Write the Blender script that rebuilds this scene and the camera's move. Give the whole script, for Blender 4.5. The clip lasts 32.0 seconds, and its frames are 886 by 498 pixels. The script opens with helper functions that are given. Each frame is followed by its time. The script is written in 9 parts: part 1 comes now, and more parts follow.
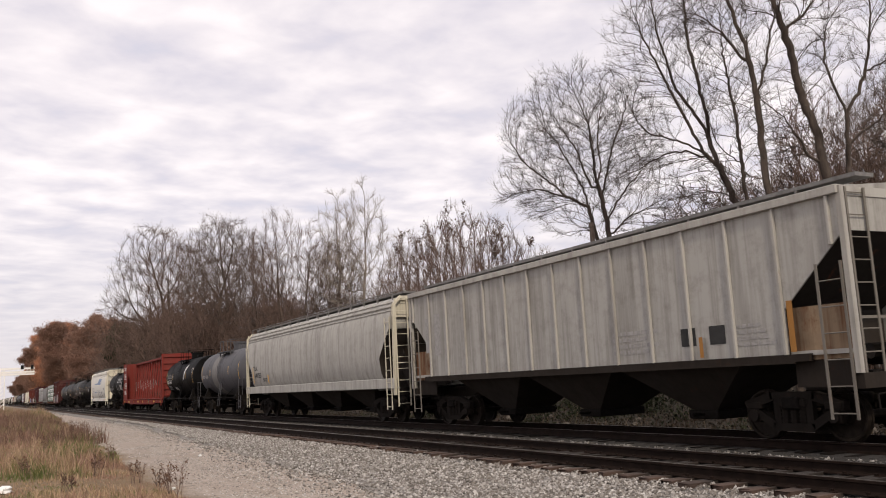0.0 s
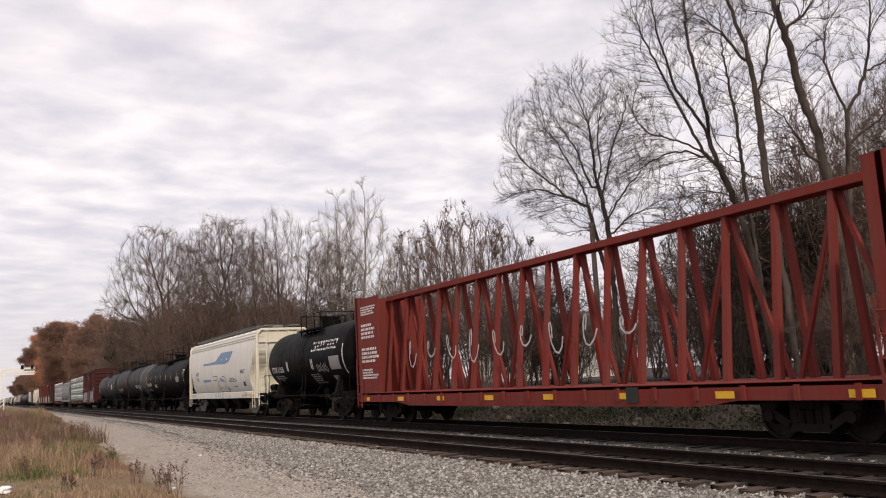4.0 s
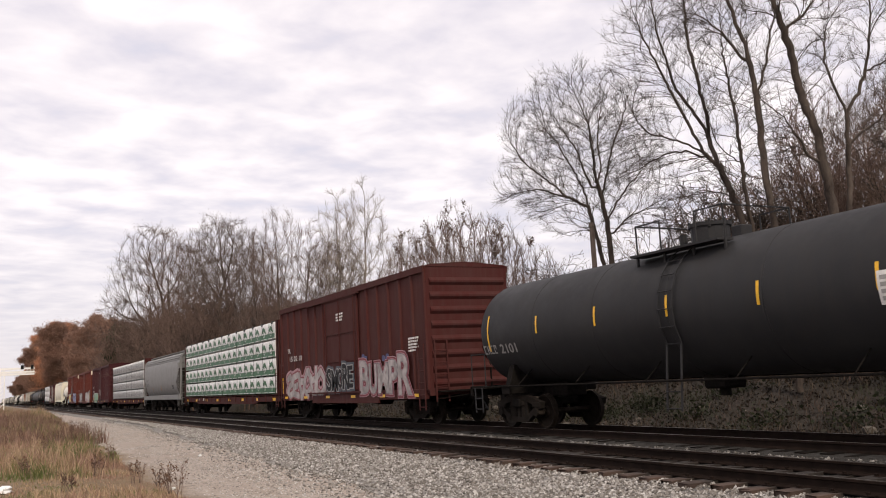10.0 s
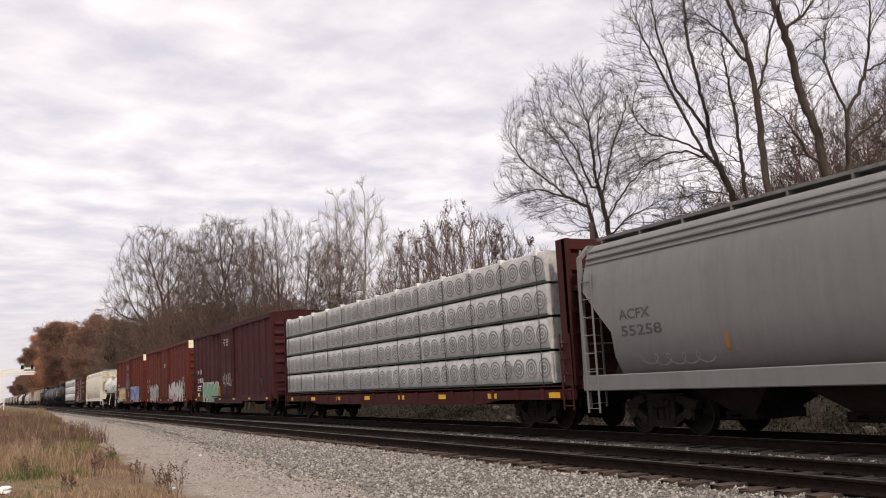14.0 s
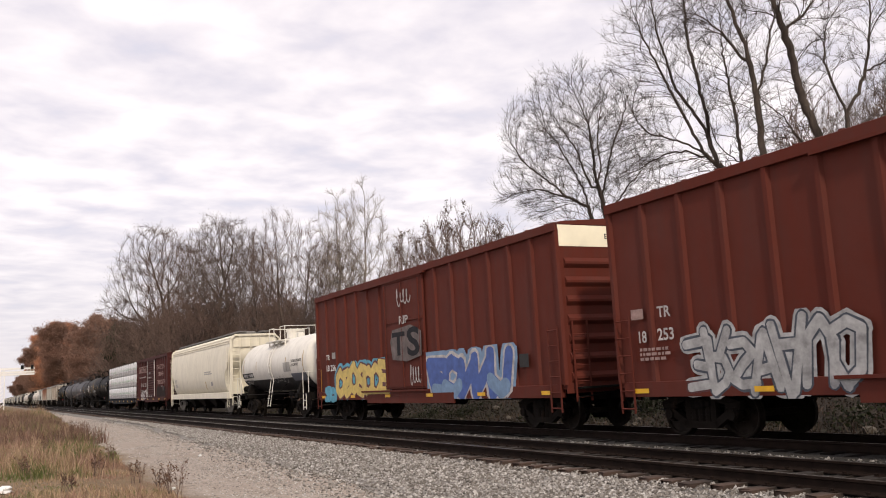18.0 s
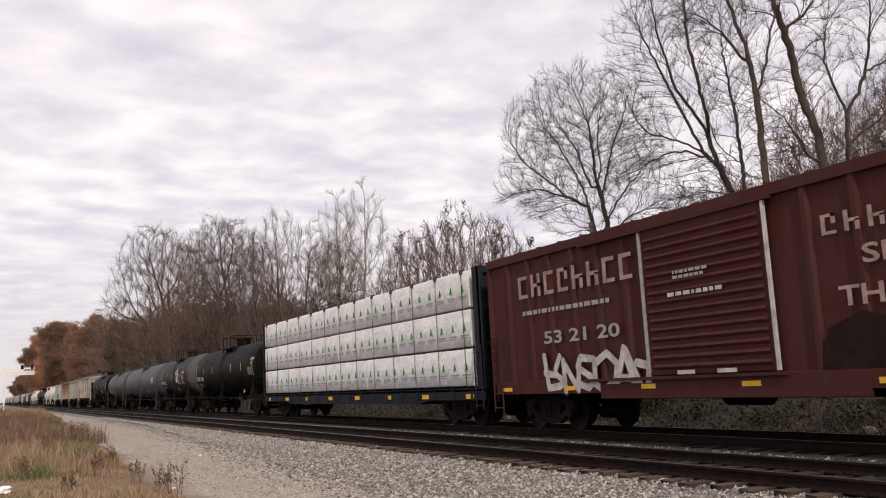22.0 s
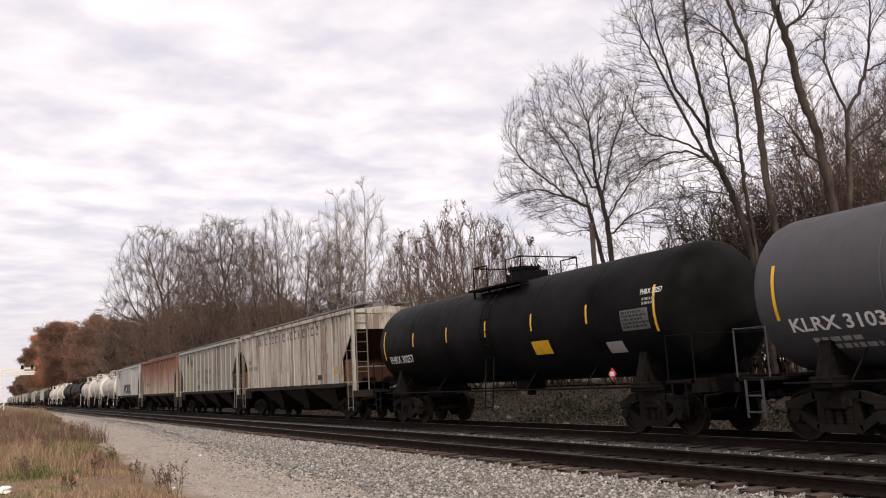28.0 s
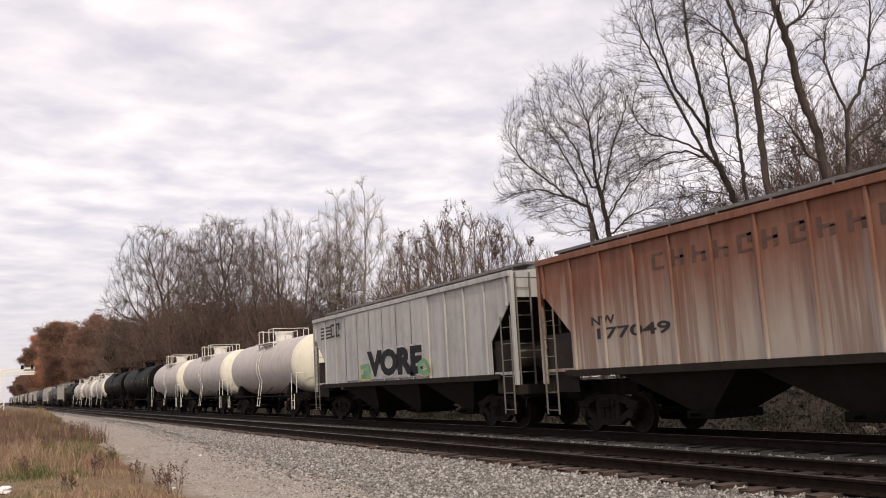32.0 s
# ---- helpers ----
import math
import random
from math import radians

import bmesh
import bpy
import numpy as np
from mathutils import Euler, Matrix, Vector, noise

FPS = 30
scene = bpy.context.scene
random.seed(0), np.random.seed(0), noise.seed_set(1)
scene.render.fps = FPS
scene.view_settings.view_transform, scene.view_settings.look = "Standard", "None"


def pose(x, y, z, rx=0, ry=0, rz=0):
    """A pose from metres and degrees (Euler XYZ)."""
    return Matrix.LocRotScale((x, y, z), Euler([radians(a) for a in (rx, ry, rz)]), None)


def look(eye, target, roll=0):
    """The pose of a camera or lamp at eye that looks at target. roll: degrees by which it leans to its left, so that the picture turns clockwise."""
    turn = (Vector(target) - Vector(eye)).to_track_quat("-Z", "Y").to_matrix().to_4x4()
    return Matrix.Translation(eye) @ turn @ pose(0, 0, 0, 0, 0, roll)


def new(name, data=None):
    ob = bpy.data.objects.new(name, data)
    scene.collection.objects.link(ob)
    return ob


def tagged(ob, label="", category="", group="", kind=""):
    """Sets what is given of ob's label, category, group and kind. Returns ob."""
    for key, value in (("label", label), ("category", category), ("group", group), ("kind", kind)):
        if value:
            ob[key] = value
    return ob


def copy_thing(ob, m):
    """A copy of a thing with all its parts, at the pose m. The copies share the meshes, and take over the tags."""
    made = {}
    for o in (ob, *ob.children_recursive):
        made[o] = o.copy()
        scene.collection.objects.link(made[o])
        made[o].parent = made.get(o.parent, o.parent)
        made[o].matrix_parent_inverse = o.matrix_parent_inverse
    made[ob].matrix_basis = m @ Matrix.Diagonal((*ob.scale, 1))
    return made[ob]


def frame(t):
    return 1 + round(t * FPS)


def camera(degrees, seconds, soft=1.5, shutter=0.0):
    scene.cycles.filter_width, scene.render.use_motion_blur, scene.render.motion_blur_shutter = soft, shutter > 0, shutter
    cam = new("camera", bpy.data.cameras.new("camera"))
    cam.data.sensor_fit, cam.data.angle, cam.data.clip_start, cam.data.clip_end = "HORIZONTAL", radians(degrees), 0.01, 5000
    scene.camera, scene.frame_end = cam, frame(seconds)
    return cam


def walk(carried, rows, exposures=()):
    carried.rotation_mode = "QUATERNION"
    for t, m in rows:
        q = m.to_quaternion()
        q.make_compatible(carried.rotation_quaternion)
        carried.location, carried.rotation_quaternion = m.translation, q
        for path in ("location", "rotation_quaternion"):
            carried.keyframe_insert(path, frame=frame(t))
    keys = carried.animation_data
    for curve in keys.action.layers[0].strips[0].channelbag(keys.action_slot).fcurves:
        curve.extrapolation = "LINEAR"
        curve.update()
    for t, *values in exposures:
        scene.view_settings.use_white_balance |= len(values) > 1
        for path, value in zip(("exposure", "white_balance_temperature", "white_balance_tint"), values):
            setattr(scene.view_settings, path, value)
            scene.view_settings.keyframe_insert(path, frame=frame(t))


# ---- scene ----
# The track runs along x, the train travels towards +x, z = 0 is the top of the rails.
TRACK_NEAR, TRACK_FAR, SPEED, CLIP = 10.10, 14.03, 16.563, 32.0
cam = camera(53.45, CLIP, soft=1.0, shutter=0.03)
EYE = Vector((0.0, 0.0, 1.460))
AIM = EYE + Vector((-0.87751, 0.45682, 0.14593)) * 10
walk(cam, [(0, look(EYE, AIM, -3.08)), (CLIP, look(EYE, AIM, -3.08))], [(t, e, 6900, 13) for t, e in ((0, 0.0), (3, 0.0), (6, -0.12), (7, -0.05), (8, 0.07), (11, 0.08), (12, 0.0), (14, 0.0), (17, 0.08), (18, 0.1), (19, 0.0), (20, -0.27), (21, -0.3), (22, -0.02), (23, -0.18), (24, -0.02), (25, 0.08), (29, 0.07), (30, 0.0), (CLIP, 0.0))])

# ---- world, sun ----
SUN_DIR = Vector((0.74, -0.20, 0.64)).normalized()


def nodes_of(mat):
    return mat.node_tree.nodes, mat.node_tree.links


def sky():
    world = bpy.data.worlds.new("overcast_sky")
    scene.world = world
    world.use_nodes = True
    n, l = world.node_tree.nodes, world.node_tree.links
    n.clear()
    tex = n.new("ShaderNodeTexCoord")
    sep = n.new("ShaderNodeSeparateXYZ")
    l.new(tex.outputs["Generated"], sep.inputs[0])
    up = n.new("ShaderNodeMath"); up.operation = "MAXIMUM"; up.inputs[1].default_value = 0.0
    l.new(sep.outputs["Z"], up.inputs[0])
    lift = n.new("ShaderNodeMath"); lift.operation = "ADD"; lift.inputs[1].default_value = 0.07
    l.new(up.outputs[0], lift.inputs[0])
    flat = []
    for axis in "XY":
        d = n.new("ShaderNodeMath"); d.operation = "DIVIDE"
        l.new(sep.outputs[axis], d.inputs[0]); l.new(lift.outputs[0], d.inputs[1])
        flat.append(d)
    com = n.new("ShaderNodeCombineXYZ")
    l.new(flat[0].outputs[0], com.inputs[0]); l.new(flat[1].outputs[0], com.inputs[1])
    turn = n.new("ShaderNodeMapping"); turn.inputs["Rotation"].default_value = (0, 0, radians(62)); turn.inputs["Scale"].default_value = (1.0, 1.0, 1)
    l.new(com.outputs[0], turn.inputs[0])
    big = n.new("ShaderNodeTexNoise"); big.inputs["Scale"].default_value = 4.2; big.inputs["Detail"].default_value = 7; big.inputs["Roughness"].default_value = 0.48; big.inputs["Distortion"].default_value = 0.15
    wide = n.new("ShaderNodeTexNoise"); wide.inputs["Scale"].default_value = 0.7; wide.inputs["Detail"].default_value = 3
    l.new(turn.outputs[0], big.inputs["Vector"]); l.new(turn.outputs[0], wide.inputs["Vector"])
    mixn = n.new("ShaderNodeMath"); mixn.operation = "MULTIPLY_ADD"; mixn.inputs[1].default_value = 0.6
    l.new(big.outputs["Fac"], mixn.inputs[0])
    half = n.new("ShaderNodeMath"); half.operation = "MULTIPLY"; half.inputs[1].default_value = 0.45
    l.new(wide.outputs["Fac"], half.inputs[0]); l.new(half.outputs[0], mixn.inputs[2])
    ramp = n.new("ShaderNodeValToRGB")
    r = ramp.color_ramp
    r.elements[0].position, r.elements[0].color = 0.37, (0.62, 0.63, 0.74, 1)
    r.elements[1].position, r.elements[1].color = 0.63, (0.95, 0.921, 0.957, 1)
    e = r.elements.new(0.44); e.color = (0.693, 0.682, 0.768, 1)
    e = r.elements.new(0.53); e.color = (0.813, 0.792, 0.85, 1)
    l.new(mixn.outputs[0], ramp.inputs[0])
    # towards the horizon the cloud sheet runs together into a pale grey
    near = n.new("ShaderNodeMapRange"); near.inputs[1].default_value = 0.0; near.inputs[2].default_value = 0.20
    l.new(sep.outputs["Z"], near.inputs[0])
    hz = n.new("ShaderNodeMix"); hz.data_type = "RGBA"; hz.inputs[6].default_value = (0.62, 0.61, 0.68, 1)
    l.new(near.outputs[0], hz.inputs[0]); l.new(ramp.outputs[0], hz.inputs[7])
    clouds = n.new("ShaderNodeBackground"); clouds.inputs[1].default_value = 1.2
    l.new(hz.outputs[2], clouds.inputs[0])
    blue = n.new("ShaderNodeTexSky"); blue.sky_type = "NISHITA"; blue.sun_disc = False
    blue.sun_elevation = math.asin(SUN_DIR.z); blue.sun_rotation = math.atan2(SUN_DIR.x, SUN_DIR.y)
    clear = n.new("ShaderNodeBackground"); clear.inputs[1].default_value = 0.08
    l.new(blue.outputs[0], clear.inputs[0])
    mix = n.new("ShaderNodeMixShader"); mix.inputs[0].default_value = 0.88
    l.new(clear.outputs[0], mix.inputs[1]); l.new(clouds.outputs[0], mix.inputs[2])
    out = n.new("ShaderNodeOutputWorld")
    l.new(mix.outputs[0], out.inputs[0])
    lamp = bpy.data.lights.new("sun", "SUN")
    lamp.energy, lamp.angle, lamp.color = 2.3, radians(4.0), (1.0, 0.92, 0.78)
    ob = new("sun", lamp)
    ob.matrix_basis = look(SUN_DIR * 100, (0, 0, 0))


sky()

# ---- materials ----
MATS = {}


def mat_base(name, rough=0.6, metal=0.0):
    m = bpy.data.materials.new(name)
    m.use_nodes = True
    b = m.node_tree.nodes["Principled BSDF"]
    b.inputs["Roughness"].default_value, b.inputs["Metallic"].default_value = rough, metal
    return m, b


def noise_node(m, scale, detail=5, stretch=(1, 1, 1), coords="Object", rough=0.6):
    n, l = nodes_of(m)
    tex = n.new("ShaderNodeTexCoord")
    mp = n.new("ShaderNodeMapping")
    mp.inputs["Scale"].default_value = stretch
    l.new(tex.outputs[coords], mp.inputs[0])
    if coords == "Object":
        info = n.new("ShaderNodeObjectInfo")
        mul = n.new("ShaderNodeMath"); mul.operation = "MULTIPLY"; mul.inputs[1].default_value = 37.0
        l.new(info.outputs["Random"], mul.inputs[0])
        l.new(mul.outputs[0], mp.inputs["Location"])
    ns = n.new("ShaderNodeTexNoise")
    ns.inputs["Scale"].default_value, ns.inputs["Detail"].default_value, ns.inputs["Roughness"].default_value = scale, detail, rough
    l.new(mp.outputs[0], ns.inputs["Vector"])
    return ns.outputs["Fac"]


def ramp_node(m, fac, lo, hi):
    n, l = nodes_of(m)
    r = n.new("ShaderNodeMapRange")
    r.inputs[1].default_value, r.inputs[2].default_value = lo, hi
    l.new(fac, r.inputs[0])
    return r.outputs[0]


def mix_col(m, fac, a, b):
    n, l = nodes_of(m)
    x = n.new("ShaderNodeMix"); x.data_type = "RGBA"
    for s, v in ((6, a), (7, b)):
        if isinstance(v, tuple):
            x.inputs[s].default_value = (*v, 1)
        else:
            l.new(v, x.inputs[s])
    if isinstance(fac, float):
        x.inputs[0].default_value = fac
    else:
        l.new(fac, x.inputs[0])
    return x.outputs[2]


def times_node(m, a, k):
    n, l = nodes_of(m)
    x = n.new("ShaderNodeMath"); x.operation = "MULTIPLY"
    l.new(a, x.inputs[0])
    if isinstance(k, float):
        x.inputs[1].default_value = k
    else:
        l.new(k, x.inputs[1])
    return x.outputs[0]


def bump(m, b, fac, strength, distance=0.02):
    n, l = nodes_of(m)
    x = n.new("ShaderNodeBump")
    x.inputs["Strength"].default_value, x.inputs["Distance"].default_value = strength, distance
    l.new(fac, x.inputs["Height"]); l.new(x.outputs[0], b.inputs["Normal"])


def paint(name, col, dirt=0.5, rust=0.1, rough=0.5, dirt_col=(0.10, 0.085, 0.07), rust_col=(0.17, 0.06, 0.03), streak=0.5, spec=0.4, runs=0.0, low=None):
    """Weathered car paint: broad fading, streaks running down, rust spots and fine grime."""
    if name in MATS:
        return MATS[name]
    m, b = mat_base(name, rough)
    b.inputs["Specular IOR Level"].default_value = spec
    n, l = nodes_of(m)
    fade = noise_node(m, 0.7, 4)
    c = mix_col(m, times_node(m, ramp_node(m, fade, 0.3, 0.75), 0.35), col, tuple(min(1, v * 0.72 + 0.03) for v in col))
    run = noise_node(m, 1.0, 6, (3.2, 3.2, 0.22))
    c = mix_col(m, times_node(m, ramp_node(m, run, 0.45, 0.68), dirt * streak * 1.15), c, dirt_col)
    run2 = noise_node(m, 1.0, 3, (8.0, 8.0, 0.25))
    c = mix_col(m, times_node(m, ramp_node(m, run2, 0.5, 0.74), dirt * streak * 0.9), c, dirt_col)
    grime = noise_node(m, 2.3, 8, rough=0.7)
    c = mix_col(m, times_node(m, ramp_node(m, grime, 0.48, 0.75), dirt * 0.5), c, dirt_col)
    spots = noise_node(m, 3.1, 9, (1, 1, 0.5), rough=0.72)
    c = mix_col(m, times_node(m, ramp_node(m, spots, 0.66 - 0.24 * rust, 0.74 - 0.1 * rust), min(1.0, rust * 2.2)), c, rust_col)
    if low:
        # the coat has weathered away towards the foot of the side
        tex = n.new("ShaderNodeTexCoord")
        sep = n.new("ShaderNodeSeparateXYZ")
        l.new(tex.outputs["Object"], sep.inputs[0])
        wob = n.new("ShaderNodeMath"); wob.operation = "MULTIPLY_ADD"; wob.inputs[1].default_value = 3.2
        l.new(run, wob.inputs[0]); l.new(sep.outputs["Z"], wob.inputs[2])
        c = mix_col(m, ramp_node(m, wob.outputs[0], 5.1, 3.4), c, low)
    if runs:
        tear = noise_node(m, 1.0, 5, (2.1, 2.1, 0.12), rough=0.65)
        tear2 = noise_node(m, 1.0, 4, (9.0, 9.0, 0.25))
        both = n.new("ShaderNodeMath"); both.operation = "MULTIPLY_ADD"; both.inputs[1].default_value = 0.45
        l.new(tear2, both.inputs[0]); l.new(tear, both.inputs[2])
        c = mix_col(m, times_node(m, ramp_node(m, both.outputs[0], 0.72, 0.81), runs), c, rust_col)
    l.new(c, b.inputs["Base Color"])
    rr = n.new("ShaderNodeMapRange"); rr.inputs[3].default_value = rough - 0.1; rr.inputs[4].default_value = min(1.0, rough + 0.25)
    l.new(grime, rr.inputs[0]); l.new(rr.outputs[0], b.inputs["Roughness"])
    bump(m, b, fade, 0.25, 0.02)
    MATS[name] = m
    return m


def plain(name, col, rough=0.6, metal=0.0, var=0.3, scale=6.0, bumpy=0.0):
    if name in MATS:
        return MATS[name]
    m, b = mat_base(name, rough, metal)
    b.inputs["Specular IOR Level"].default_value = 0.07 if max(col) < 0.025 else 0.2 if max(col) < 0.1 else 0.4
    f = noise_node(m, scale, 6)
    c = mix_col(m, ramp_node(m, f, 0.3, 0.7), tuple(v * (1 - var) for v in col), tuple(min(1, v * (1 + var)) for v in col))
    m.node_tree.links.new(c, b.inputs["Base Color"])
    if bumpy:
        bump(m, b, f, bumpy, 0.03)
    MATS[name] = m
    return m


IRON = plain("dirty_cast_iron", (0.009, 0.0075, 0.0067), 0.8, 0.0, 0.5, 9, 0.3)
TRUCK_DUST = paint("dusty_truck_casting", (0.014, 0.0108, 0.0088), 0.9, 0.3, 0.85, dirt_col=(0.008, 0.0065, 0.0055), rust_col=(0.05, 0.03, 0.02), streak=0.3, spec=0.04)
TRUCK_PALE = paint("pale_dusty_truck_casting", (0.16, 0.145, 0.13), 0.9, 0.2, 0.85, dirt_col=(0.05, 0.042, 0.036), streak=0.3, spec=0.15)
WHEEL_STEEL = plain("wheel_steel", (0.017, 0.013, 0.0105), 0.6, 0.3, 0.5, 8)
RAIL_SIDE = plain("rusty_rail", (0.015, 0.0095, 0.0075), 0.75, 0.1, 0.4, 5, 0.2)
RAIL_TOP = plain("polished_rail", (0.34, 0.32, 0.30), 0.28, 0.9, 0.15, 3)
GRAB = paint("grimy_grab_iron", (0.16, 0.145, 0.125), 0.6, 0.2, 0.7)
# grime plus the shade of the overhung hopper ends, both in the colour
SLOPE = paint("shaded_grimy_slope_sheet", (0.030, 0.024, 0.020), 0.6, 0.3, 0.8, dirt_col=(0.02, 0.016, 0.014), spec=0.15)
RUST_PANEL = paint("rust_stained_panel", (0.27, 0.19, 0.12), 0.9, 0.55, 0.8, dirt_col=(0.06, 0.032, 0.018), rust_col=(0.12, 0.042, 0.014), runs=0.9)
RUST_ORANGE = paint("rust_orange", (0.34, 0.15, 0.03), 0.7, 0.2, 0.7, dirt_col=(0.16, 0.09, 0.04))
YELLOW = plain("reflector_yellow", (0.72, 0.40, 0.02), 0.4, 0, 0.12, 5)
WHITE_MARK = plain("stencil_white", (0.68, 0.67, 0.65), 0.6, 0, 0.15, 9)
BLACK_MARK = plain("stencil_black", (0.03, 0.03, 0.03), 0.6, 0, 0.2, 9)
FAINT_MARK = plain("stencil_faint", (0.085, 0.085, 0.085), 0.6, 0, 0.3, 9)
DIM_MARK = plain("dim_printed_panel", (0.10, 0.10, 0.10), 0.6, 0, 0.4, 12)
GREY_MARK = plain("stencil_grey", (0.30, 0.29, 0.28), 0.6, 0, 0.2, 9)
RED_MARK = plain("placard_red", (0.55, 0.03, 0.04), 0.5, 0, 0.1, 5)

# ---- mesh helpers ----


def part(name, bm, material, parent=None, label=""):
    me = bpy.data.meshes.new(name)
    bm.to_mesh(me)
    bm.free()
    return part_mesh(name, me, material, parent, label)


def part_mesh(name, me, material, parent=None, label="", at=None):
    if material and not me.materials:
        me.materials.append(material)
    ob = new(name, me)
    ob.parent = parent
    if at is not None:
        ob.matrix_basis = at
    if label:
        tagged(ob, label)
    return ob


def box(bm, x0, x1, y0, y1, z0, z1, bev=0.0):
    r = bmesh.ops.create_cube(bm, size=1.0, matrix=Matrix.LocRotScale(((x0 + x1) / 2, (y0 + y1) / 2, (z0 + z1) / 2), None, (x1 - x0, y1 - y0, z1 - z0)))
    if bev:
        bmesh.ops.bevel(bm, geom=list({e for v in r["verts"] for e in v.link_edges}), offset=bev, segments=1, affect="EDGES")
    return bm


def rod(bm, a, b, r, n=6, r2=None):
    a, b = Vector(a), Vector(b)
    d = b - a
    m = Matrix.Translation((a + b) / 2) @ d.to_track_quat("Z", "Y").to_matrix().to_4x4()
    bmesh.ops.create_cone(bm, cap_ends=True, segments=n, radius1=r, radius2=r if r2 is None else r2, depth=d.length, matrix=m)
    return bm


def bar(bm, a, b, w, h):
    """A square bar from a to b."""
    a, b = Vector(a), Vector(b)
    d = b - a
    m = Matrix.Translation((a + b) / 2) @ d.to_track_quat("Z", "Y").to_matrix().to_4x4() @ Matrix.Diagonal((w, h, d.length, 1))
    bmesh.ops.create_cube(bm, size=1.0, matrix=m)
    return bm


def bent(bm, pts, r, k=5):
    """A bent bar: one tube along the points."""
    pts = [Vector(p) for p in pts]
    rings = []
    for i, p in enumerate(pts):
        a, b = pts[max(0, i - 1)], pts[min(len(pts) - 1, i + 1)]
        t = (b - a).normalized()
        u = t.cross(Vector((0.31, 0.9, 0.3))).normalized()
        w = t.cross(u)
        rings.append([p + r * (math.cos(j * 2 * math.pi / k) * u + math.sin(j * 2 * math.pi / k) * w) for j in range(k)])
    return loft(bm, rings)


def poly(bm, pts, depth):
    """A prism: the polygon pts pushed by the vector depth."""
    a = [bm.verts.new(p) for p in pts]
    d = Vector(depth)
    b = [bm.verts.new(Vector(p) + d) for p in pts]
    n = len(pts)
    bm.faces.new(a)
    bm.faces.new(b[::-1])
    for i in range(n):
        bm.faces.new((a[i], b[i], b[(i + 1) % n], a[(i + 1) % n]))
    bmesh.ops.recalc_face_normals(bm, faces=bm.faces[:])
    return bm


def loft(bm, rings, cap=True, closed=True):
    vs = [[bm.verts.new(p) for p in r] for r in rings]
    k = len(rings[0])
    for a, b in zip(vs, vs[1:]):
        for i in range(k if closed else k - 1):
            j = (i + 1) % k
            bm.faces.new((a[i], a[j], b[j], b[i]))
    if cap:
        bm.faces.new(vs[0][::-1])
        bm.faces.new(vs[-1])
    bmesh.ops.recalc_face_normals(bm, faces=bm.faces[:])
    return bm


def smooth(ob, angle=40):
    ob.data.shade_smooth()
    ob.data.set_sharp_from_angle(angle=radians(angle))
    return ob


def B():
    return bmesh.new()


FONT = {}


def text_mesh(words, height, fat=0.0):
    key = (words, height, fat)
    if key not in FONT:
        cu = bpy.data.curves.new("letters", "FONT")
        cu.body, cu.size, cu.resolution_u, cu.offset = words, height / 0.7, 3, fat
        ob = bpy.data.objects.new("letters", cu)
        me = bpy.data.meshes.new_from_object(ob)
        bpy.data.objects.remove(ob)
        FONT[key] = [v.co.copy() for v in me.vertices], [tuple(p.vertices) for p in me.polygons]
        bpy.data.meshes.remove(me)
    return FONT[key]


def lettering(name, words, height, x, z, surf, mat, parent, label="", fat=0.0, squeeze=1.0, slant=0.0, proud=0.006):
    """Words on the side that faces -y; surf(z) gives the depth of the side there."""
    vs, fs = text_mesh(words, height, fat)
    me = bpy.data.meshes.new(name)
    me.from_pydata([(x + v.x * squeeze + slant * v.y, surf(z + v.y) - proud, z + v.y) for v in vs], [], fs)
    return part_mesh(name, me, mat, parent, label)


def bars_text(bm, x0, z0, w, h, lines, surf, rng, fill=0.8):
    """Small print: rows of short bars."""
    lh = h / lines
    for i in range(lines):
        x, zz = x0, z0 + h - lh * (i + 0.85)
        end = x0 + w * rng.uniform(0.6, 1.0)
        while x < end:
            ww = rng.uniform(0.5, 1.6) * lh
            a = surf(zz) - 0.006
            b2 = surf(zz + lh * 0.62) - 0.006
            q = [bm.verts.new(p) for p in ((x, a, zz), (x + ww, a, zz), (x + ww, b2, zz + lh * 0.62), (x, b2, zz + lh * 0.62))]
            bm.faces.new(q)
            x += ww + lh * 0.35
    return bm


def plate(bm, x0, x1, z0, z1, surf, proud=0.006, steps=3):
    for i in range(steps):
        a, b = z0 + (z1 - z0) * i / steps, z0 + (z1 - z0) * (i + 1) / steps
        bm.faces.new([bm.verts.new(p) for p in ((x0, surf(a) - proud, a), (x1, surf(a) - proud, a), (x1, surf(b) - proud, b), (x0, surf(b) - proud, b))])
    return bm

# ---- ground, ballast, track ----


def ground_z(x, y):
    """Height of the natural ground."""
    a = -0.42
    if y < 3.2:
        a += 0.10 * min(1.0, (3.2 - y) / 2.0)
    if y > 17.0:
        k = min(1.0, (y - 17.0) / 5.5)
        a += 1.35 * k * k * (3 - 2 * k)
    a += 0.05 * noise.noise((x * 0.35, y * 0.6, 3.0)) + 0.10 * max(0, min(1, (abs(y - 8) - 8) / 6)) * noise.noise((x * 0.5, y * 0.5, 1.0))
    return a


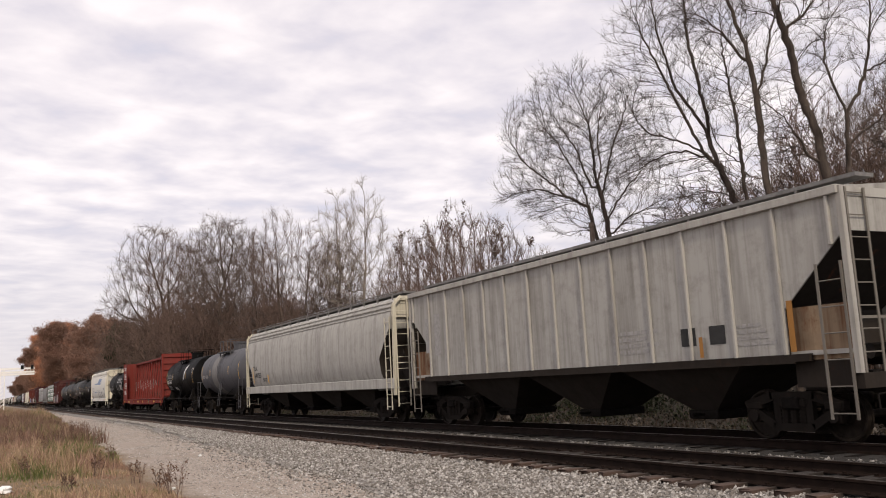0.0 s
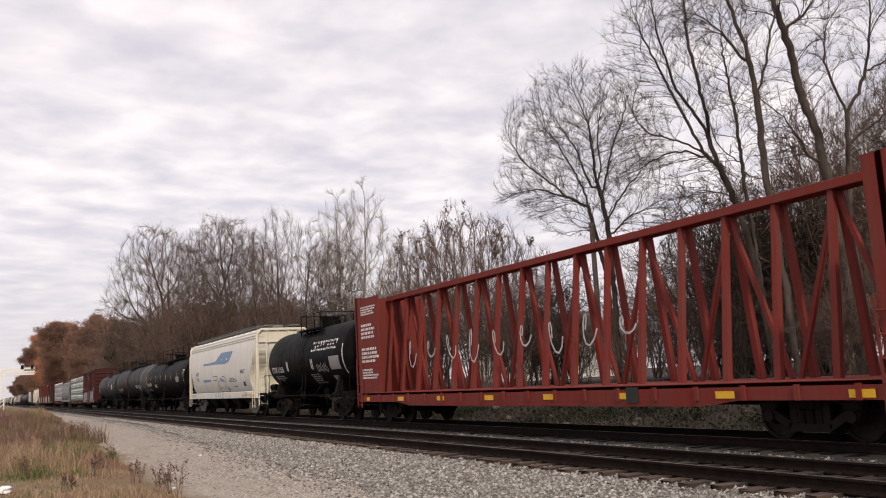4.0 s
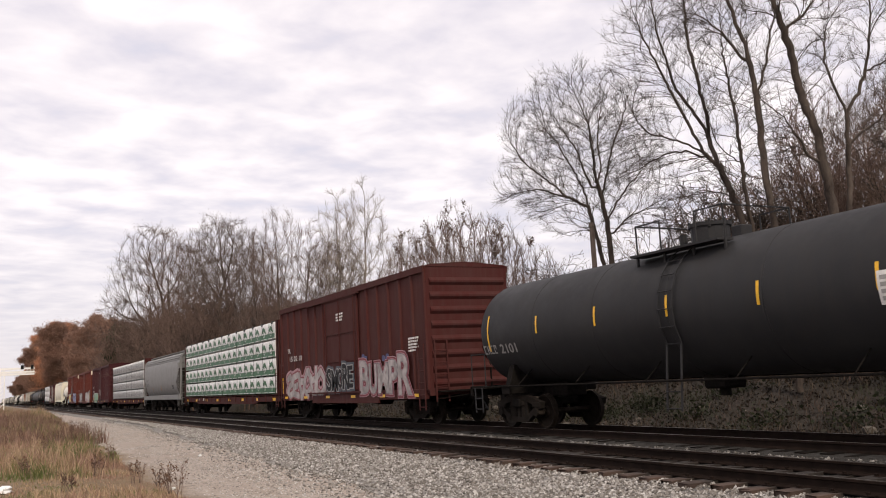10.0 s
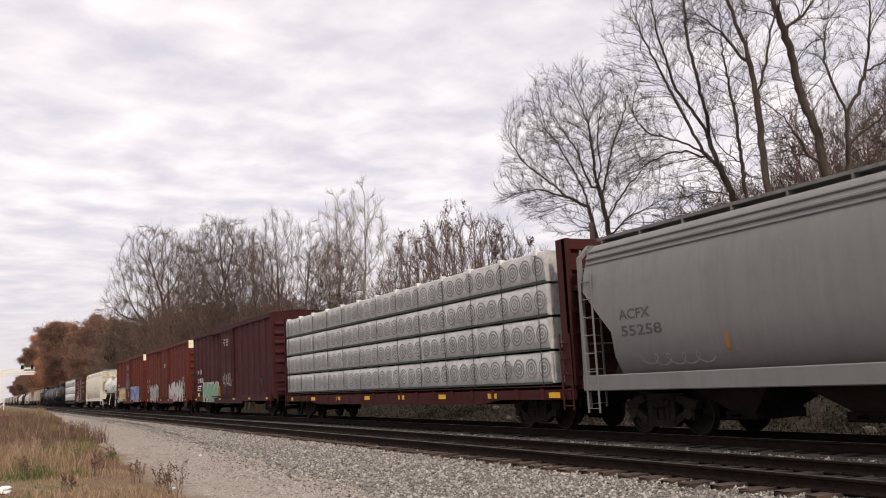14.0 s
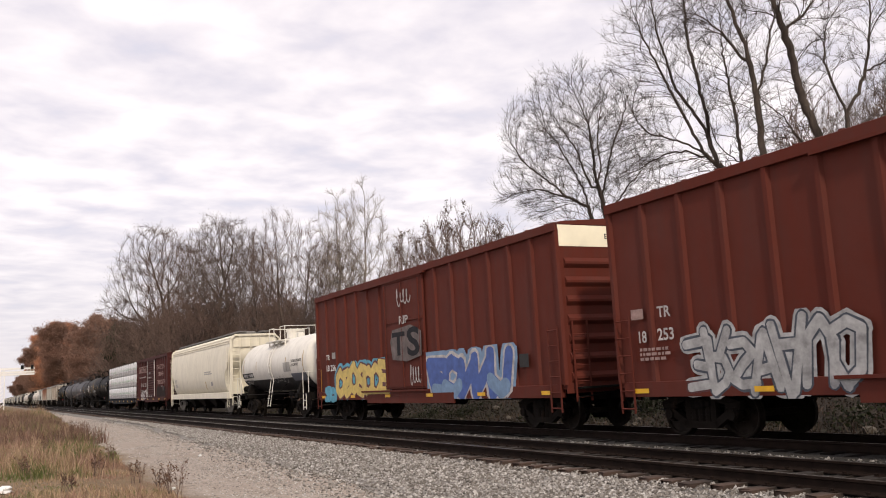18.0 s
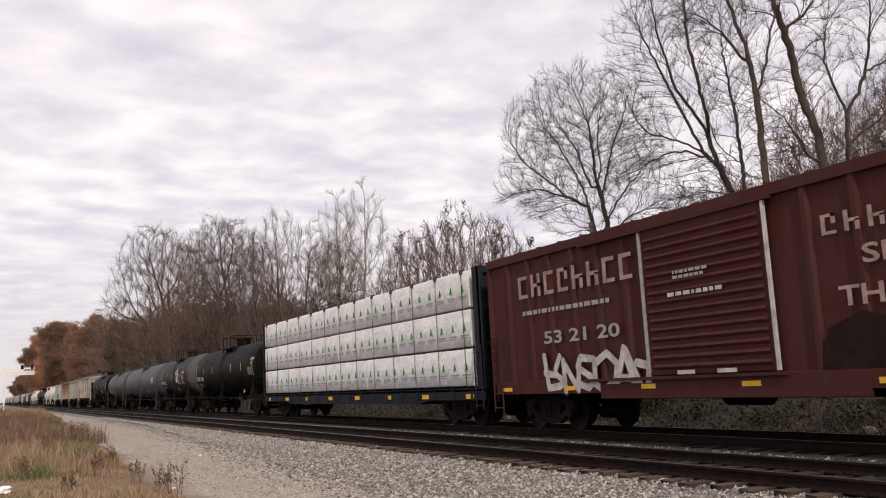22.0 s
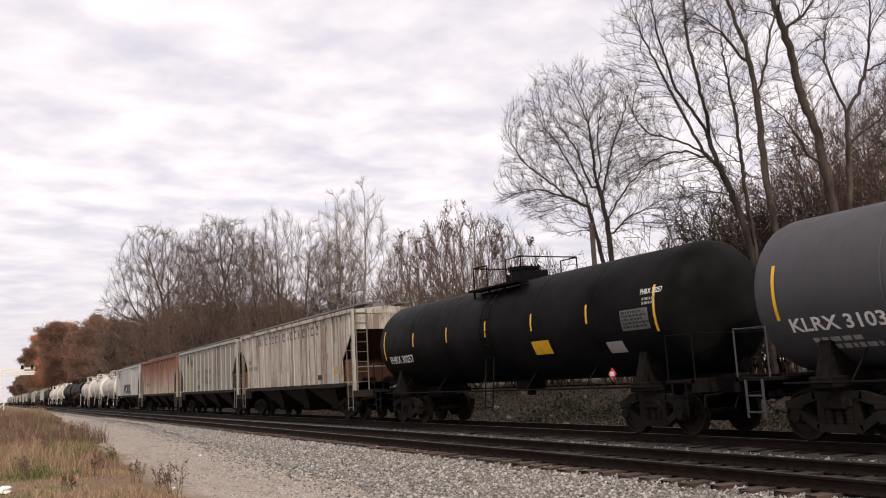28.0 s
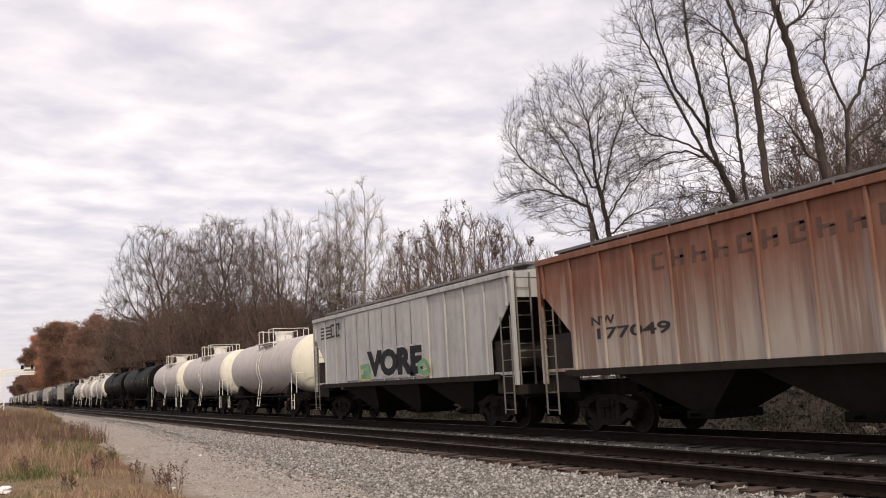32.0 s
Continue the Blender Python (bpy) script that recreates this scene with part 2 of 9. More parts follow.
def build_ground():
    m, b = mat_base("earth_and_grass", 0.95)
    n, l = nodes_of(m)
    tex = n.new("ShaderNodeTexCoord")
    sep = n.new("ShaderNodeSeparateXYZ")
    l.new(tex.outputs["Object"], sep.inputs[0])
    f1 = noise_node(m, 0.55, 7, rough=0.65)
    f2 = noise_node(m, 7.0, 9, rough=0.8)
    f3 = noise_node(m, 1.6, 6, (0.3, 1.2, 1), rough=0.7)
    dirt = mix_col(m, ramp_node(m, f2, 0.3, 0.72), (0.20, 0.164, 0.138), (0.45, 0.385, 0.332))
    dirt = mix_col(m, times_node(m, ramp_node(m, f3, 0.46, 0.66), 0.6), dirt, (0.235, 0.185, 0.148))
    dry = mix_col(m, ramp_node(m, f2, 0.3, 0.7), (0.09, 0.06, 0.035), (0.24, 0.16, 0.085))
    dry = mix_col(m, times_node(m, ramp_node(m, f1, 0.5, 0.62), 0.8), dry, (0.11, 0.10, 0.035))
    # far-bank litter: the shade behind the train is put into these near-black browns
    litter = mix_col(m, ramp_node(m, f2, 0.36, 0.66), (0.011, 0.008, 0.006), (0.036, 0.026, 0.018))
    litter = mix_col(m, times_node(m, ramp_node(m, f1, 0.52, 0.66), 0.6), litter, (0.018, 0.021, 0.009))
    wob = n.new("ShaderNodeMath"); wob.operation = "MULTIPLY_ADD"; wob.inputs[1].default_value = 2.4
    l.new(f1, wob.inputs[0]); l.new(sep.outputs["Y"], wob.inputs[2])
    slope = n.new("ShaderNodeMath"); slope.operation = "MULTIPLY_ADD"; slope.inputs[1].default_value = 0.034
    l.new(sep.outputs["X"], slope.inputs[0]); l.new(wob.outputs[0], slope.inputs[2])
    c = mix_col(m, ramp_node(m, slope.outputs[0], 3.5, 4.3), dry, dirt)
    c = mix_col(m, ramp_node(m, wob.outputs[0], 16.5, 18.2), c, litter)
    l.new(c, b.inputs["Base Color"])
    bump(m, b, f2, 0.6, 0.05)
    xs = sorted({*np.round(np.linspace(-150, 40, 240), 3), *np.round(-150 - np.geomspace(1, 2850, 40), 2), *np.round(40 + np.geomspace(1, 2900, 24), 2)})
    ys = sorted({*np.round(np.linspace(-12, 34, 110), 3), *np.round(-12 - np.geomspace(1, 2900, 20), 2), *np.round(34 + np.geomspace(1, 2900, 24), 2)})
    vs = [(x, y, ground_z(x, y)) for x in xs for y in ys]
    k = len(ys)
    fs = [(i * k + j, (i + 1) * k + j, (i + 1) * k + j + 1, i * k + j + 1) for i in range(len(xs) - 1) for j in range(k - 1)]
    me = bpy.data.meshes.new("ground")
    me.from_pydata(vs, [], fs)
    me.shade_smooth()
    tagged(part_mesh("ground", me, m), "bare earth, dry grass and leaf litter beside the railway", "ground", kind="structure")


build_ground()


def stone_material(name="limestone_ballast", tone=1.0):
    m, b = mat_base(name, 0.9)
    n, l = nodes_of(m)
    geo = n.new("ShaderNodeNewGeometry")
    r = n.new("ShaderNodeValToRGB")
    r.color_ramp.elements[0].color = (0.07, 0.063, 0.057, 1)
    r.color_ramp.elements[1].color = (0.50, 0.48, 0.46, 1)
    e = r.color_ramp.elements.new(0.7); e.color = (0.29, 0.275, 0.26, 1)
    e = r.color_ramp.elements.new(0.3); e.color = (0.15, 0.132, 0.117, 1)
    l.new(geo.outputs["Random Per Island"], r.inputs[0])
    for e in r.color_ramp.elements:
        e.color = [v * tone for v in e.color[:3]] + [1]
    f = noise_node(m, 40, 4)
    c = mix_col(m, times_node(m, ramp_node(m, f, 0.4, 0.7), 0.35), r.outputs[0], tuple(v * tone for v in (0.22, 0.19, 0.16)))
    l.new(c, b.inputs["Base Color"])
    return m


STONE = stone_material()


def bed_z(y):
    """Top of the ballast across both tracks."""
    pts = [(5.6, -0.47), (6.5, -0.40), (8.3, -0.29), (8.7, -0.245), (9.3, -0.205), (11.0, -0.205), (11.5, -0.25), (12.1, -0.26), (12.45, -0.22), (12.75, -0.175), (15.4, -0.17), (15.8, -0.22), (17.4, -0.5)]
    for (a, za), (b2, zb) in zip(pts, pts[1:]):
        if a <= y <= b2:
            return za + (zb - za) * (y - a) / (b2 - a)
    return -0.5


def build_ballast():
    m, b = mat_base("ballast_bed", 0.95)
    n, l = nodes_of(m)
    vor = n.new("ShaderNodeTexVoronoi"); vor.inputs["Scale"].default_value = 17.0
    tex = n.new("ShaderNodeTexCoord"); l.new(tex.outputs["Object"], vor.inputs["Vector"])
    f1 = noise_node(m, 0.9, 5)
    f2 = noise_node(m, 14, 8, rough=0.8)
    c = mix_col(m, ramp_node(m, vor.outputs["Color"], 0.1, 0.9), (0.08, 0.072, 0.066), (0.33, 0.315, 0.295))
    c = mix_col(m, times_node(m, ramp_node(m, f2, 0.42, 0.7), 0.5), c, (0.16, 0.135, 0.11))
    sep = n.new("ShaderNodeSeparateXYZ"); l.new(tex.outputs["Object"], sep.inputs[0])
    # oil round the near rails, plus the shade under the train painted beyond them
    oil_shade = ramp_node(m, sep.outputs["Y"], 8.5, 9.0)
    c = mix_col(m, times_node(m, oil_shade, 0.93), c, (0.011, 0.009, 0.0075))
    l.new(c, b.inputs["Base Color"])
    bump(m, b, vor.outputs["Distance"], 0.8, 0.05)
    toe = lambda x: min(8.6, 6.1 + 0.06 * max(0.0, -x - 14))
    xs = sorted({*np.round(np.linspace(-90, 30, 300), 3), *np.round(-90 - np.geomspace(1, 1900, 40), 2), *np.round(30 + np.geomspace(1, 200, 8), 2)})
    ys = list(np.linspace(5.6, 17.4, 70))
    vs = []
    for x in xs:
        for y in ys:
            w = 0.35 * noise.noise((x * 0.16, 7.7, 0)) + 0.2 * noise.noise((x * 0.9, 1.7, 0))
            low = toe(x) + w
            vs.append((x, y, bed_z(y) - max(0.0, min(0.3, (low - y) * 0.35)) + 0.012 * noise.noise((x * 5, y * 5, 0))))
    k = len(ys)
    fs = [(i * k + j, (i + 1) * k + j, (i + 1) * k + j + 1, i * k + j + 1) for i in range(len(xs) - 1) for j in range(k - 1)]
    me = bpy.data.meshes.new("ballast")
    me.from_pydata(vs, [], fs)
    me.shade_smooth()
    ballast = tagged(part_mesh("ballast", me, m), "crushed grey limestone ballast under two tracks", "ballast", kind="structure")
    # loose stones
    rng = np.random.default_rng(5)
    N = 62000
    x = -4 - 75 * rng.random(N) ** 1.7
    foot = np.minimum(8.4, 5.9 + 0.06 * np.maximum(0, -x - 14)) + 0.3 * np.array([noise.noise((v * 0.5, 2.2, 0)) for v in x])
    y = np.where(rng.random(N) < 0.95, foot + (9.15 - foot) * rng.random(N) ** 0.8, foot - np.abs(rng.normal(size=N)) * 0.45)
    zb = np.array([max(bed_z(v) if v > q else -9, ground_z(u, v) + 0.004) for u, v, q in zip(x, y, foot)])
    size = (0.014 + 0.021 * rng.random(N)) * (1 + 0.004 * np.abs(x))
    base = np.array([(1, 0, 0), (-1, 0, 0), (0, 1, 0), (0, -1, 0), (0, 0, 1), (0, 0, -1)], float)
    tri = np.array([(0, 2, 4), (2, 1, 4), (1, 3, 4), (3, 0, 4), (2, 0, 5), (1, 2, 5), (3, 1, 5), (0, 3, 5)])
    q = rng.normal(size=(N, 6, 3)) * 0.28 + base[None]
    ang = rng.random(N) * 6.28
    ca, sa = np.cos(ang)[:, None], np.sin(ang)[:, None]
    tilt = rng.random(N)[:, None] - 0.5
    px = q[..., 0] * ca - q[..., 1] * sa
    py = q[..., 0] * sa + q[..., 1] * ca
    pz = q[..., 2] * 0.8 + px * tilt
    co = np.stack([px * size[:, None] + x[:, None], py * size[:, None] + y[:, None], pz * size[:, None] + zb[:, None] + 0.006], -1).reshape(-1, 3)
    faces = (np.arange(N)[:, None, None] * 6 + tri[None]).reshape(-1, 3)
    me = bpy.data.meshes.new("stones")
    me.from_pydata(co, [], faces)
    tagged(part_mesh("stones", me, STONE, ballast, "loose angular grey stones"), kind="stuff")
    # stones between the tracks, in a darker copy of the ballast colours
    N2 = 9000
    q, size, ang = q[:N2], size[:N2] * 1.1, ang[:N2]
    x = -4 - 60 * rng.random(N2) ** 1.5
    y = 11.45 + 1.1 * rng.random(N2)
    zb = np.array([bed_z(v) for v in y])
    co = np.stack([px[:N2] * size[:, None] + x[:, None], py[:N2] * size[:, None] + y[:, None], pz[:N2] * size[:, None] + zb[:, None] + 0.006], -1).reshape(-1, 3)
    me = bpy.data.meshes.new("grimy_stones")
    me.from_pydata(co, [], faces[:N2 * 8])
    tagged(part_mesh("grimy_stones", me, stone_material("dark_ballast", 0.55), ballast, "darker stones between the tracks"), kind="stuff")
    # gravel trodden into the service path
    N3 = 52000
    x = -12 - 70 * rng.random(N3) ** 1.6
    inner = 3.3 + 0.03 * (-x - 14)
    y = inner + (np.minimum(8.4, 5.9 + 0.06 * np.maximum(0, -x - 14)) + 0.3 - inner) * rng.random(N3) ** 0.7
    patchy = np.array([noise.noise((u * 0.45, v * 1.1, 6.0)) for u, v in zip(x, y)])
    keep = patchy + rng.random(N3) * 1.1 > 0.42
    x, y = x[keep], y[keep]
    n3 = len(x)
    zb = np.array([ground_z(u, v) for u, v in zip(x, y)])
    size = (0.006 + 0.013 * rng.random(n3) ** 2) * (1 + 0.006 * np.abs(x))
    pick = rng.integers(0, N, n3)
    co = np.stack([px[pick] * size[:, None] + x[:, None], py[pick] * size[:, None] + y[:, None], pz[pick] * size[:, None] * 0.8 + zb[:, None] + 0.002], -1).reshape(-1, 3)
    me = bpy.data.meshes.new("path_gravel")
    me.from_pydata(co, [], (np.arange(n3)[:, None, None] * 6 + tri[None]).reshape(-1, 3))
    tagged(part_mesh("path_gravel", me, stone_material("path_gravel_stone", 1.3)), "small loose gravel on the dirt service path", "gravel", kind="stuff")
    return ballast


build_ballast()

RAIL = [(-0.075, -0.18), (0.075, -0.18), (0.075, -0.165), (0.02, -0.15), (0.012, -0.13), (0.012, -0.045), (0.036, -0.035), (0.036, -0.008), (0.028, 0.0), (-0.028, 0.0), (-0.036, -0.008), (-0.036, -0.035), (-0.012, -0.045), (-0.012, -0.13), (-0.02, -0.15), (-0.075, -0.165)]


def tie_material():
    m, b = mat_base("creosoted_tie", 0.9)
    n, l = nodes_of(m)
    g = noise_node(m, 1.0, 8, (4, 0.5, 6), rough=0.7)
    f = noise_node(m, 1.6, 4)
    c = mix_col(m, ramp_node(m, g, 0.3, 0.72), (0.018, 0.012, 0.009), (0.085, 0.050, 0.036))
    c = mix_col(m, times_node(m, ramp_node(m, f, 0.45, 0.7), 0.45), c, (0.11, 0.064, 0.046))
    # oil and brake dust lie between and beside the rails, the weathered ends stay brown
    tex = n.new("ShaderNodeTexCoord")
    sep = n.new("ShaderNodeSeparateXYZ")
    l.new(tex.outputs["Object"], sep.inputs[0])
    far = n.new("ShaderNodeMath"); far.operation = "ABSOLUTE"
    l.new(sep.outputs["Y"], far.inputs[0])
    c = mix_col(m, times_node(m, ramp_node(m, far.outputs[0], 1.08, 0.85), 0.85), c, (0.009, 0.0072, 0.006))
    l.new(c, b.inputs["Base Color"])
    bump(m, b, g, 0.7, 0.02)
    return m


TIE = tie_material()
# near-black ties for the far track, the train's shade put into their colour
TIE_SHADED = plain("shaded_tie", (0.010, 0.008, 0.0068), 0.9, 0, 0.5, 5, 0.3)


def tie_mesh(seed, mat):
    rng = random.Random(seed)
    bm = box(B(), -0.115, 0.115, -1.3, 1.3, -0.36, -0.165, 0.012)
    for v in bm.verts:
        v.co += Vector((rng.uniform(-.012, .012), rng.uniform(-.05, .05), rng.uniform(-.012, .008)))
    me = bpy.data.meshes.new("tie")
    bm.to_mesh(me); bm.free()
    me.materials.append(mat)
    return me


def build_track(name, yc, near):
    track = tagged(new(name), "railway track with rusty rails on wooden ties", "track", kind="structure")
    track.location = (0, yc, 0)
    for s in (-1, 1):
        bm = loft(B(), [[(x, s * 0.7535 + y, z) for y, z in RAIL] for x in (-1900, -600, -200, -60, -20, 30, 180)])
        r = part("rail", bm, RAIL_SIDE, track, "rusty rail with a worn bright head")
        bm = box(B(), -1900, 180, s * 0.7535 - 0.024, s * 0.7535 + 0.024, -0.002, 0.0025)
        part("running_surface", bm, RAIL_TOP, r, "polished steel")
    wood_m = TIE if near else TIE_SHADED
    kinds = [tie_mesh(i, wood_m) for i in range(6)]
    rng = random.Random(yc)
    n = 190 if near else 60
    for i in range(n):
        x = 6 - i * 0.51
        part_mesh("tie", kinds[rng.randrange(6)], TIE, track, at=pose(x + rng.uniform(-.03, .03), rng.uniform(-.07, .07), rng.uniform(-.015, .012), 0, 0, rng.uniform(-1.2, 1.2)))
    bm = B()
    x = 6 - n * 0.51
    while x > -420:
        box(bm, x - 0.115, x + 0.115, -1.3, 1.3, -0.36, -0.165)
        x -= 0.51
    tagged(part("ties", bm, wood_m, track, "long row of wooden ties"), kind="stuff")
    # tie plates and spikes by the near rail
    bm = B()
    plates = B()
    for i in range(n if near else 0):
        x = 6 - i * 0.51
        for s in (-1, 1):
            box(plates, x - 0.09, x + 0.09, s * 0.7535 - 0.16, s * 0.7535 + 0.16, -0.166, -0.155)
            for d in (-0.105, 0.105):
                box(bm, x - 0.02, x + 0.02, s * 0.7535 + d - 0.02, s * 0.7535 + d + 0.02, -0.156, -0.125)
    if near:
        tagged(part("tie_plates", plates, RAIL_SIDE, track), kind="stuff")
        tagged(part("spikes", bm, RAIL_SIDE, track), kind="stuff")
    else:
        plates.free(); bm.free()
    return track


build_track("track_near", TRACK_NEAR, True)
build_track("track_far", TRACK_FAR, False)

# ---- freight cars ----
# Each car is built round its own middle: x forward, the camera's side at -y, z from the rail top.

CARS = []


def shared(name, bm, material):
    me = bpy.data.meshes.new(name)
    bm.to_mesh(me); bm.free()
    me.materials.append(material)
    return me


def make_wheelset():
    bm = B()
    rod(bm, (0, -0.95, 0), (0, 0.95, 0), 0.075, 10)
    for s in (-1, 1):
        prof = [(0.66, 0.10), (0.66, 0.14), (0.70, 0.40), (0.685, 0.485), (0.72, 0.48), (0.722, 0.458), (0.81, 0.452), (0.815, 0.43), (0.80, 0.40), (0.765, 0.39), (0.745, 0.16), (0.80, 0.13), (0.80, 0.08)]
        rings = [[(r * math.sin(a), s * y, r * math.cos(a)) for a in [2 * math.pi * i / 22 for i in range(22)]] for y, r in prof]
        loft(bm, rings)
        box(bm, -0.12, 0.12, s * 0.98 - 0.09, s * 0.98 + 0.09, -0.12, 0.13, 0.02)
        rod(bm, (0, s * 1.0, 0), (0, s * 1.11, 0), 0.085, 10)
    return shared("wheelset", bm, WHEEL_STEEL)


def make_side_frame():
    bm = B()
    # the frame as a truss: top and bottom members, columns and pedestals
    def member(a, b2, w, d=0.15):
        bar(bm, (a[0], 0, a[1]), (b2[0], 0, b2[1]), d, w)
    member((-1.1, 0.64), (-0.45, 0.82), 0.17); member((1.1, 0.64), (0.45, 0.82), 0.17)
    member((-0.5, 0.83), (0.5, 0.83), 0.13)
    member((-0.98, 0.60), (-0.42, 0.28), 0.15); member((0.98, 0.60), (0.42, 0.28), 0.15)
    member((-0.46, 0.26), (0.46, 0.26), 0.14)
    member((-0.36, 0.26), (-0.36, 0.82), 0.11); member((0.36, 0.26), (0.36, 0.82), 0.11)
    for s in (-1, 1):
        box(bm, s * 0.889 - 0.18, s * 0.889 + 0.18, -0.09, 0.09, 0.58, 0.72, 0.02)
        rod(bm, (s * 0.889, -0.12, 0.46), (s * 0.889, 0.0, 0.46), 0.11, 10)
    # coil springs
    for i in (-1, 0, 1):
        rod(bm, (i * 0.2, 0, 0.33), (i * 0.2, 0, 0.62), 0.085, 8)
        for k in range(4):
            rod(bm, (i * 0.2, 0, 0.36 + k * 0.075), (i * 0.2, 0, 0.385 + k * 0.075), 0.1, 8)
    box(bm, -0.3, 0.3, -0.11, 0.11, 0.62, 0.76, 0.02)
    return shared("side_frame", bm, TRUCK_DUST)


def make_bolster():
    bm = box(B(), -0.2, 0.2, -1.15, 1.15, 0.58, 0.80, 0.03)
    rod(bm, (0, 0, 0.75), (0, 0, 1.0), 0.2, 12)
    for s in (-1, 1):
        bar(bm, (s * 0.42, -0.85, 0.42), (s * 0.42, 0.85, 0.42), 0.08, 0.12)
        for t in (-0.745, 0.745):
            box(bm, s * 0.42 - 0.02, s * 0.42 + 0.04, t - 0.06, t + 0.06, 0.34, 0.6)
    return shared("truck", bm, IRON)


def make_coupler():
    bm = box(B(), -0.1, 0.62, -0.09, 0.09, 0.76, 0.98, 0.02)
    box(bm, 0.45, 0.78, -0.16, 0.16, 0.72, 1.02, 0.05)
    rod(bm, (0.72, 0.1, 0.7), (0.72, 0.1, 1.04), 0.06, 8)
    return shared("coupler", bm, IRON)


WHEELSET, SIDE_FRAME, BOLSTER, COUPLER = make_wheelset(), make_side_frame(), make_bolster(), make_coupler()
PALE_FRAME = SIDE_FRAME.copy()
PALE_FRAME.materials[0] = TRUCK_PALE
WHEEL_R = 0.457


def running_gear(car, half, bogie, sill_z=0.85, hose=True, frame_mesh=None):
    """Two trucks at +-bogie, couplers and air hoses at the ends."""
    for s in (1, -1):
        t = part_mesh("truck", BOLSTER, None, car, at=pose(s * bogie, 0, 0))
        for w in (-1, 1):
            ws = part_mesh("wheelset", WHEELSET, None, t)
            ws.matrix_parent_inverse = Matrix.Translation((w * 0.889, 0, WHEEL_R))
            part_mesh("side_frame", frame_mesh or SIDE_FRAME, None, t, at=pose(0, w * 1.0, 0))
        part_mesh("coupler", COUPLER, None, car, at=pose(s * (half - 0.12), 0, 0, 0, 0, 0 if s > 0 else 180))
        bm = B()
        pts = [(s * (half - 0.05), 0.35, 0.8), (s * (half + 0.15), 0.34, 0.55), (s * (half + 0.42), 0.25, 0.42), (s * (half + 0.55), 0.1, 0.5)]
        for a, b2 in zip(pts, pts[1:]):
            rod(bm, a, b2, 0.025, 6)
        part("air_hose", bm, BLACK_MARK, car)
        if hose:
            # cut lever along the end sill
            bm = rod(B(), (s * (half + 0.1), -1.35, 0.85), (s * (half + 0.1), 0, 0.95), 0.016, 5)
            rod(bm, (s * (half + 0.1), -1.35, 0.85), (s * (half + 0.16), -1.42, 0.62), 0.016, 5)
            part("cut_lever", bm, IRON, car)


def ladder(car, x, y, z0, z1, w, mat, facing="side", step=0.42, name="ladder", thick=0.018):
    bm = B()
    ax = Vector((1, 0, 0)) if facing == "side" else Vector((0, 1, 0))
    c = Vector((x, y, 0))
    for s in (-0.5, 0.5):
        p = c + ax * w * s
        bar(bm, (p.x, p.y, z0), (p.x, p.y, z1), 0.05, 0.02) if facing == "side" else bar(bm, (p.x, p.y, z0), (p.x, p.y, z1), 0.02, 0.05)
    z = z0 + 0.1
    while z < z1 - 0.05:
        a, b2 = c - ax * w / 2, c + ax * w / 2
        rod(bm, (a.x, a.y, z), (b2.x, b2.y, z), thick, 5)
        z += step
    return part(name, bm, mat, car)


def new_car(kind, rear, front, label, category="freight car"):
    car = tagged(new(kind), label, category, group="cars of the freight train")
    CARS.append((car, (rear + front) / 2))
    return car, (front - rear) / 2


def flat_side(y):
    return lambda z: y


def reflectors(car, half, surf, z, n=6, h=0.10, w=0.46, tall=False):
    for i in range(n):
        x = -half + 0.9 + (2 * half - 1.8) * i / (n - 1)
        part("reflector_strip", plate(B(), x - (h if tall else w) / 2, x + (h if tall else w) / 2, z, z + (w if tall else h), surf, 0.008), YELLOW, car, "yellow reflective strip")


LETTER_BONES = (
    (((0.85, 0.85), (0.4, 0.95), (0.12, 0.72), (0.5, 0.5), (0.88, 0.28), (0.6, 0.05), (0.1, 0.12)),),
    (((0.5, 0.97), (0.1, 0.75), (0.08, 0.25), (0.5, 0.03), (0.9, 0.25), (0.92, 0.75), (0.5, 0.97)),),
    (((0.88, 0.95), (0.15, 0.9), (0.12, 0.08), (0.9, 0.05)), ((0.15, 0.5), (0.7, 0.52))),
    (((0.12, 0.0), (0.12, 0.95), (0.7, 0.9), (0.85, 0.68), (0.6, 0.48), (0.12, 0.45)), ((0.5, 0.45), (0.92, 0.0))),
    (((0.1, 0.0), (0.15, 0.95), (0.8, 0.05), (0.85, 1.0)),),
    (((0.05, 0.0), (0.45, 1.0), (0.6, 1.0), (0.95, 0.0)), ((0.25, 0.35), (0.8, 0.35))),
    (((0.1, 0.95), (0.12, 0.25), (0.45, 0.03), (0.85, 0.2), (0.88, 0.98)),))


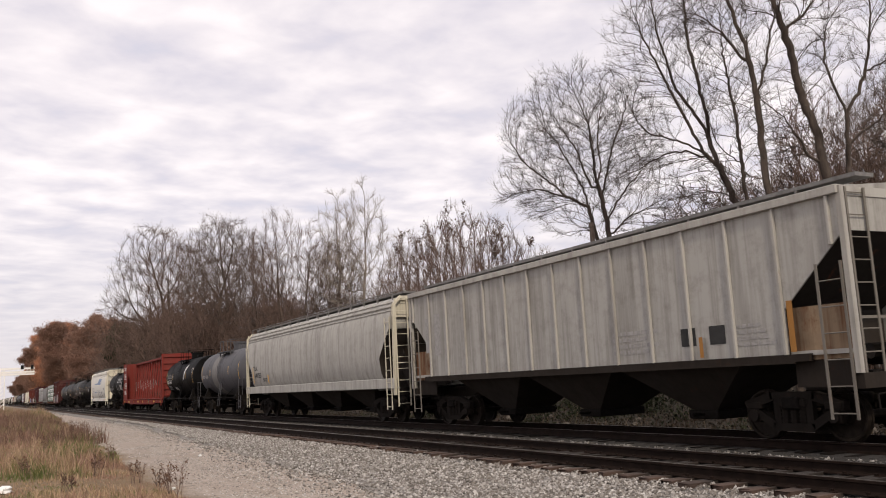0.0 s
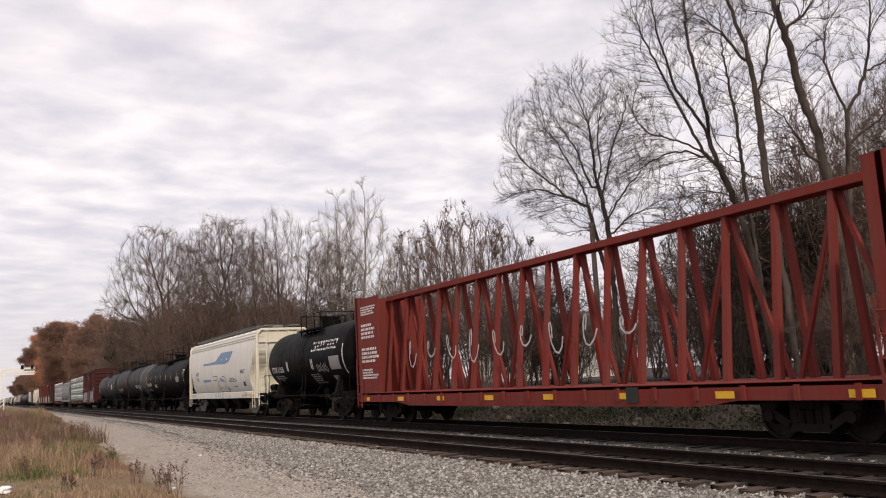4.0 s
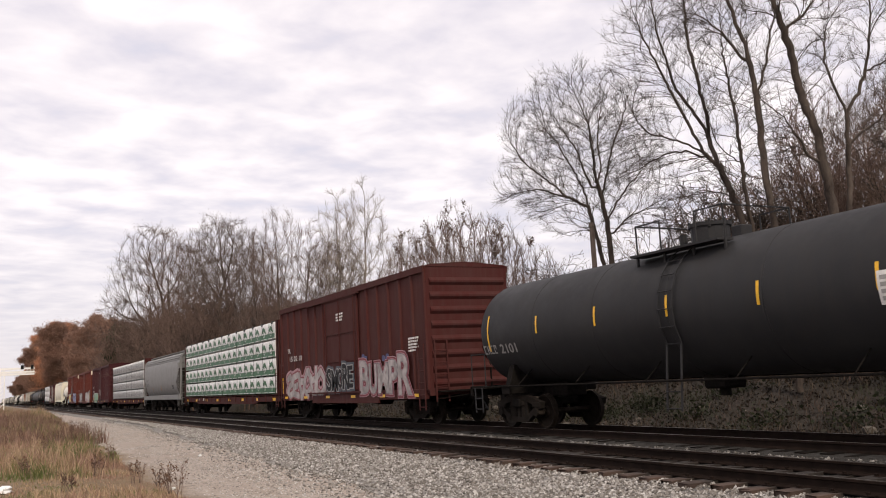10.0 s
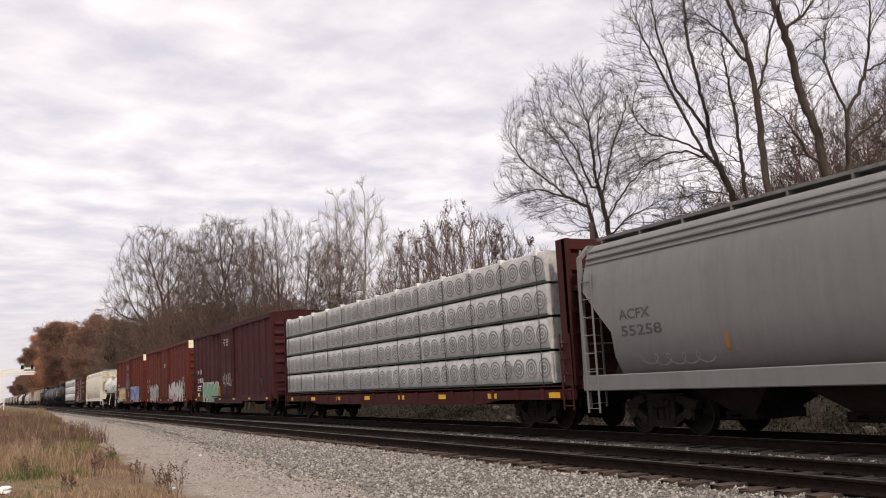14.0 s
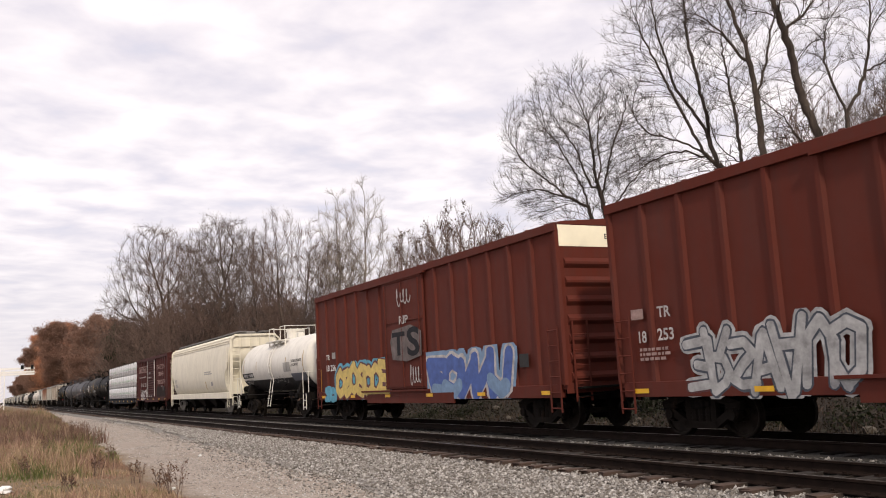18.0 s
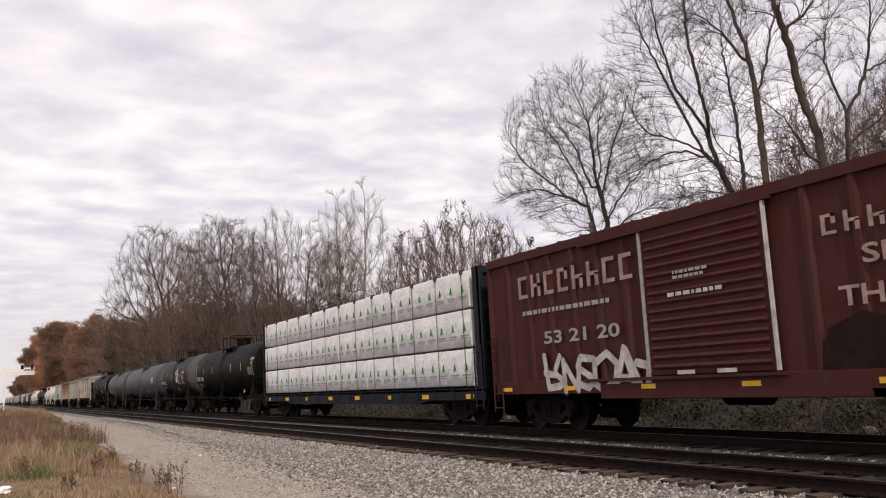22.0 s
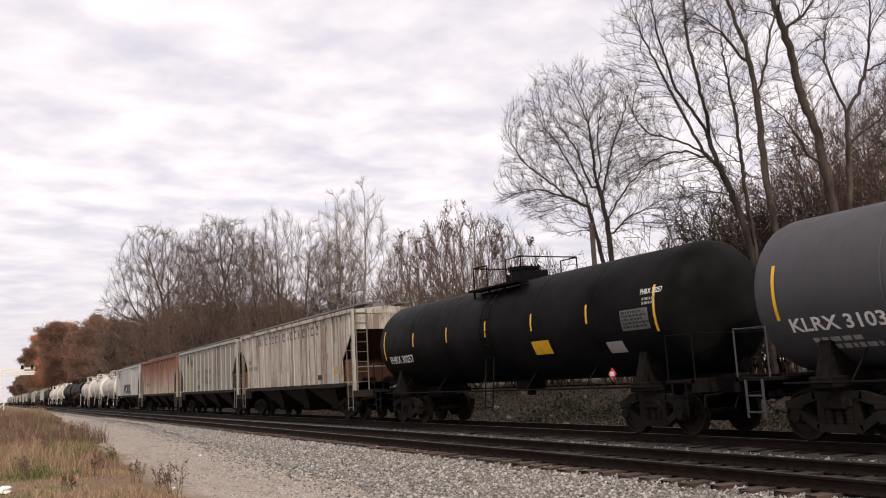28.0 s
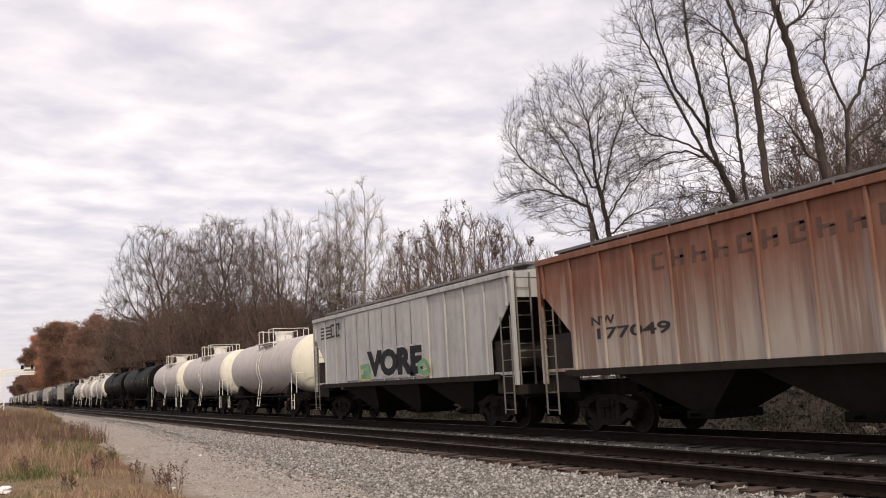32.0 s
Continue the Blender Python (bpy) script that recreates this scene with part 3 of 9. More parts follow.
def scrawl(car, x0, z0, w, h, surf, fill, line, halo=None, letters=5, seed=1, name="graffiti", fat=0.5, low=None):
    """Spray-painted bubble shapes that crowd each other: halo, outline, fill and a lower shade."""
    rng = random.Random(seed)
    strokes = []
    cw = w / letters
    for i in range(letters):
        bones = LETTER_BONES[rng.randrange(len(LETTER_BONES))]
        lean, rise, top = rng.uniform(-0.18, 0.18), rng.uniform(0.0, 0.12), rng.uniform(0.78, 1.0)
        mu, mv = rng.random() < 0.5, rng.random() < 0.5
        for ln in bones:
            ln = [((1 - u if mu else u) + rng.uniform(-.09, .09), (1 - v if mv else v) + rng.uniform(-.07, .07)) for u, v in ln]
            pts = [(x0 + cw * (i - 0.14 + 1.28 * u + lean * v), z0 + h * (rise + (top - rise) * v)) for u, v in ln]
            strokes += list(zip(pts, pts[1:]))
    rad = min(cw, h) * 0.19 * (fat / 0.5) ** 0.5
    layers = [(line, rad * 1.42, 0.008, "outline", 9), (fill, rad, 0.012, "fill", 9)]
    if halo:
        layers.insert(0, (halo, rad * 2.1, 0.004, "halo", 9))
    if low:
        layers.append((low, rad * 0.97, 0.016, "shade", 0.36))
    for mat, r, proud, nm, lim in layers:
        bm = B()
        for k, (a, b2) in enumerate(strokes):
            if (a[1] + b2[1]) / 2 > z0 + h * lim:
                continue
            ang = math.atan2(b2[1] - a[1], b2[0] - a[0])
            ring = []
            for j in range(12):
                t = ang + math.pi / 2 + math.pi * (j if j < 6 else j - 1) / 5
                c = a if j < 6 else b2
                rr = r * rng.uniform(0.9, 1.1)
                ring.append((c[0] + rr * math.cos(t), min(max(c[1] + rr * math.sin(t), z0 - 0.1), z0 + h * 1.15)))
            bm.faces.new([bm.verts.new((px, surf(pz) - proud - k * 0.00008, pz)) for px, pz in ring])
        bmesh.ops.triangulate(bm, faces=bm.faces[:])
        part(name + "_" + nm, bm, mat, car, "spray-painted graffiti")


def mark(car, words, x0, x1, z0, z1, surf, mat, name="reporting_mark"):
    """Words fitted into the given stretch of the side."""
    bold = 0.03 * (z1 - z0)
    vs, fs = text_mesh(words, z1 - z0, bold)
    wide = max(v.x for v in vs)
    lettering(name, words, z1 - z0, x0, z0, surf, mat, car, fat=bold, squeeze=(x1 - x0) / wide)


def blocks(car, x0, x1, z0, z1, n, surf, mat, seed=1, name="painted_emblem", gap=0.25, slant=0.0):
    """Big painted letters of a name, as plain block shapes."""
    rng = random.Random(seed)
    cw = (x1 - x0) / n
    h = z1 - z0
    bm = B()
    for i in range(n):
        a, b2 = x0 + cw * i, x0 + cw * (i + 1 - gap)
        st = (b2 - a) * 0.30
        shapes = [(a, a + st, 0, 1)]
        kind = rng.randrange(4)
        if kind != 1:
            shapes.append((b2 - st, b2, 0.0 if kind != 3 else 0.5, 1 if kind != 2 else 0.5))
        shapes.append((a + st, b2, 0.42, 0.58) if kind in (0, 2) else (a + st, b2, 0.84, 1))
        if kind in (1, 3):
            shapes.append((a + st, b2, 0.0, 0.16))
        for xa, xb, za, zb in shapes:
            lo, hi = z0 + za * h, z0 + zb * h
            q = [(xa + slant * za * h, lo), (xb + slant * za * h, lo), (xb + slant * zb * h, hi), (xa + slant * zb * h, hi)]
            bm.faces.new([bm.verts.new((px, surf(pz) - 0.007, pz)) for px, pz in q])
    part(name, bm, mat, car)


def head_mark(car, words, half, surf, z=3.05):
    """The mark repeated high beside the front head, with two lines of small print."""
    mark(car, words, half - 1.42, half - 0.7, z, z + 0.11, surf, WHITE_MARK)
    small_print(car, half - 1.35, half - 0.85, z - 0.24, z - 0.06, 2, surf, GREY_MARK, 7)


def small_print(car, x0, x1, z0, z1, lines, surf, mat, seed=1):
    part("small_print", bars_text(B(), x0, z0, x1 - x0, z1 - z0, lines, surf, random.Random(seed)), mat, car, "rows of small stencilled print")


def patch(car, x0, x1, z0, z1, surf, mat, name="panel", label="", proud=0.007):
    part(name, plate(B(), x0, x1, z0, z1, surf, proud, 5), mat, car, label)


def tag_lines(car, x0, x1, z0, z1, surf, mat, n=6, seed=1, width=0.035):
    """A thin spray-can tag: one looping line."""
    rng = random.Random(seed)
    zc, pts = (z0 + z1) / 2, []
    amps = [rng.uniform(0.45, 1.0) for _ in range(n + 1)]
    skew = [rng.uniform(-0.3, 0.5) for _ in range(n + 1)]
    for i in range(n * 9 + 1):
        q = i / 9
        k = int(q)
        a, sk = amps[min(k, n)], skew[min(k, n)]
        z = zc + (z1 - z0) / 2 * a * math.sin(2 * math.pi * q)
        pts.append((x0 + (x1 - x0) * (q / n) + (x1 - x0) / n * (0.34 * math.cos(2 * math.pi * q) + sk * (z - zc) / (z1 - z0)), z))
    bm = B()
    row = []
    for k, p in enumerate(pts):
        q, o = pts[min(k + 1, len(pts) - 1)], pts[max(k - 1, 0)]
        d = Vector((q[0] - o[0], q[1] - o[1]))
        nrm = Vector((-d.y, d.x)).normalized() * width / 2
        row.append([bm.verts.new((p[0] + e * nrm.x, surf(p[1] + e * nrm.y) - 0.013 - k * 0.00006, p[1] + e * nrm.y)) for e in (1, -1)])
    for a, b2 in zip(row, row[1:]):
        bm.faces.new((a[0], a[1], b2[1], b2[0]))
    part("graffiti_tag", bm, mat, car, "thin spray-painted tag")


def cutout(car, pts, surf, mat, name, label="", proud=0.006):
    """A flat painted shape of the outline pts on the side."""
    bm = B()
    f = bm.faces.new([bm.verts.new((x, 0, z)) for x, z in pts])
    bmesh.ops.triangulate(bm, faces=[f])
    bmesh.ops.subdivide_edges(bm, edges=bm.edges[:], cuts=2)
    for v in bm.verts:
        v.co.y = surf(v.co.z) - proud
    part(name, bm, mat, car, label)


def end_x(z, half, z_hi, z_lo, inset):
    """Where the end of a hopper body stands at height z: it slopes in below z_hi."""
    if z >= z_hi:
        return half
    if z <= z_lo:
        return half - inset
    return half - inset * (z_hi - z) / (z_hi - z_lo)


def hopper_shell(bm, profile, half, z_hi, z_lo, inset):
    """Body skin: profile of (half width, z) from the bottom up, both ends sloped in below."""
    loop = [(-y, z) for y, z in profile] + [(y, z) for y, z in profile[::-1]]
    rear = [(-end_x(z, half, z_hi, z_lo, inset), y, z) for y, z in loop]
    front = [(end_x(z, half, z_hi, z_lo, inset), y, z) for y, z in loop]
    a = [bm.verts.new(p) for p in rear]
    b2 = [bm.verts.new(p) for p in front]
    k = len(loop)
    for i in range(k):
        bm.faces.new((a[i], a[(i + 1) % k], b2[(i + 1) % k], b2[i]))
    n = len(profile)
    for vs in (a, b2):
        for i in range(n - 1):
            bm.faces.new((vs[i], vs[i + 1], vs[k - 2 - i], vs[k - 1 - i]))
    bmesh.ops.recalc_face_normals(bm, faces=bm.faces[:])
    return bm


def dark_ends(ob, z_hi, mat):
    """Gives the sloped end sheets of a hopper body their own coat; dark coats hold grime and painted shade."""
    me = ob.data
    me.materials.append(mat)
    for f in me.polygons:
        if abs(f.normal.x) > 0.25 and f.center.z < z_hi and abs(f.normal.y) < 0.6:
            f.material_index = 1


def outlet_bays(car, half, n, z_top, mat, width=1.35):
    """Hopper bays under the body, each a funnel with its gate."""
    span = 2 * (half - 2.6)
    for i in range(n):
        c = -half + 2.6 + span * (i + 0.5) / n
        w = span / n / 2
        bm = loft(B(), [[(c - w * 0.98, -width, z_top), (c + w * 0.98, -width, z_top), (c + w * 0.98, width, z_top), (c - w * 0.98, width, z_top)],
                        [(c - 0.34, -0.62, 0.52), (c + 0.34, -0.62, 0.52), (c + 0.34, 0.62, 0.52), (c - 0.34, 0.62, 0.52)]])
        bay = part("outlet_bay", bm, mat, car, "sloped discharge bay")
        bm = box(B(), c - 0.42, c + 0.42, -0.7, 0.7, 0.34, 0.52, 0.02)
        rod(bm, (c, -1.0, 0.44), (c, 1.0, 0.44), 0.035, 6)
        part("gate", bm, IRON, bay)


def end_cage(car, half, top, sill, mat, inner, width=1.5):
    """Corner posts, crossover platform, ladders and grab irons at both ends."""
    for s in (1, -1):
        x = s * (half - 0.06)
        for y in (-width, width):
            bm = bar(B(), (x, y, sill), (x, y, top), 0.10, 0.10)
            part("corner_post", bm, mat, car)
        bm = box(B(), min(x, x - s * 0.1), max(x, x - s * 0.1), -width, width, top - 0.16, top)
        part("end_beam", bm, mat, car)
        part("end_rail", bar(B(), (x, -width, 2.1), (x, width, 2.1), 0.05, 0.05), GRAB, car)
        ladder(car, x + s * 0.03, -width + 0.34, sill - 0.15, top - 0.02, 0.46, GRAB, "end", 0.38, thick=0.012)
        ladder(car, x - s * 0.34, -width - 0.06, sill - 0.75, 3.05, 0.5, GRAB, "side", 0.44, thick=0.012)
        bm = box(B(), min(x, x - s * 0.7), max(x, x - s * 0.7), -1.2, 1.2, sill - 0.02, sill + 0.03)
        part("crossover_platform", bm, IRON, car)
        # brake gear on the shelf over the truck
        part("brake_cylinder", rod(B(), (s * (half - 1.5), -0.5, 1.55), (s * (half - 0.6), -0.5, 1.55), 0.14, 10), IRON, car)
        part("air_reservoir", rod(B(), (s * (half - 1.3), 0.4, 1.5), (s * (half - 0.7), 0.4, 1.5), 0.2, 10), IRON, car)
        if s > 0:
            part("brake_wheel", rod(B(), (x - s * .05, 0.5, 2.6), (x + s * 0.06, 0.5, 2.6), 0.28, 16), IRON, car)


def roof_walk(car, half, z, width, mat, hatch=True, rail=False):
    bm = B()
    for y in (-width * 0.72, width * 0.72):
        box(bm, -half, half, y - 0.24, y + 0.24, z + 0.13, z + 0.20)
        i = -half + 0.2
        while i < half:
            box(bm, i - 0.02, i + 0.02, y - 0.26, y + 0.26, z, z + 0.14)
            i += 1.4
    part("running_board", bm, mat, car, "galvanised roof walkway")
    if hatch:
        bm = B()
        box(bm, -half + 0.8, half - 0.8, -0.3, 0.3, z, z + 0.22, 0.04)
        i = -half + 1.4
        while i < half - 1:
            box(bm, i - 0.04, i + 0.04, -0.36, 0.36, z + 0.2, z + 0.26)
            i += 0.9
        part("roof_hatches", bm, mat, car, "long trough hatch cover")
    if rail:
        bm = B()
        i = -half + 0.1
        while i < half:
            rod(bm, (i, -width - 0.2, z - 0.1), (i, -width - 0.2, z + 0.2), 0.022, 5)
            i += 1.35
        rod(bm, (-half, -width - 0.2, z + 0.2), (half, -width - 0.2, z + 0.2), 0.018, 5)
        part("roof_rail", bm, mat, car)


def ribbed_hopper(rear, front, paint_m, label, ribs=15, top=4.3, sill=1.55, cut=(3.55, 2.35, 1.4), bays=3, rib_m=None, dark=None, end_m=None, shelf_m=None):
    car, half = new_car("covered_hopper", rear, front, label, "covered hopper")
    # underside coat: grime and rust on a base that includes the under-car shade
    rib_m, dark = rib_m or paint_m, dark or paint("shaded_hopper_underside", (0.024, 0.0185, 0.015), 0.7, 0.25, 0.8, spec=0.1, dirt_col=(0.013, 0.010, 0.008), rust_col=(0.05, 0.024, 0.014))
    w = 1.5
    bm = hopper_shell(B(), [(w, sill), (w, cut[1]), (w, cut[0]), (w, top - 0.02)], half - 0.08, cut[0], cut[1], cut[2] + 0.25)
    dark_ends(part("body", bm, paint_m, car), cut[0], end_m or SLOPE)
    for s in (-1, 1):
        x0, x1 = sorted((s * (half - 0.1), s * (half - cut[2] - 0.05)))
        shelf = part("shelf_plate", box(B(), x0, x1, -w + 0.10, -w + 0.14, sill - 0.1, cut[1] + 0.02), shelf_m or SLOPE, car, "rust-stained pale shelf plate" if shelf_m else "grimy shelf plate with shade in its colour")
        part("edge_strip", box(B(), x0, x1, -w + 0.05, -w + 0.13, sill - 0.02, sill + 0.06), rib_m, shelf)
        part("lower_plate", box(B(), x0, x1, -w + 0.12, -w + 0.16, 0.98, sill - 0.1), dark, car, "grimy plate over the truck with shade in its colour")
    # side sheets with their cut corners, standing a little proud
    for s in (-1, 1):
        e = half - 0.05
        pts = [(-e, top), (e, top), (e, cut[0]), (e - cut[2], cut[1]), (e - cut[2], sill), (-e + cut[2], sill), (-e + cut[2], cut[1]), (-e, cut[0])]
        bm = poly(B(), [(x, s * (w + 0.012), z) for x, z in pts], (0, -s * 0.03, 0))
        part("side_sheet", bm, paint_m, car)
        if s > 0:
            continue
        span = 2 * (e - 0.25)
        for i in range(ribs):
            x = -e + 0.25 + span * i / (ribs - 1)
            lo = sill
            d = e - abs(x)
            if d < cut[2]:
                lo = cut[0] - (cut[0] - cut[1]) * d / cut[2]
            bm = box(B(), x - 0.032, x + 0.032, -w - 0.075, -w - 0.01, lo, top - 0.10, 0.01)
            part("rib", bm, rib_m, car)
    bm = box(B(), -half + 0.05, half - 0.05, -w - 0.10, -w + 0.06, top - 0.13, top + 0.02, 0.01)
    box(bm, -half + 0.05, half - 0.05, w - 0.06, w + 0.10, top - 0.13, top + 0.02, 0.01)
    part("top_chord", bm, rib_m, car)
    bm = poly(B(), [(-half + 0.06, -w, top), (-half + 0.06, 0, top + 0.14), (-half + 0.06, w, top)], (2 * half - 0.12, 0, 0))
    part("roof", bm, paint_m, car)
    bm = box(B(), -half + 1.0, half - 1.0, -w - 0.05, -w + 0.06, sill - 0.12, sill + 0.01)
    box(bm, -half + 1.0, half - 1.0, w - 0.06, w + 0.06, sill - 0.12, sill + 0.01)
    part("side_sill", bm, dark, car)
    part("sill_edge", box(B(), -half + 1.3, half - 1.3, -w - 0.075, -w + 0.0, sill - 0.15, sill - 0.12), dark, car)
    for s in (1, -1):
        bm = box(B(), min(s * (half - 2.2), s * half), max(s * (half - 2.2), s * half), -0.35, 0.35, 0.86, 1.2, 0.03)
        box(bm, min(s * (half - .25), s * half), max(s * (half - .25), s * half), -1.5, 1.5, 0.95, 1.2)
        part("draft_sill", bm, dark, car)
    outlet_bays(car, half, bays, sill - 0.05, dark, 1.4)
    end_cage(car, half, top, 1.2, rib_m, 1.0)
    roof_walk(car, half - 0.1, top + 0.08, 1.05, plain("galvanised_grating", (0.16, 0.155, 0.15), 0.6, 0.3, 0.3), True)
    running_gear(car, half, half - 1.9)
    return car, half, flat_side(-w - 0.013), -w


def curved_hopper(rear, front, paint_m, label, top=4.65, end_m=None, rail=True, trim=None, clean=False, low=1.0):
    """Smooth, round-sided covered hopper."""
    car, half = new_car("covered_hopper", rear, front, label, "covered hopper")
    end_m, trim = end_m or paint_m, trim or paint_m
    prof = [(0.95, 1.15), (1.30, 1.34), (1.50, 1.75), (1.57, 2.3), (1.585, 2.8), (1.565, 3.3), (1.52, 3.7), (1.44, top - 0.5), (1.38, top - 0.36), (1.30, top - 0.16), (1.1, top - 0.02)]
    bm = hopper_shell(B(), prof, half - 0.30, 3.3, 2.3, 0.95)
    body = smooth(part("body", bm, paint_m, car), 50)
    # ends that are not clean get the coat with shade painted in
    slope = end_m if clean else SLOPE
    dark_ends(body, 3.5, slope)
    bm = B()
    for s in (-1, 1):
        box(bm, -half + 0.05, half - 0.05, s * 1.52 - 0.05, s * 1.52 + 0.05, low, low + 0.36, 0.02)
        box(bm, -half + 0.05, half - 0.05, s * 1.44 - 0.10, s * 1.44 + 0.10, low, low + 0.06)
    part("side_sill", bm, trim, car)
    for s in (-1, 1):
        for y, z, r in ((1.40, 0.36, 0.05), (1.45, 0.50, 0.028), (1.33, 0.20, 0.028)):
            part("eave_bead", rod(B(), (-half + 0.35, s * y, top - z), (half - 0.35, s * y, top - z), r, 7), trim, car)
    for s in (1, -1):
        e = s * (half - 0.1)
        for y in (-1, 1):
            bm = bar(B(), (e, y * 1.50, 1.0), (e, y * 1.45, top - 0.3), 0.11, 0.09)
            bar(bm, (e, y * 1.45, top - 0.32), (e, y * 1.15, top - 0.02), 0.11, 0.09)
            part("corner_post", bm, end_m, car)
        bm = box(B(), min(e, e - s * 0.12), max(e, e - s * 0.12), -1.2, 1.2, top - 0.12, top)
        for y in (-0.8, -0.25, 0.3, 0.85):
            bar(bm, (e - s * 0.05, y, top - 0.8), (e - s * 0.05, y, top - 0.05), 0.06, 0.05)
        box(bm, min(e - s * .1, e - s * .16), max(e - s * .1, e - s * .16), -1.3, 1.3, top - 0.75, top - 0.1)
        part("end_panel", bm, end_m, car)
        # stay plates that carry the sloped end down to the sill
        for y in (-0.75, 0.75):
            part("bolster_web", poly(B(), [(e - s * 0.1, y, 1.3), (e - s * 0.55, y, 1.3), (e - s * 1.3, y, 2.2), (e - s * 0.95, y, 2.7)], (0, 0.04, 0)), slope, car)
        bm = box(B(), min(e, e - s * 2.6), max(e, e - s * 2.6), -0.4, 0.4, 0.86, 1.25, 0.03)
        box(bm, min(e, e - s * 0.3), max(e, e - s * 0.3), -1.5, 1.5, 0.98, 1.24)
        part("draft_sill", bm, IRON, car)
        ladder(car, e + s * 0.03, -1.16, 0.6, top - 0.1, 0.46, end_m, "end", 0.40, thick=0.012)
        ladder(car, e - s * 0.33, -1.58, 0.5, top - 0.75, 0.42, end_m, "side", 0.42, thick=0.012)
        bm = rod(B(), (e + s * 0.02, -1.45, 2.1), (e + s * 0.02, 1.45, 2.1), 0.02, 6)
        part("grab_rail", bm, end_m, car)
        bm = rod(B(), (e - s * 1.1, -0.3, 1.5), (e - s * 0.35, -0.3, 1.5), 0.17, 10)
        part("brake_gear", bm, IRON, car)
    # the bays take the same underside coat, shade included in its base
    outlet_bays(car, half, 4, 1.25, paint("shaded_hopper_underside", (0.024, 0.0185, 0.015), 0.7, 0.25, 0.8, spec=0.1, dirt_col=(0.013, 0.010, 0.008), rust_col=(0.05, 0.024, 0.014)), 1.2)
    roof_walk(car, half - 0.2, top - 0.02, 1.0, plain("galvanised_grating", (0.16, 0.155, 0.15), 0.6, 0.3, 0.3), True, rail)
    running_gear(car, half, half - 2.1, frame_mesh=PALE_FRAME if clean else None)

    def surf(z):
        for (ya, za), (yb, zb) in zip(prof, prof[1:]):
            if za <= z <= zb:
                return -(ya + (yb - ya) * (z - za) / (zb - za))
        return -1.57
    return car, half, surf, -1.57


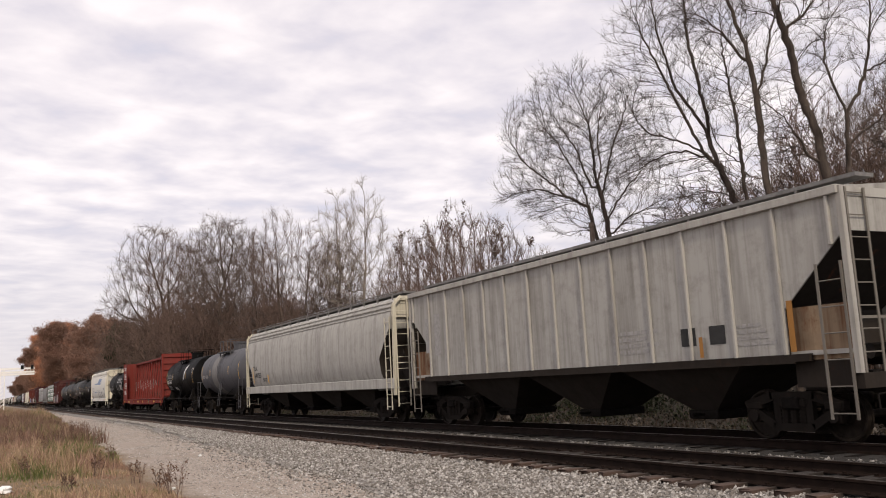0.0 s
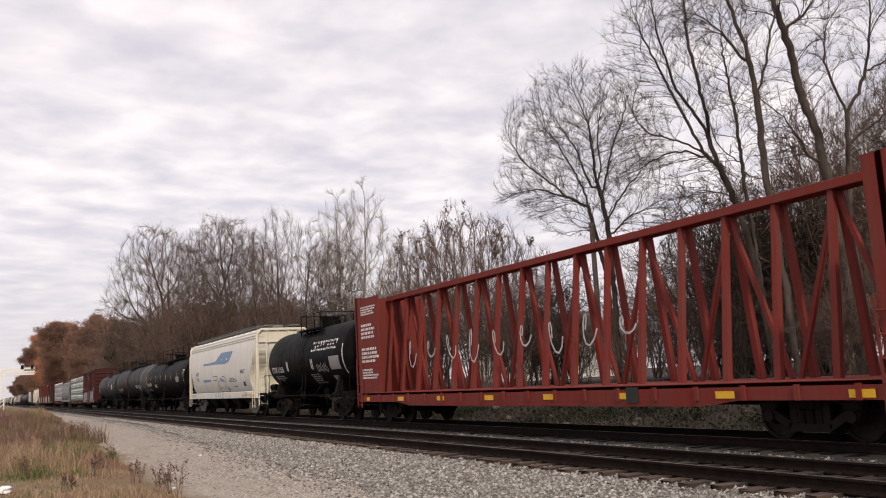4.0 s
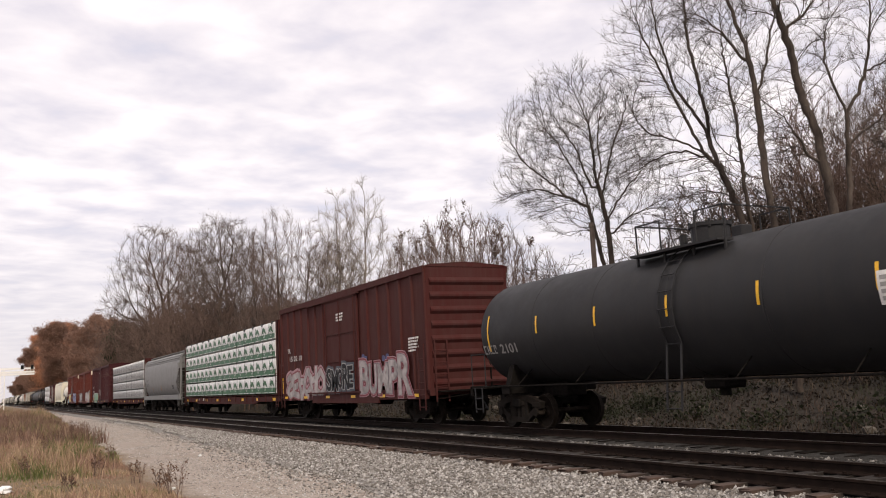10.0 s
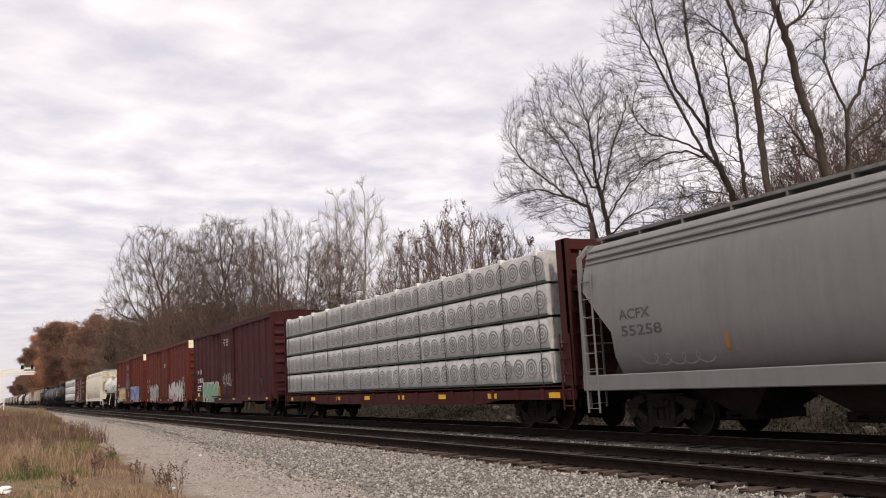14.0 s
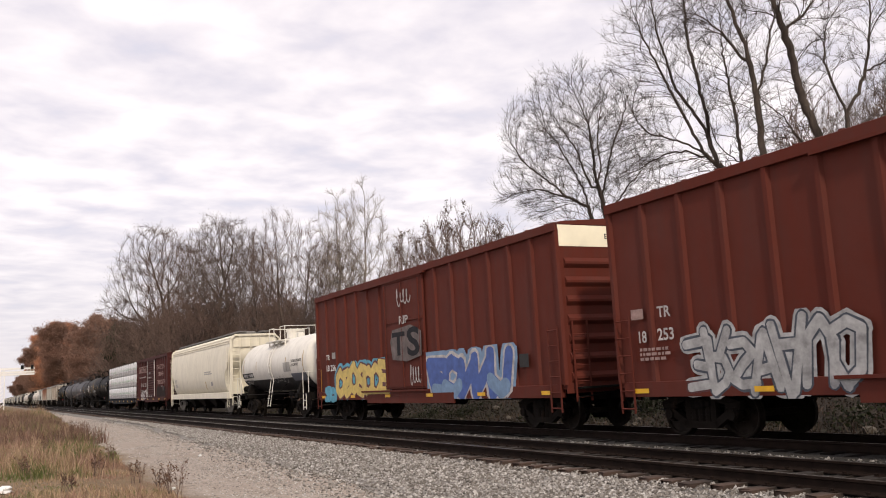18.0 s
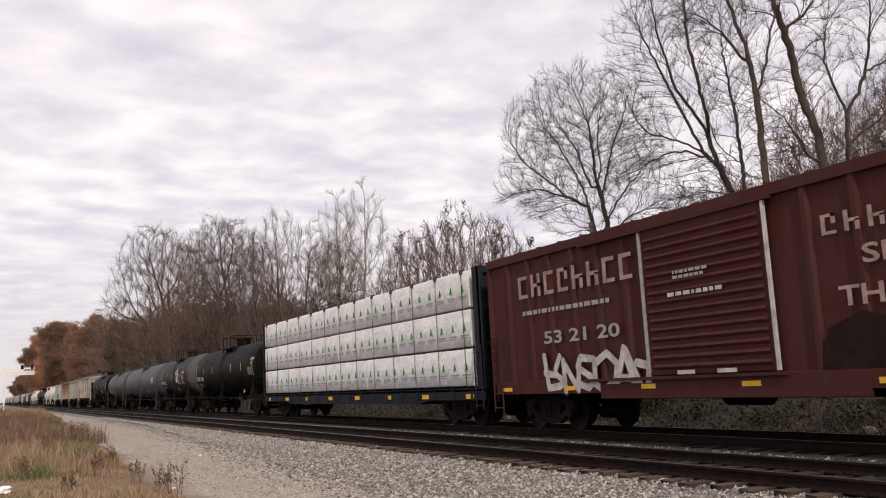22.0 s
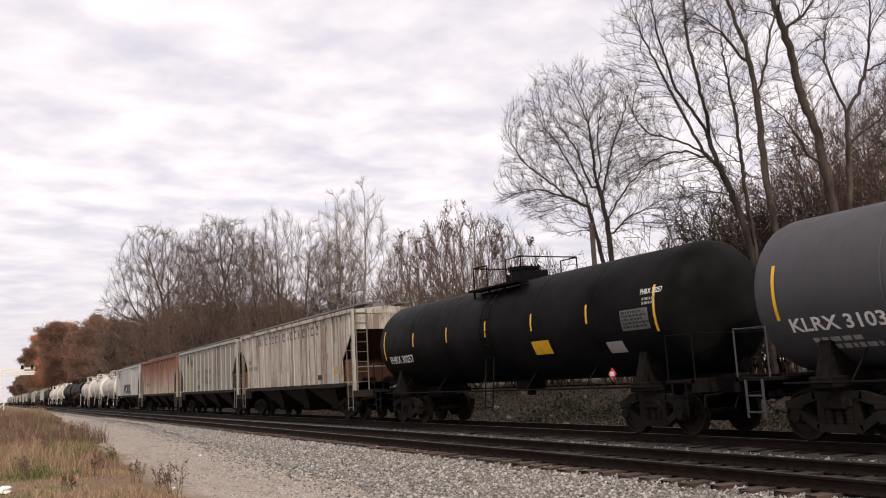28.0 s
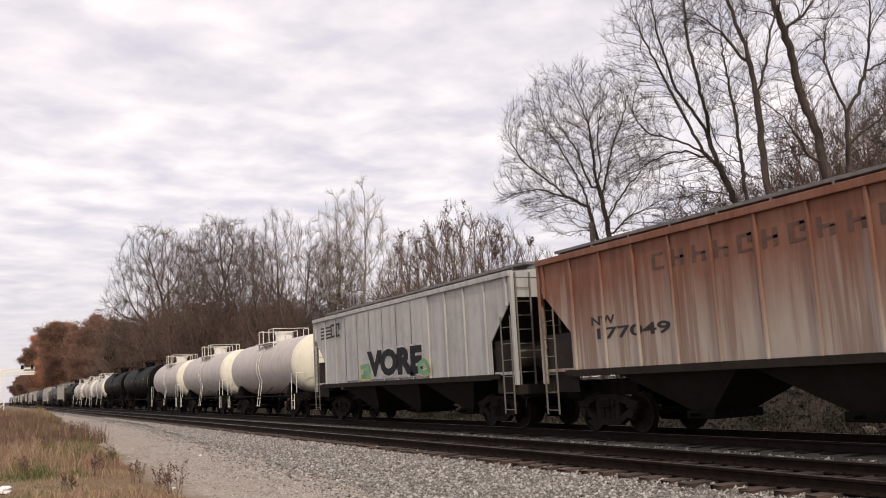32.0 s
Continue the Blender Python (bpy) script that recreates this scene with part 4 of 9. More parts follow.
def tank_car(rear, front, paint_m, label, r=1.42, top=4.13, head_m=None, gear_m=None, side_rail=False, top_rail="short", belt=None, placard=None, stripes=YELLOW, saddle=None):
    car, half = new_car("tank_car", rear, front, label, "tank car")
    gear_m = gear_m or paint_m
    zc = top - r
    N = 40

    def ring(x, rr):
        return [(x, rr * math.sin(2 * math.pi * i / N), zc + rr * math.cos(2 * math.pi * i / N)) for i in range(N)]
    hd = 0.62
    arc = [(1 - math.cos(a), math.sin(a)) for a in np.linspace(0.12, math.pi / 2, 8)]
    shell = half - hd - 0.05
    if head_m is None:
        rings = [ring(-half + 0.05 + hd * u, r * v) for u, v in arc]
        seams = []
        n = max(5, int(2 * shell / 2.4))
        for i in range(1, n):
            x = -shell + 2 * shell * i / n
            seams += [ring(x - 0.03, r), ring(x - 0.02, r - 0.008), ring(x + 0.02, r - 0.008), ring(x + 0.03, r)]
        rings += seams + [ring(half - 0.05 - hd * u, r * v) for u, v in arc[::-1]]
        smooth(part("tank", loft(B(), rings), paint_m, car), 35)
    else:
        cut = shell - 0.15
        n = max(4, int(2 * shell / 2.4))
        rings = [ring(-half + 0.05 + hd * u, r * v) for u, v in arc]
        for i in range(1, n):
            x = -shell + 2 * shell * i / n
            if x < cut - 0.2:
                rings += [ring(x - 0.03, r), ring(x - 0.02, r - 0.008), ring(x + 0.02, r - 0.008), ring(x + 0.03, r)]
        rings += [ring(cut, r)]
        tank = smooth(part("tank", loft(B(), rings), paint_m, car), 35)
        rings = [ring(cut, r + 0.003)] + [ring(half - 0.05 - hd * u, r * v + 0.002) for u, v in arc[::-1]]
        smooth(part("tank_head", loft(B(), rings), head_m, car, "paler front head of the tank"), 35)
    bottom = zc - r
    for s in (1, -1):
        bx = half - 1.75
        # stub sill, bolster and the saddle that holds the tank
        bm = box(B(), min(s * (bx - 1.3), s * (half + 0.1)), max(s * (bx - 1.3), s * (half + 0.1)), -0.33, 0.33, 0.84, 1.22, 0.03)
        box(bm, s * bx - 0.22, s * bx + 0.22, -1.45, 1.45, 0.95, 1.16, 0.02)
        poly(bm, [(s * bx - 0.12, -1.4, 1.1), (s * bx - 0.12, -1.18, zc - r * 0.62), (s * bx - 0.12, 0, bottom + 0.06), (s * bx - 0.12, 1.18, zc - r * 0.62), (s * bx - 0.12, 1.4, 1.1)], (0.24, 0, 0))
        part("saddle", bm, IRON if saddle is None else saddle, car)
        bm = box(B(), min(s * (half - 0.75), s * (half + 0.12)), max(s * (half - 0.75), s * (half + 0.12)), -1.5, 1.5, 1.12, 1.18)
        box(bm, min(s * (half + 0.02), s * (half + 0.14)), max(s * (half + 0.02), s * (half + 0.14)), -1.5, 1.5, 0.92, 1.2)
        part("end_platform", bm, IRON, car)
        for y in (-1.45, 1.45):
            part("end_handrail", bent(B(), [(s * (half - 0.7), y, 1.15), (s * (half - 0.7), y, 2.1), (s * (half + 0.08), y, 2.1), (s * (half + 0.08), y, 1.15)], 0.018), gear_m, car)
        part("grab_rail", rod(B(), (s * (half + 0.08), -1.45, 2.1), (s * (half + 0.08), 1.45, 2.1), 0.018, 5), gear_m, car)
        ladder(car, s * (half - 0.35), -1.5, 0.45, 1.15, 0.4, gear_m, "side", 0.3, "sill_step")
        bm = rod(B(), (s * (half - 1.0), 0.35, 1.42), (s * (half - 0.25), 0.35, 1.42), 0.16, 10)
        part("air_reservoir", bm, IRON, car)
        if s < 0:
            part("brake_wheel", rod(B(), (s * (half + 0.02), 0.8, 1.75), (s * (half + 0.1), 0.8, 1.75), 0.27, 14), IRON, car)
    bm = B()
    for s in (-1, 1):
        z = 1.17 if side_rail else 1.06
        rod(bm, (-half + 1.0, s * 1.46, z), (half - 1.0, s * 1.46, z), 0.022, 6)
        i = -half + 2.4
        while i < half - 2:
            rod(bm, (i, s * 1.46, z), (i, s * 0.95, zc - r * 0.72), 0.016, 5)
            i += 2.6
    part("side_handrail", bm, IRON, car)
    # top fittings
    bm = rod(B(), (0, 0, top - 0.06), (0, 0, top + 0.34), 0.42, 18)
    rod(bm, (0, 0, top + 0.34), (0, 0, top + 0.42), 0.46, 18)
    for k in range(8):
        a = k * math.pi / 4
        rod(bm, (0.44 * math.cos(a), 0.44 * math.sin(a), top + 0.3), (0.44 * math.cos(a), 0.44 * math.sin(a), top + 0.48), 0.03, 5)
    part("manway_dome", bm, gear_m, car)
    part("valve_box", box(B(), 0.75, 1.05, -0.16, 0.16, top - 0.05, top + 0.22, 0.02), gear_m, car)
    part("safety_valve", rod(B(), (-0.85, 0, top - 0.05), (-0.85, 0, top + 0.3), 0.09, 8), gear_m, car)
    px, py = 1.35, 0.95
    for y in (-py, py):
        bm = B()
        box(bm, -px, px, y - 0.22, y + 0.22, top - 0.18, top - 0.13)
        for x in (-px, -px / 3, px / 3, px):
            bar(bm, (x, y, top - 0.5), (x, y, top - 0.15), 0.05, 0.05)
        part("top_platform", bm, gear_m, car)
    for x, q in ((-px, -0.55), (px, 0.55)):
        lo, hi = top - 0.15, top + 0.55
        bm = bent(B(), [(q, -py, lo), (q, -py, hi), (x, -py, hi), (x, py, hi), (q, py, hi), (q, py, lo)], 0.022)
        for y in (-py, py):
            part("railing_post", rod(B(), (x, y, lo), (x, y, hi), 0.022, 5), gear_m, car)
        part("platform_railing", bm, gear_m, car)
    if top_rail == "long":
        bm = B()
        box(bm, -half + 0.9, half - 0.9, -0.75, -0.35, top - 0.02, top + 0.02)
        i = -half + 0.95
        while i < half - 0.9:
            rod(bm, (i, -0.72, top - 0.15), (i, -0.72, top + 0.85), 0.02, 5)
            i += 2.2
        rod(bm, (-half + 0.95, -0.72, top + 0.85), (half - 0.95, -0.72, top + 0.85), 0.02, 5)
        part("roof_walkway", bm, gear_m, car, "long walkway with handrail along the top")
    bm = B()
    for x in (-0.22, 0.22):
        pts = [(x, -(r + 0.06) * math.cos(a), zc + (r + 0.06) * math.sin(a)) for a in np.linspace(math.pi * 0.42, -0.5, 8)] + [(x, -1.46, 0.55)]
        for a, b2 in zip(pts, pts[1:]):
            bar(bm, a, b2, 0.05, 0.02)
    for a in np.linspace(math.pi * 0.4, -0.5, 8):
        rod(bm, (-0.22, -(r + 0.06) * math.cos(a), zc + (r + 0.06) * math.sin(a)), (0.22, -(r + 0.06) * math.cos(a), zc + (r + 0.06) * math.sin(a)), 0.015, 5)
    for z in (0.6, 0.95):
        rod(bm, (-0.22, -1.46, z), (0.22, -1.46, z), 0.015, 5)
    part("ladder", bm, gear_m, car)
    bm = box(B(), -0.35, 0.35, -0.3, 0.3, bottom - 0.25, bottom + 0.1, 0.05)
    rod(bm, (0, 0, bottom - 0.4), (0, 0, bottom), 0.12, 10)
    part("bottom_valve", bm, IRON, car)

    def surf(z):
        return -math.sqrt(max(0.02, r * r - (z - zc) ** 2))
    if stripes is not None:
        k = max(5, round(2 * shell / 2.55) + 1)
        for i in range(k):
            x = (shell - 0.3) * (2 * i / (k - 1) - 1)
            big = i in (0, k - 1)
            part("reflector_strip", plate(B(), x - 0.036, x + 0.036, zc - (0.5 if big else 0.15), zc + (0.5 if big else 0.3), surf, 0.006, 6), stripes, car, "vertical reflective strip")
    if belt is not None:
        x0, x1, bmat = belt
        bm = B()
        loft(bm, [ring(x0, r + 0.004), ring((x0 + x1) / 2, r + 0.004), ring(x1, r + 0.004)], cap=False)
        smooth(part("painted_band", bm, bmat, car, "paler band round the tank"), 35)
    if placard is not None:
        bm = B()
        z = 1.22
        q = [(half - 2.64, 1.36), (half - 2.5, 1.22), (half - 2.36, 1.36), (half - 2.5, 1.50)]
        poly(bm, [(x, -1.5, z) for x, z in q], (0, 0.02, 0))
        plac = part("placard", bm, RED_MARK, car, "red diamond hazard placard")
        part("placard_band", box(B(), half - 2.58, half - 2.42, -1.506, -1.502, 1.32, 1.42), WHITE_MARK, plac, "white number band")
    running_gear(car, half + 0.1, half - 1.75)
    return car, half, surf, zc


def boxcar(rear, front, paint_m, label, top=5.2, sill=0.85, door=(-1.2, 2.4), white_top=False, end_m=None, ribs=17, plug=True, door_m=None, roof_m=None):
    car, half = new_car("boxcar", rear, front, label, "boxcar")
    end_m, door_m, roof_m = end_m or paint_m, door_m or paint_m, roof_m or paint_m
    w = 1.52
    bm = box(B(), -half + 0.12, half - 0.12, -w, w, sill + 0.2, top - 0.12)
    part("body", bm, paint_m, car)
    # pressed side posts
    span = 2 * half - 0.3
    for i in range(ribs):
        x = -half + 0.15 + span * i / (ribs - 1)
        if door[0] - 0.1 < x < door[1] + 0.1 and i not in (0, ribs - 1):
            continue
        bm = poly(B(), [(x - 0.10, -w, sill + 0.3), (x - 0.05, -w - 0.07, sill + 0.3), (x + 0.05, -w - 0.07, sill + 0.3), (x + 0.10, -w, sill + 0.3)], (0, 0, top - sill - 0.55))
        part("side_post", bm, paint_m, car)
    bm = box(B(), -half + 0.08, half - 0.08, -w - 0.09, -w + 0.05, top - 0.30, top - 0.08, 0.01)
    box(bm, -half + 0.08, half - 0.08, w - 0.05, w + 0.09, top - 0.30, top - 0.08, 0.01)
    part("top_chord", bm, roof_m, car)
    bm = box(B(), -half + 0.3, half - 0.3, -w - 0.08, -w + 0.08, sill, sill + 0.32, 0.01)
    box(bm, -half + 0.3, half - 0.3, w - 0.08, w + 0.08, sill, sill + 0.32, 0.01)
    box(bm, door[0] - 1.8, door[1] + 1.8, -w - 0.09, -w - 0.03, sill - 0.12, sill + 0.2)
    part("side_sill", bm, paint_m, car)
    # door with its frame, beading and lock rods
    bm = box(B(), door[0], door[1], -w - 0.10, -w - 0.02, sill + 0.34, top - 0.34, 0.02)
    dr = part("door", bm, door_m, car)
    if plug:
        bm = B()
        for z in (sill + 0.42, sill + 1.5, sill + 2.6, top - 0.42):
            box(bm, door[0] + 0.05, door[1] - 0.05, -w - 0.13, -w - 0.10, z, z + 0.07)
        part("door_rail", bm, door_m, dr)
        bm = B()
        for x in (door[0] + 0.25, door[1] - 0.25, (door[0] + door[1]) / 2):
            rod(bm, (x, -w - 0.14, sill + 0.4), (x, -w - 0.14, top - 0.45), 0.022, 6)
        part("lock_rod", bm, door_m, dr)
    else:
        z = sill + 0.45
        bm = B()
        while z < top - 0.5:
            poly(bm, [(door[0] + 0.12, -w - 0.10, z), (door[0] + 0.12, -w - 0.15, z + 0.06), (door[0] + 0.12, -w - 0.10, z + 0.12)], (door[1] - door[0] - 0.24, 0, 0))
            z += 0.19
        part("door_corrugation", bm, door_m, dr)
    for z in (top - 0.36, sill + 0.265):
        part("door_track", box(B(), door[0] - 2.2, door[1] + 0.2, -w - 0.16, -w - 0.03, z, z + 0.06), roof_m, car)
    for s in (1, -1):
        x0 = s * (half - 0.12)
        bm = box(B(), min(x0, x0 + s * 0.05), max(x0, x0 + s * 0.05), -w - 0.02, w + 0.02, sill + 0.1, top - 0.1)
        endw = part("end_wall", bm, end_m, car)
        z = sill + 0.35
        hi = top - (0.75 if white_top else 0.3)
        while z < hi - 0.3:
            bm = poly(B(), [(x0 + s * 0.05, -w + 0.12, z), (x0 + s * 0.13, -w + 0.12, z + 0.10), (x0 + s * 0.13, -w + 0.12, z + 0.16), (x0 + s * 0.05, -w + 0.12, z + 0.26)], (0, 2 * w - 0.24, 0))
            part("corrugation", bm, end_m, endw)
            z += 0.47
        if white_top:
            bm = box(B(), min(x0 + s * .05, x0 + s * .06), max(x0 + s * .05, x0 + s * .06), -w, w, top - 0.68, top - 0.14)
            part("warning_panel", bm, plain("warning_white", (0.86, 0.80, 0.62), 0.5, 0, 0.06, 2), endw, "pale warning panel across the top of the end")
            if s > 0:
                vs, fs = text_mesh("EXCESS HEIGHT CAR", 0.13, 0.004)
                wide = max(v.x for v in vs)
                me = bpy.data.meshes.new("warning_words")
                me.from_pydata([(x0 + 0.068, -0.1 + v.x * 1.45 / wide, top - 0.47 + v.y) for v in vs], [], fs)
                part_mesh("warning_words", me, BLACK_MARK, endw, "dark stencilled height warning")
        ladder(car, x0 + s * 0.16, -w + 0.38, 0.75, 2.7, 0.44, end_m, "end", 0.38)
        ladder(car, s * (half - 0.45), -w - 0.12, 0.5, 2.6, 0.44, paint_m, "side", 0.38)
        bm = box(B(), min(x0, x0 + s * 0.35), max(x0, x0 + s * 0.35), -1.3, 1.3, 1.05, 1.10)
        rod(bm, (x0 + s * 0.08, 0.7, 2.4), (x0 + s * 0.2, 0.7, 2.4), 0.26, 14)
        rod(bm, (x0 + s * 0.1, 0.7, 1.1), (x0 + s * 0.1, 0.7, 2.4), 0.03, 6)
        part("brake_platform", bm, IRON, car)
    bm = B()
    prof = [(-half + 0.05, -w - 0.06, top - 0.12), (-half + 0.05, -w + 0.1, top - 0.05), (-half + 0.05, 0, top + 0.06), (-half + 0.05, w - 0.1, top - 0.05), (-half + 0.05, w + 0.06, top - 0.12)]
    poly(bm, prof, (2 * half - 0.1, 0, 0))
    i = -half + 0.6
    while i < half - 0.4:
        poly(bm, [(i, -w + 0.05, top - 0.07), (i, 0, top + 0.05), (i, w - 0.05, top - 0.07), (i, w - 0.05, top - 0.02), (i, 0, top + 0.10), (i, -w + 0.05, top - 0.02)], (0.10, 0, 0))
        i += 0.95
    part("roof", bm, roof_m, car)
    bm = box(B(), -half + 0.2, half - 0.2, -0.3, 0.3, 0.75, 1.05)
    for i in range(7):
        x = -half + 1.0 + (2 * half - 2.0) * i / 6
        box(bm, x - 0.06, x + 0.06, -w + 0.1, w - 0.1, 0.85, 1.06)
    rod(bm, (-1.4, 0.6, 0.75), (-0.2, 0.6, 0.75), 0.2, 10)
    part("underframe", bm, IRON, car)
    running_gear(car, half, half - 2.0)
    bm = B()
    plate(bm, half - 2.1, half - 1.65, sill + 0.8, sill + 1.15, flat_side(-w - 0.075))
    part("stencil_panel", bm, BLACK_MARK, car)
    reflectors(car, half, flat_side(-w - 0.09), sill + 0.08, 6)
    return car, half, flat_side(-w - 0.072), w


def centerbeam(rear, front, paint_m, label, top=4.75, deck=1.12, empty=False):
    car, half = new_car("centerbeam_flatcar", rear, front, label, "flatcar")
    w = 1.40
    bm = box(B(), -half, half, -w, w, deck - 0.10, deck, 0.01)
    part("deck", bm, paint_m, car)
    bm = B()
    for s in (-1, 1):
        pts = [(-half, deck - 0.02), (half, deck - 0.02), (half, deck - 0.34), (half - 3.6, deck - 0.34), (half - 4.6, deck - 0.46), (-half + 4.6, deck - 0.46), (-half + 3.6, deck - 0.34), (-half, deck - 0.34)]
        poly(bm, [(x, s * w, z) for x, z in pts], (0, -s * 0.05, 0))
        i = -half + 0.8
        while i < half:
            box(bm, i - 0.05, i + 0.05, s * w - 0.05, s * w + 0.05, deck - 0.34, deck - 0.06)
            i += 1.25
    part("side_sill", bm, paint_m, car)
    bm = box(B(), -half + 0.3, half - 0.3, -0.35, 0.35, 0.62, deck - 0.1)
    part("underframe", bm, IRON, car)
    # bulkheads with their stiffeners
    for s in (1, -1):
        e = s * half
        bm = box(B(), min(e - s * 0.16, e - s * 0.04), max(e - s * 0.16, e - s * 0.04), -w, w, deck, top)
        bh = part("bulkhead", bm, paint_m, car)
        deep = 0.42 if s > 0 or empty else 0.14
        z = deck + 0.2
        while z < top - 0.15:
            bm = box(B(), min(e - s * 0.05, e + s * 0.06), max(e - s * 0.05, e + s * 0.06), -w + 0.05, w - 0.05, z, z + 0.12, 0.01)
            part("stiffener", bm, paint_m, bh)
            z += 0.52
        bm = B()
        for y in (-w + 0.06, 0.0, w - 0.06):
            poly(bm, [(e - s * 0.1, y - 0.06, deck), (e - s * 0.75, y - 0.06, deck), (e - s * 0.32, y - 0.06, top), (e - s * 0.1, y - 0.06, top)], (0, 0.12, 0)) if y == 0 else box(bm, min(e - s * deep, e + s * 0.05), max(e - s * deep, e + s * 0.05), y - 0.06, y + 0.06, deck, top)
        part("bulkhead_post", bm, paint_m, bh)
        ladder(car, e - s * 0.25, -w - 0.05, 0.55, 2.4, 0.4, paint_m, "side", 0.38)
    # the tall centre beam
    bm = box(B(), -half + 0.3, half - 0.3, -0.22, 0.22, top - 0.16, top + 0.02, 0.01)
    part("top_chord", bm, paint_m, car)
    n = 17
    for i in range(n):
        x = -half + 0.7 + (2 * half - 1.4) * i / (n - 1)
        bm = B()
        poly(bm, [(x - 0.08, -0.55, deck), (x + 0.08, -0.55, deck), (x + 0.06, -0.16, top - 0.1), (x - 0.06, -0.16, top - 0.1)], (0, 0.12, 0))
        poly(bm, [(x - 0.08, 0.43, deck), (x + 0.08, 0.43, deck), (x + 0.06, 0.04, top - 0.1), (x - 0.06, 0.04, top - 0.1)], (0, 0.12, 0))
        part("beam_post", bm, paint_m, car)
        if empty and 0 < i < n - 1 and i % 2:
            q = 1.25
            bm = bar(B(), (x - q, 0, deck), (x, 0, top - 0.15), 0.09, 0.09)
            bar(bm, (x, 0, top - 0.15), (x + q, 0, deck), 0.09, 0.09)
            part("brace", bm, paint_m, car)
    running_gear(car, half, half - 2.3)
    reflectors(car, half, flat_side(-w - 0.01), deck - 0.30, 8, 0.14, 0.5)
    return car, half, flat_side(-w - 0.006), deck


def wrap_material(name, shade=(0.60, 0.60, 0.60), pale=(0.80, 0.79, 0.78)):
    """White woven plastic wrap with soft creases."""
    m, b = mat_base(name, 0.42)
    n, l = nodes_of(m)
    f = noise_node(m, 2.2, 6, (1, 1, 1.6))
    g = noise_node(m, 9.0, 4, (1.4, 1, 0.6))
    c = mix_col(m, ramp_node(m, f, 0.35, 0.7), shade, pale)
    l.new(c, b.inputs["Base Color"])
    mixed = n.new("ShaderNodeMath"); mixed.operation = "ADD"
    l.new(f, mixed.inputs[0]); l.new(g, mixed.inputs[1])
    bump(m, b, mixed.outputs[0], 0.9, 0.05)
    return m


WRAP = wrap_material("white_wrap")
WRAP_DULL = wrap_material("dull_white_wrap", (0.40, 0.40, 0.395), (0.60, 0.59, 0.58))
WRAP_GREEN = plain("green_print", (0.012, 0.105, 0.037), 0.45, 0, 0.3, 3)
WRAP_DARK = plain("dark_hem_print", (0.04, 0.06, 0.045), 0.5, 0, 0.3, 3)
RING_GREY = plain("ring_grey_print", (0.20, 0.20, 0.20), 0.55, 0, 0.3, 5)
LOGO_GREEN = plain("logo_green", (0.03, 0.30, 0.05), 0.5, 0, 0.15, 4)
STRAP = plain("steel_strap", (0.05, 0.05, 0.05), 0.5, 0.3, 0.2)


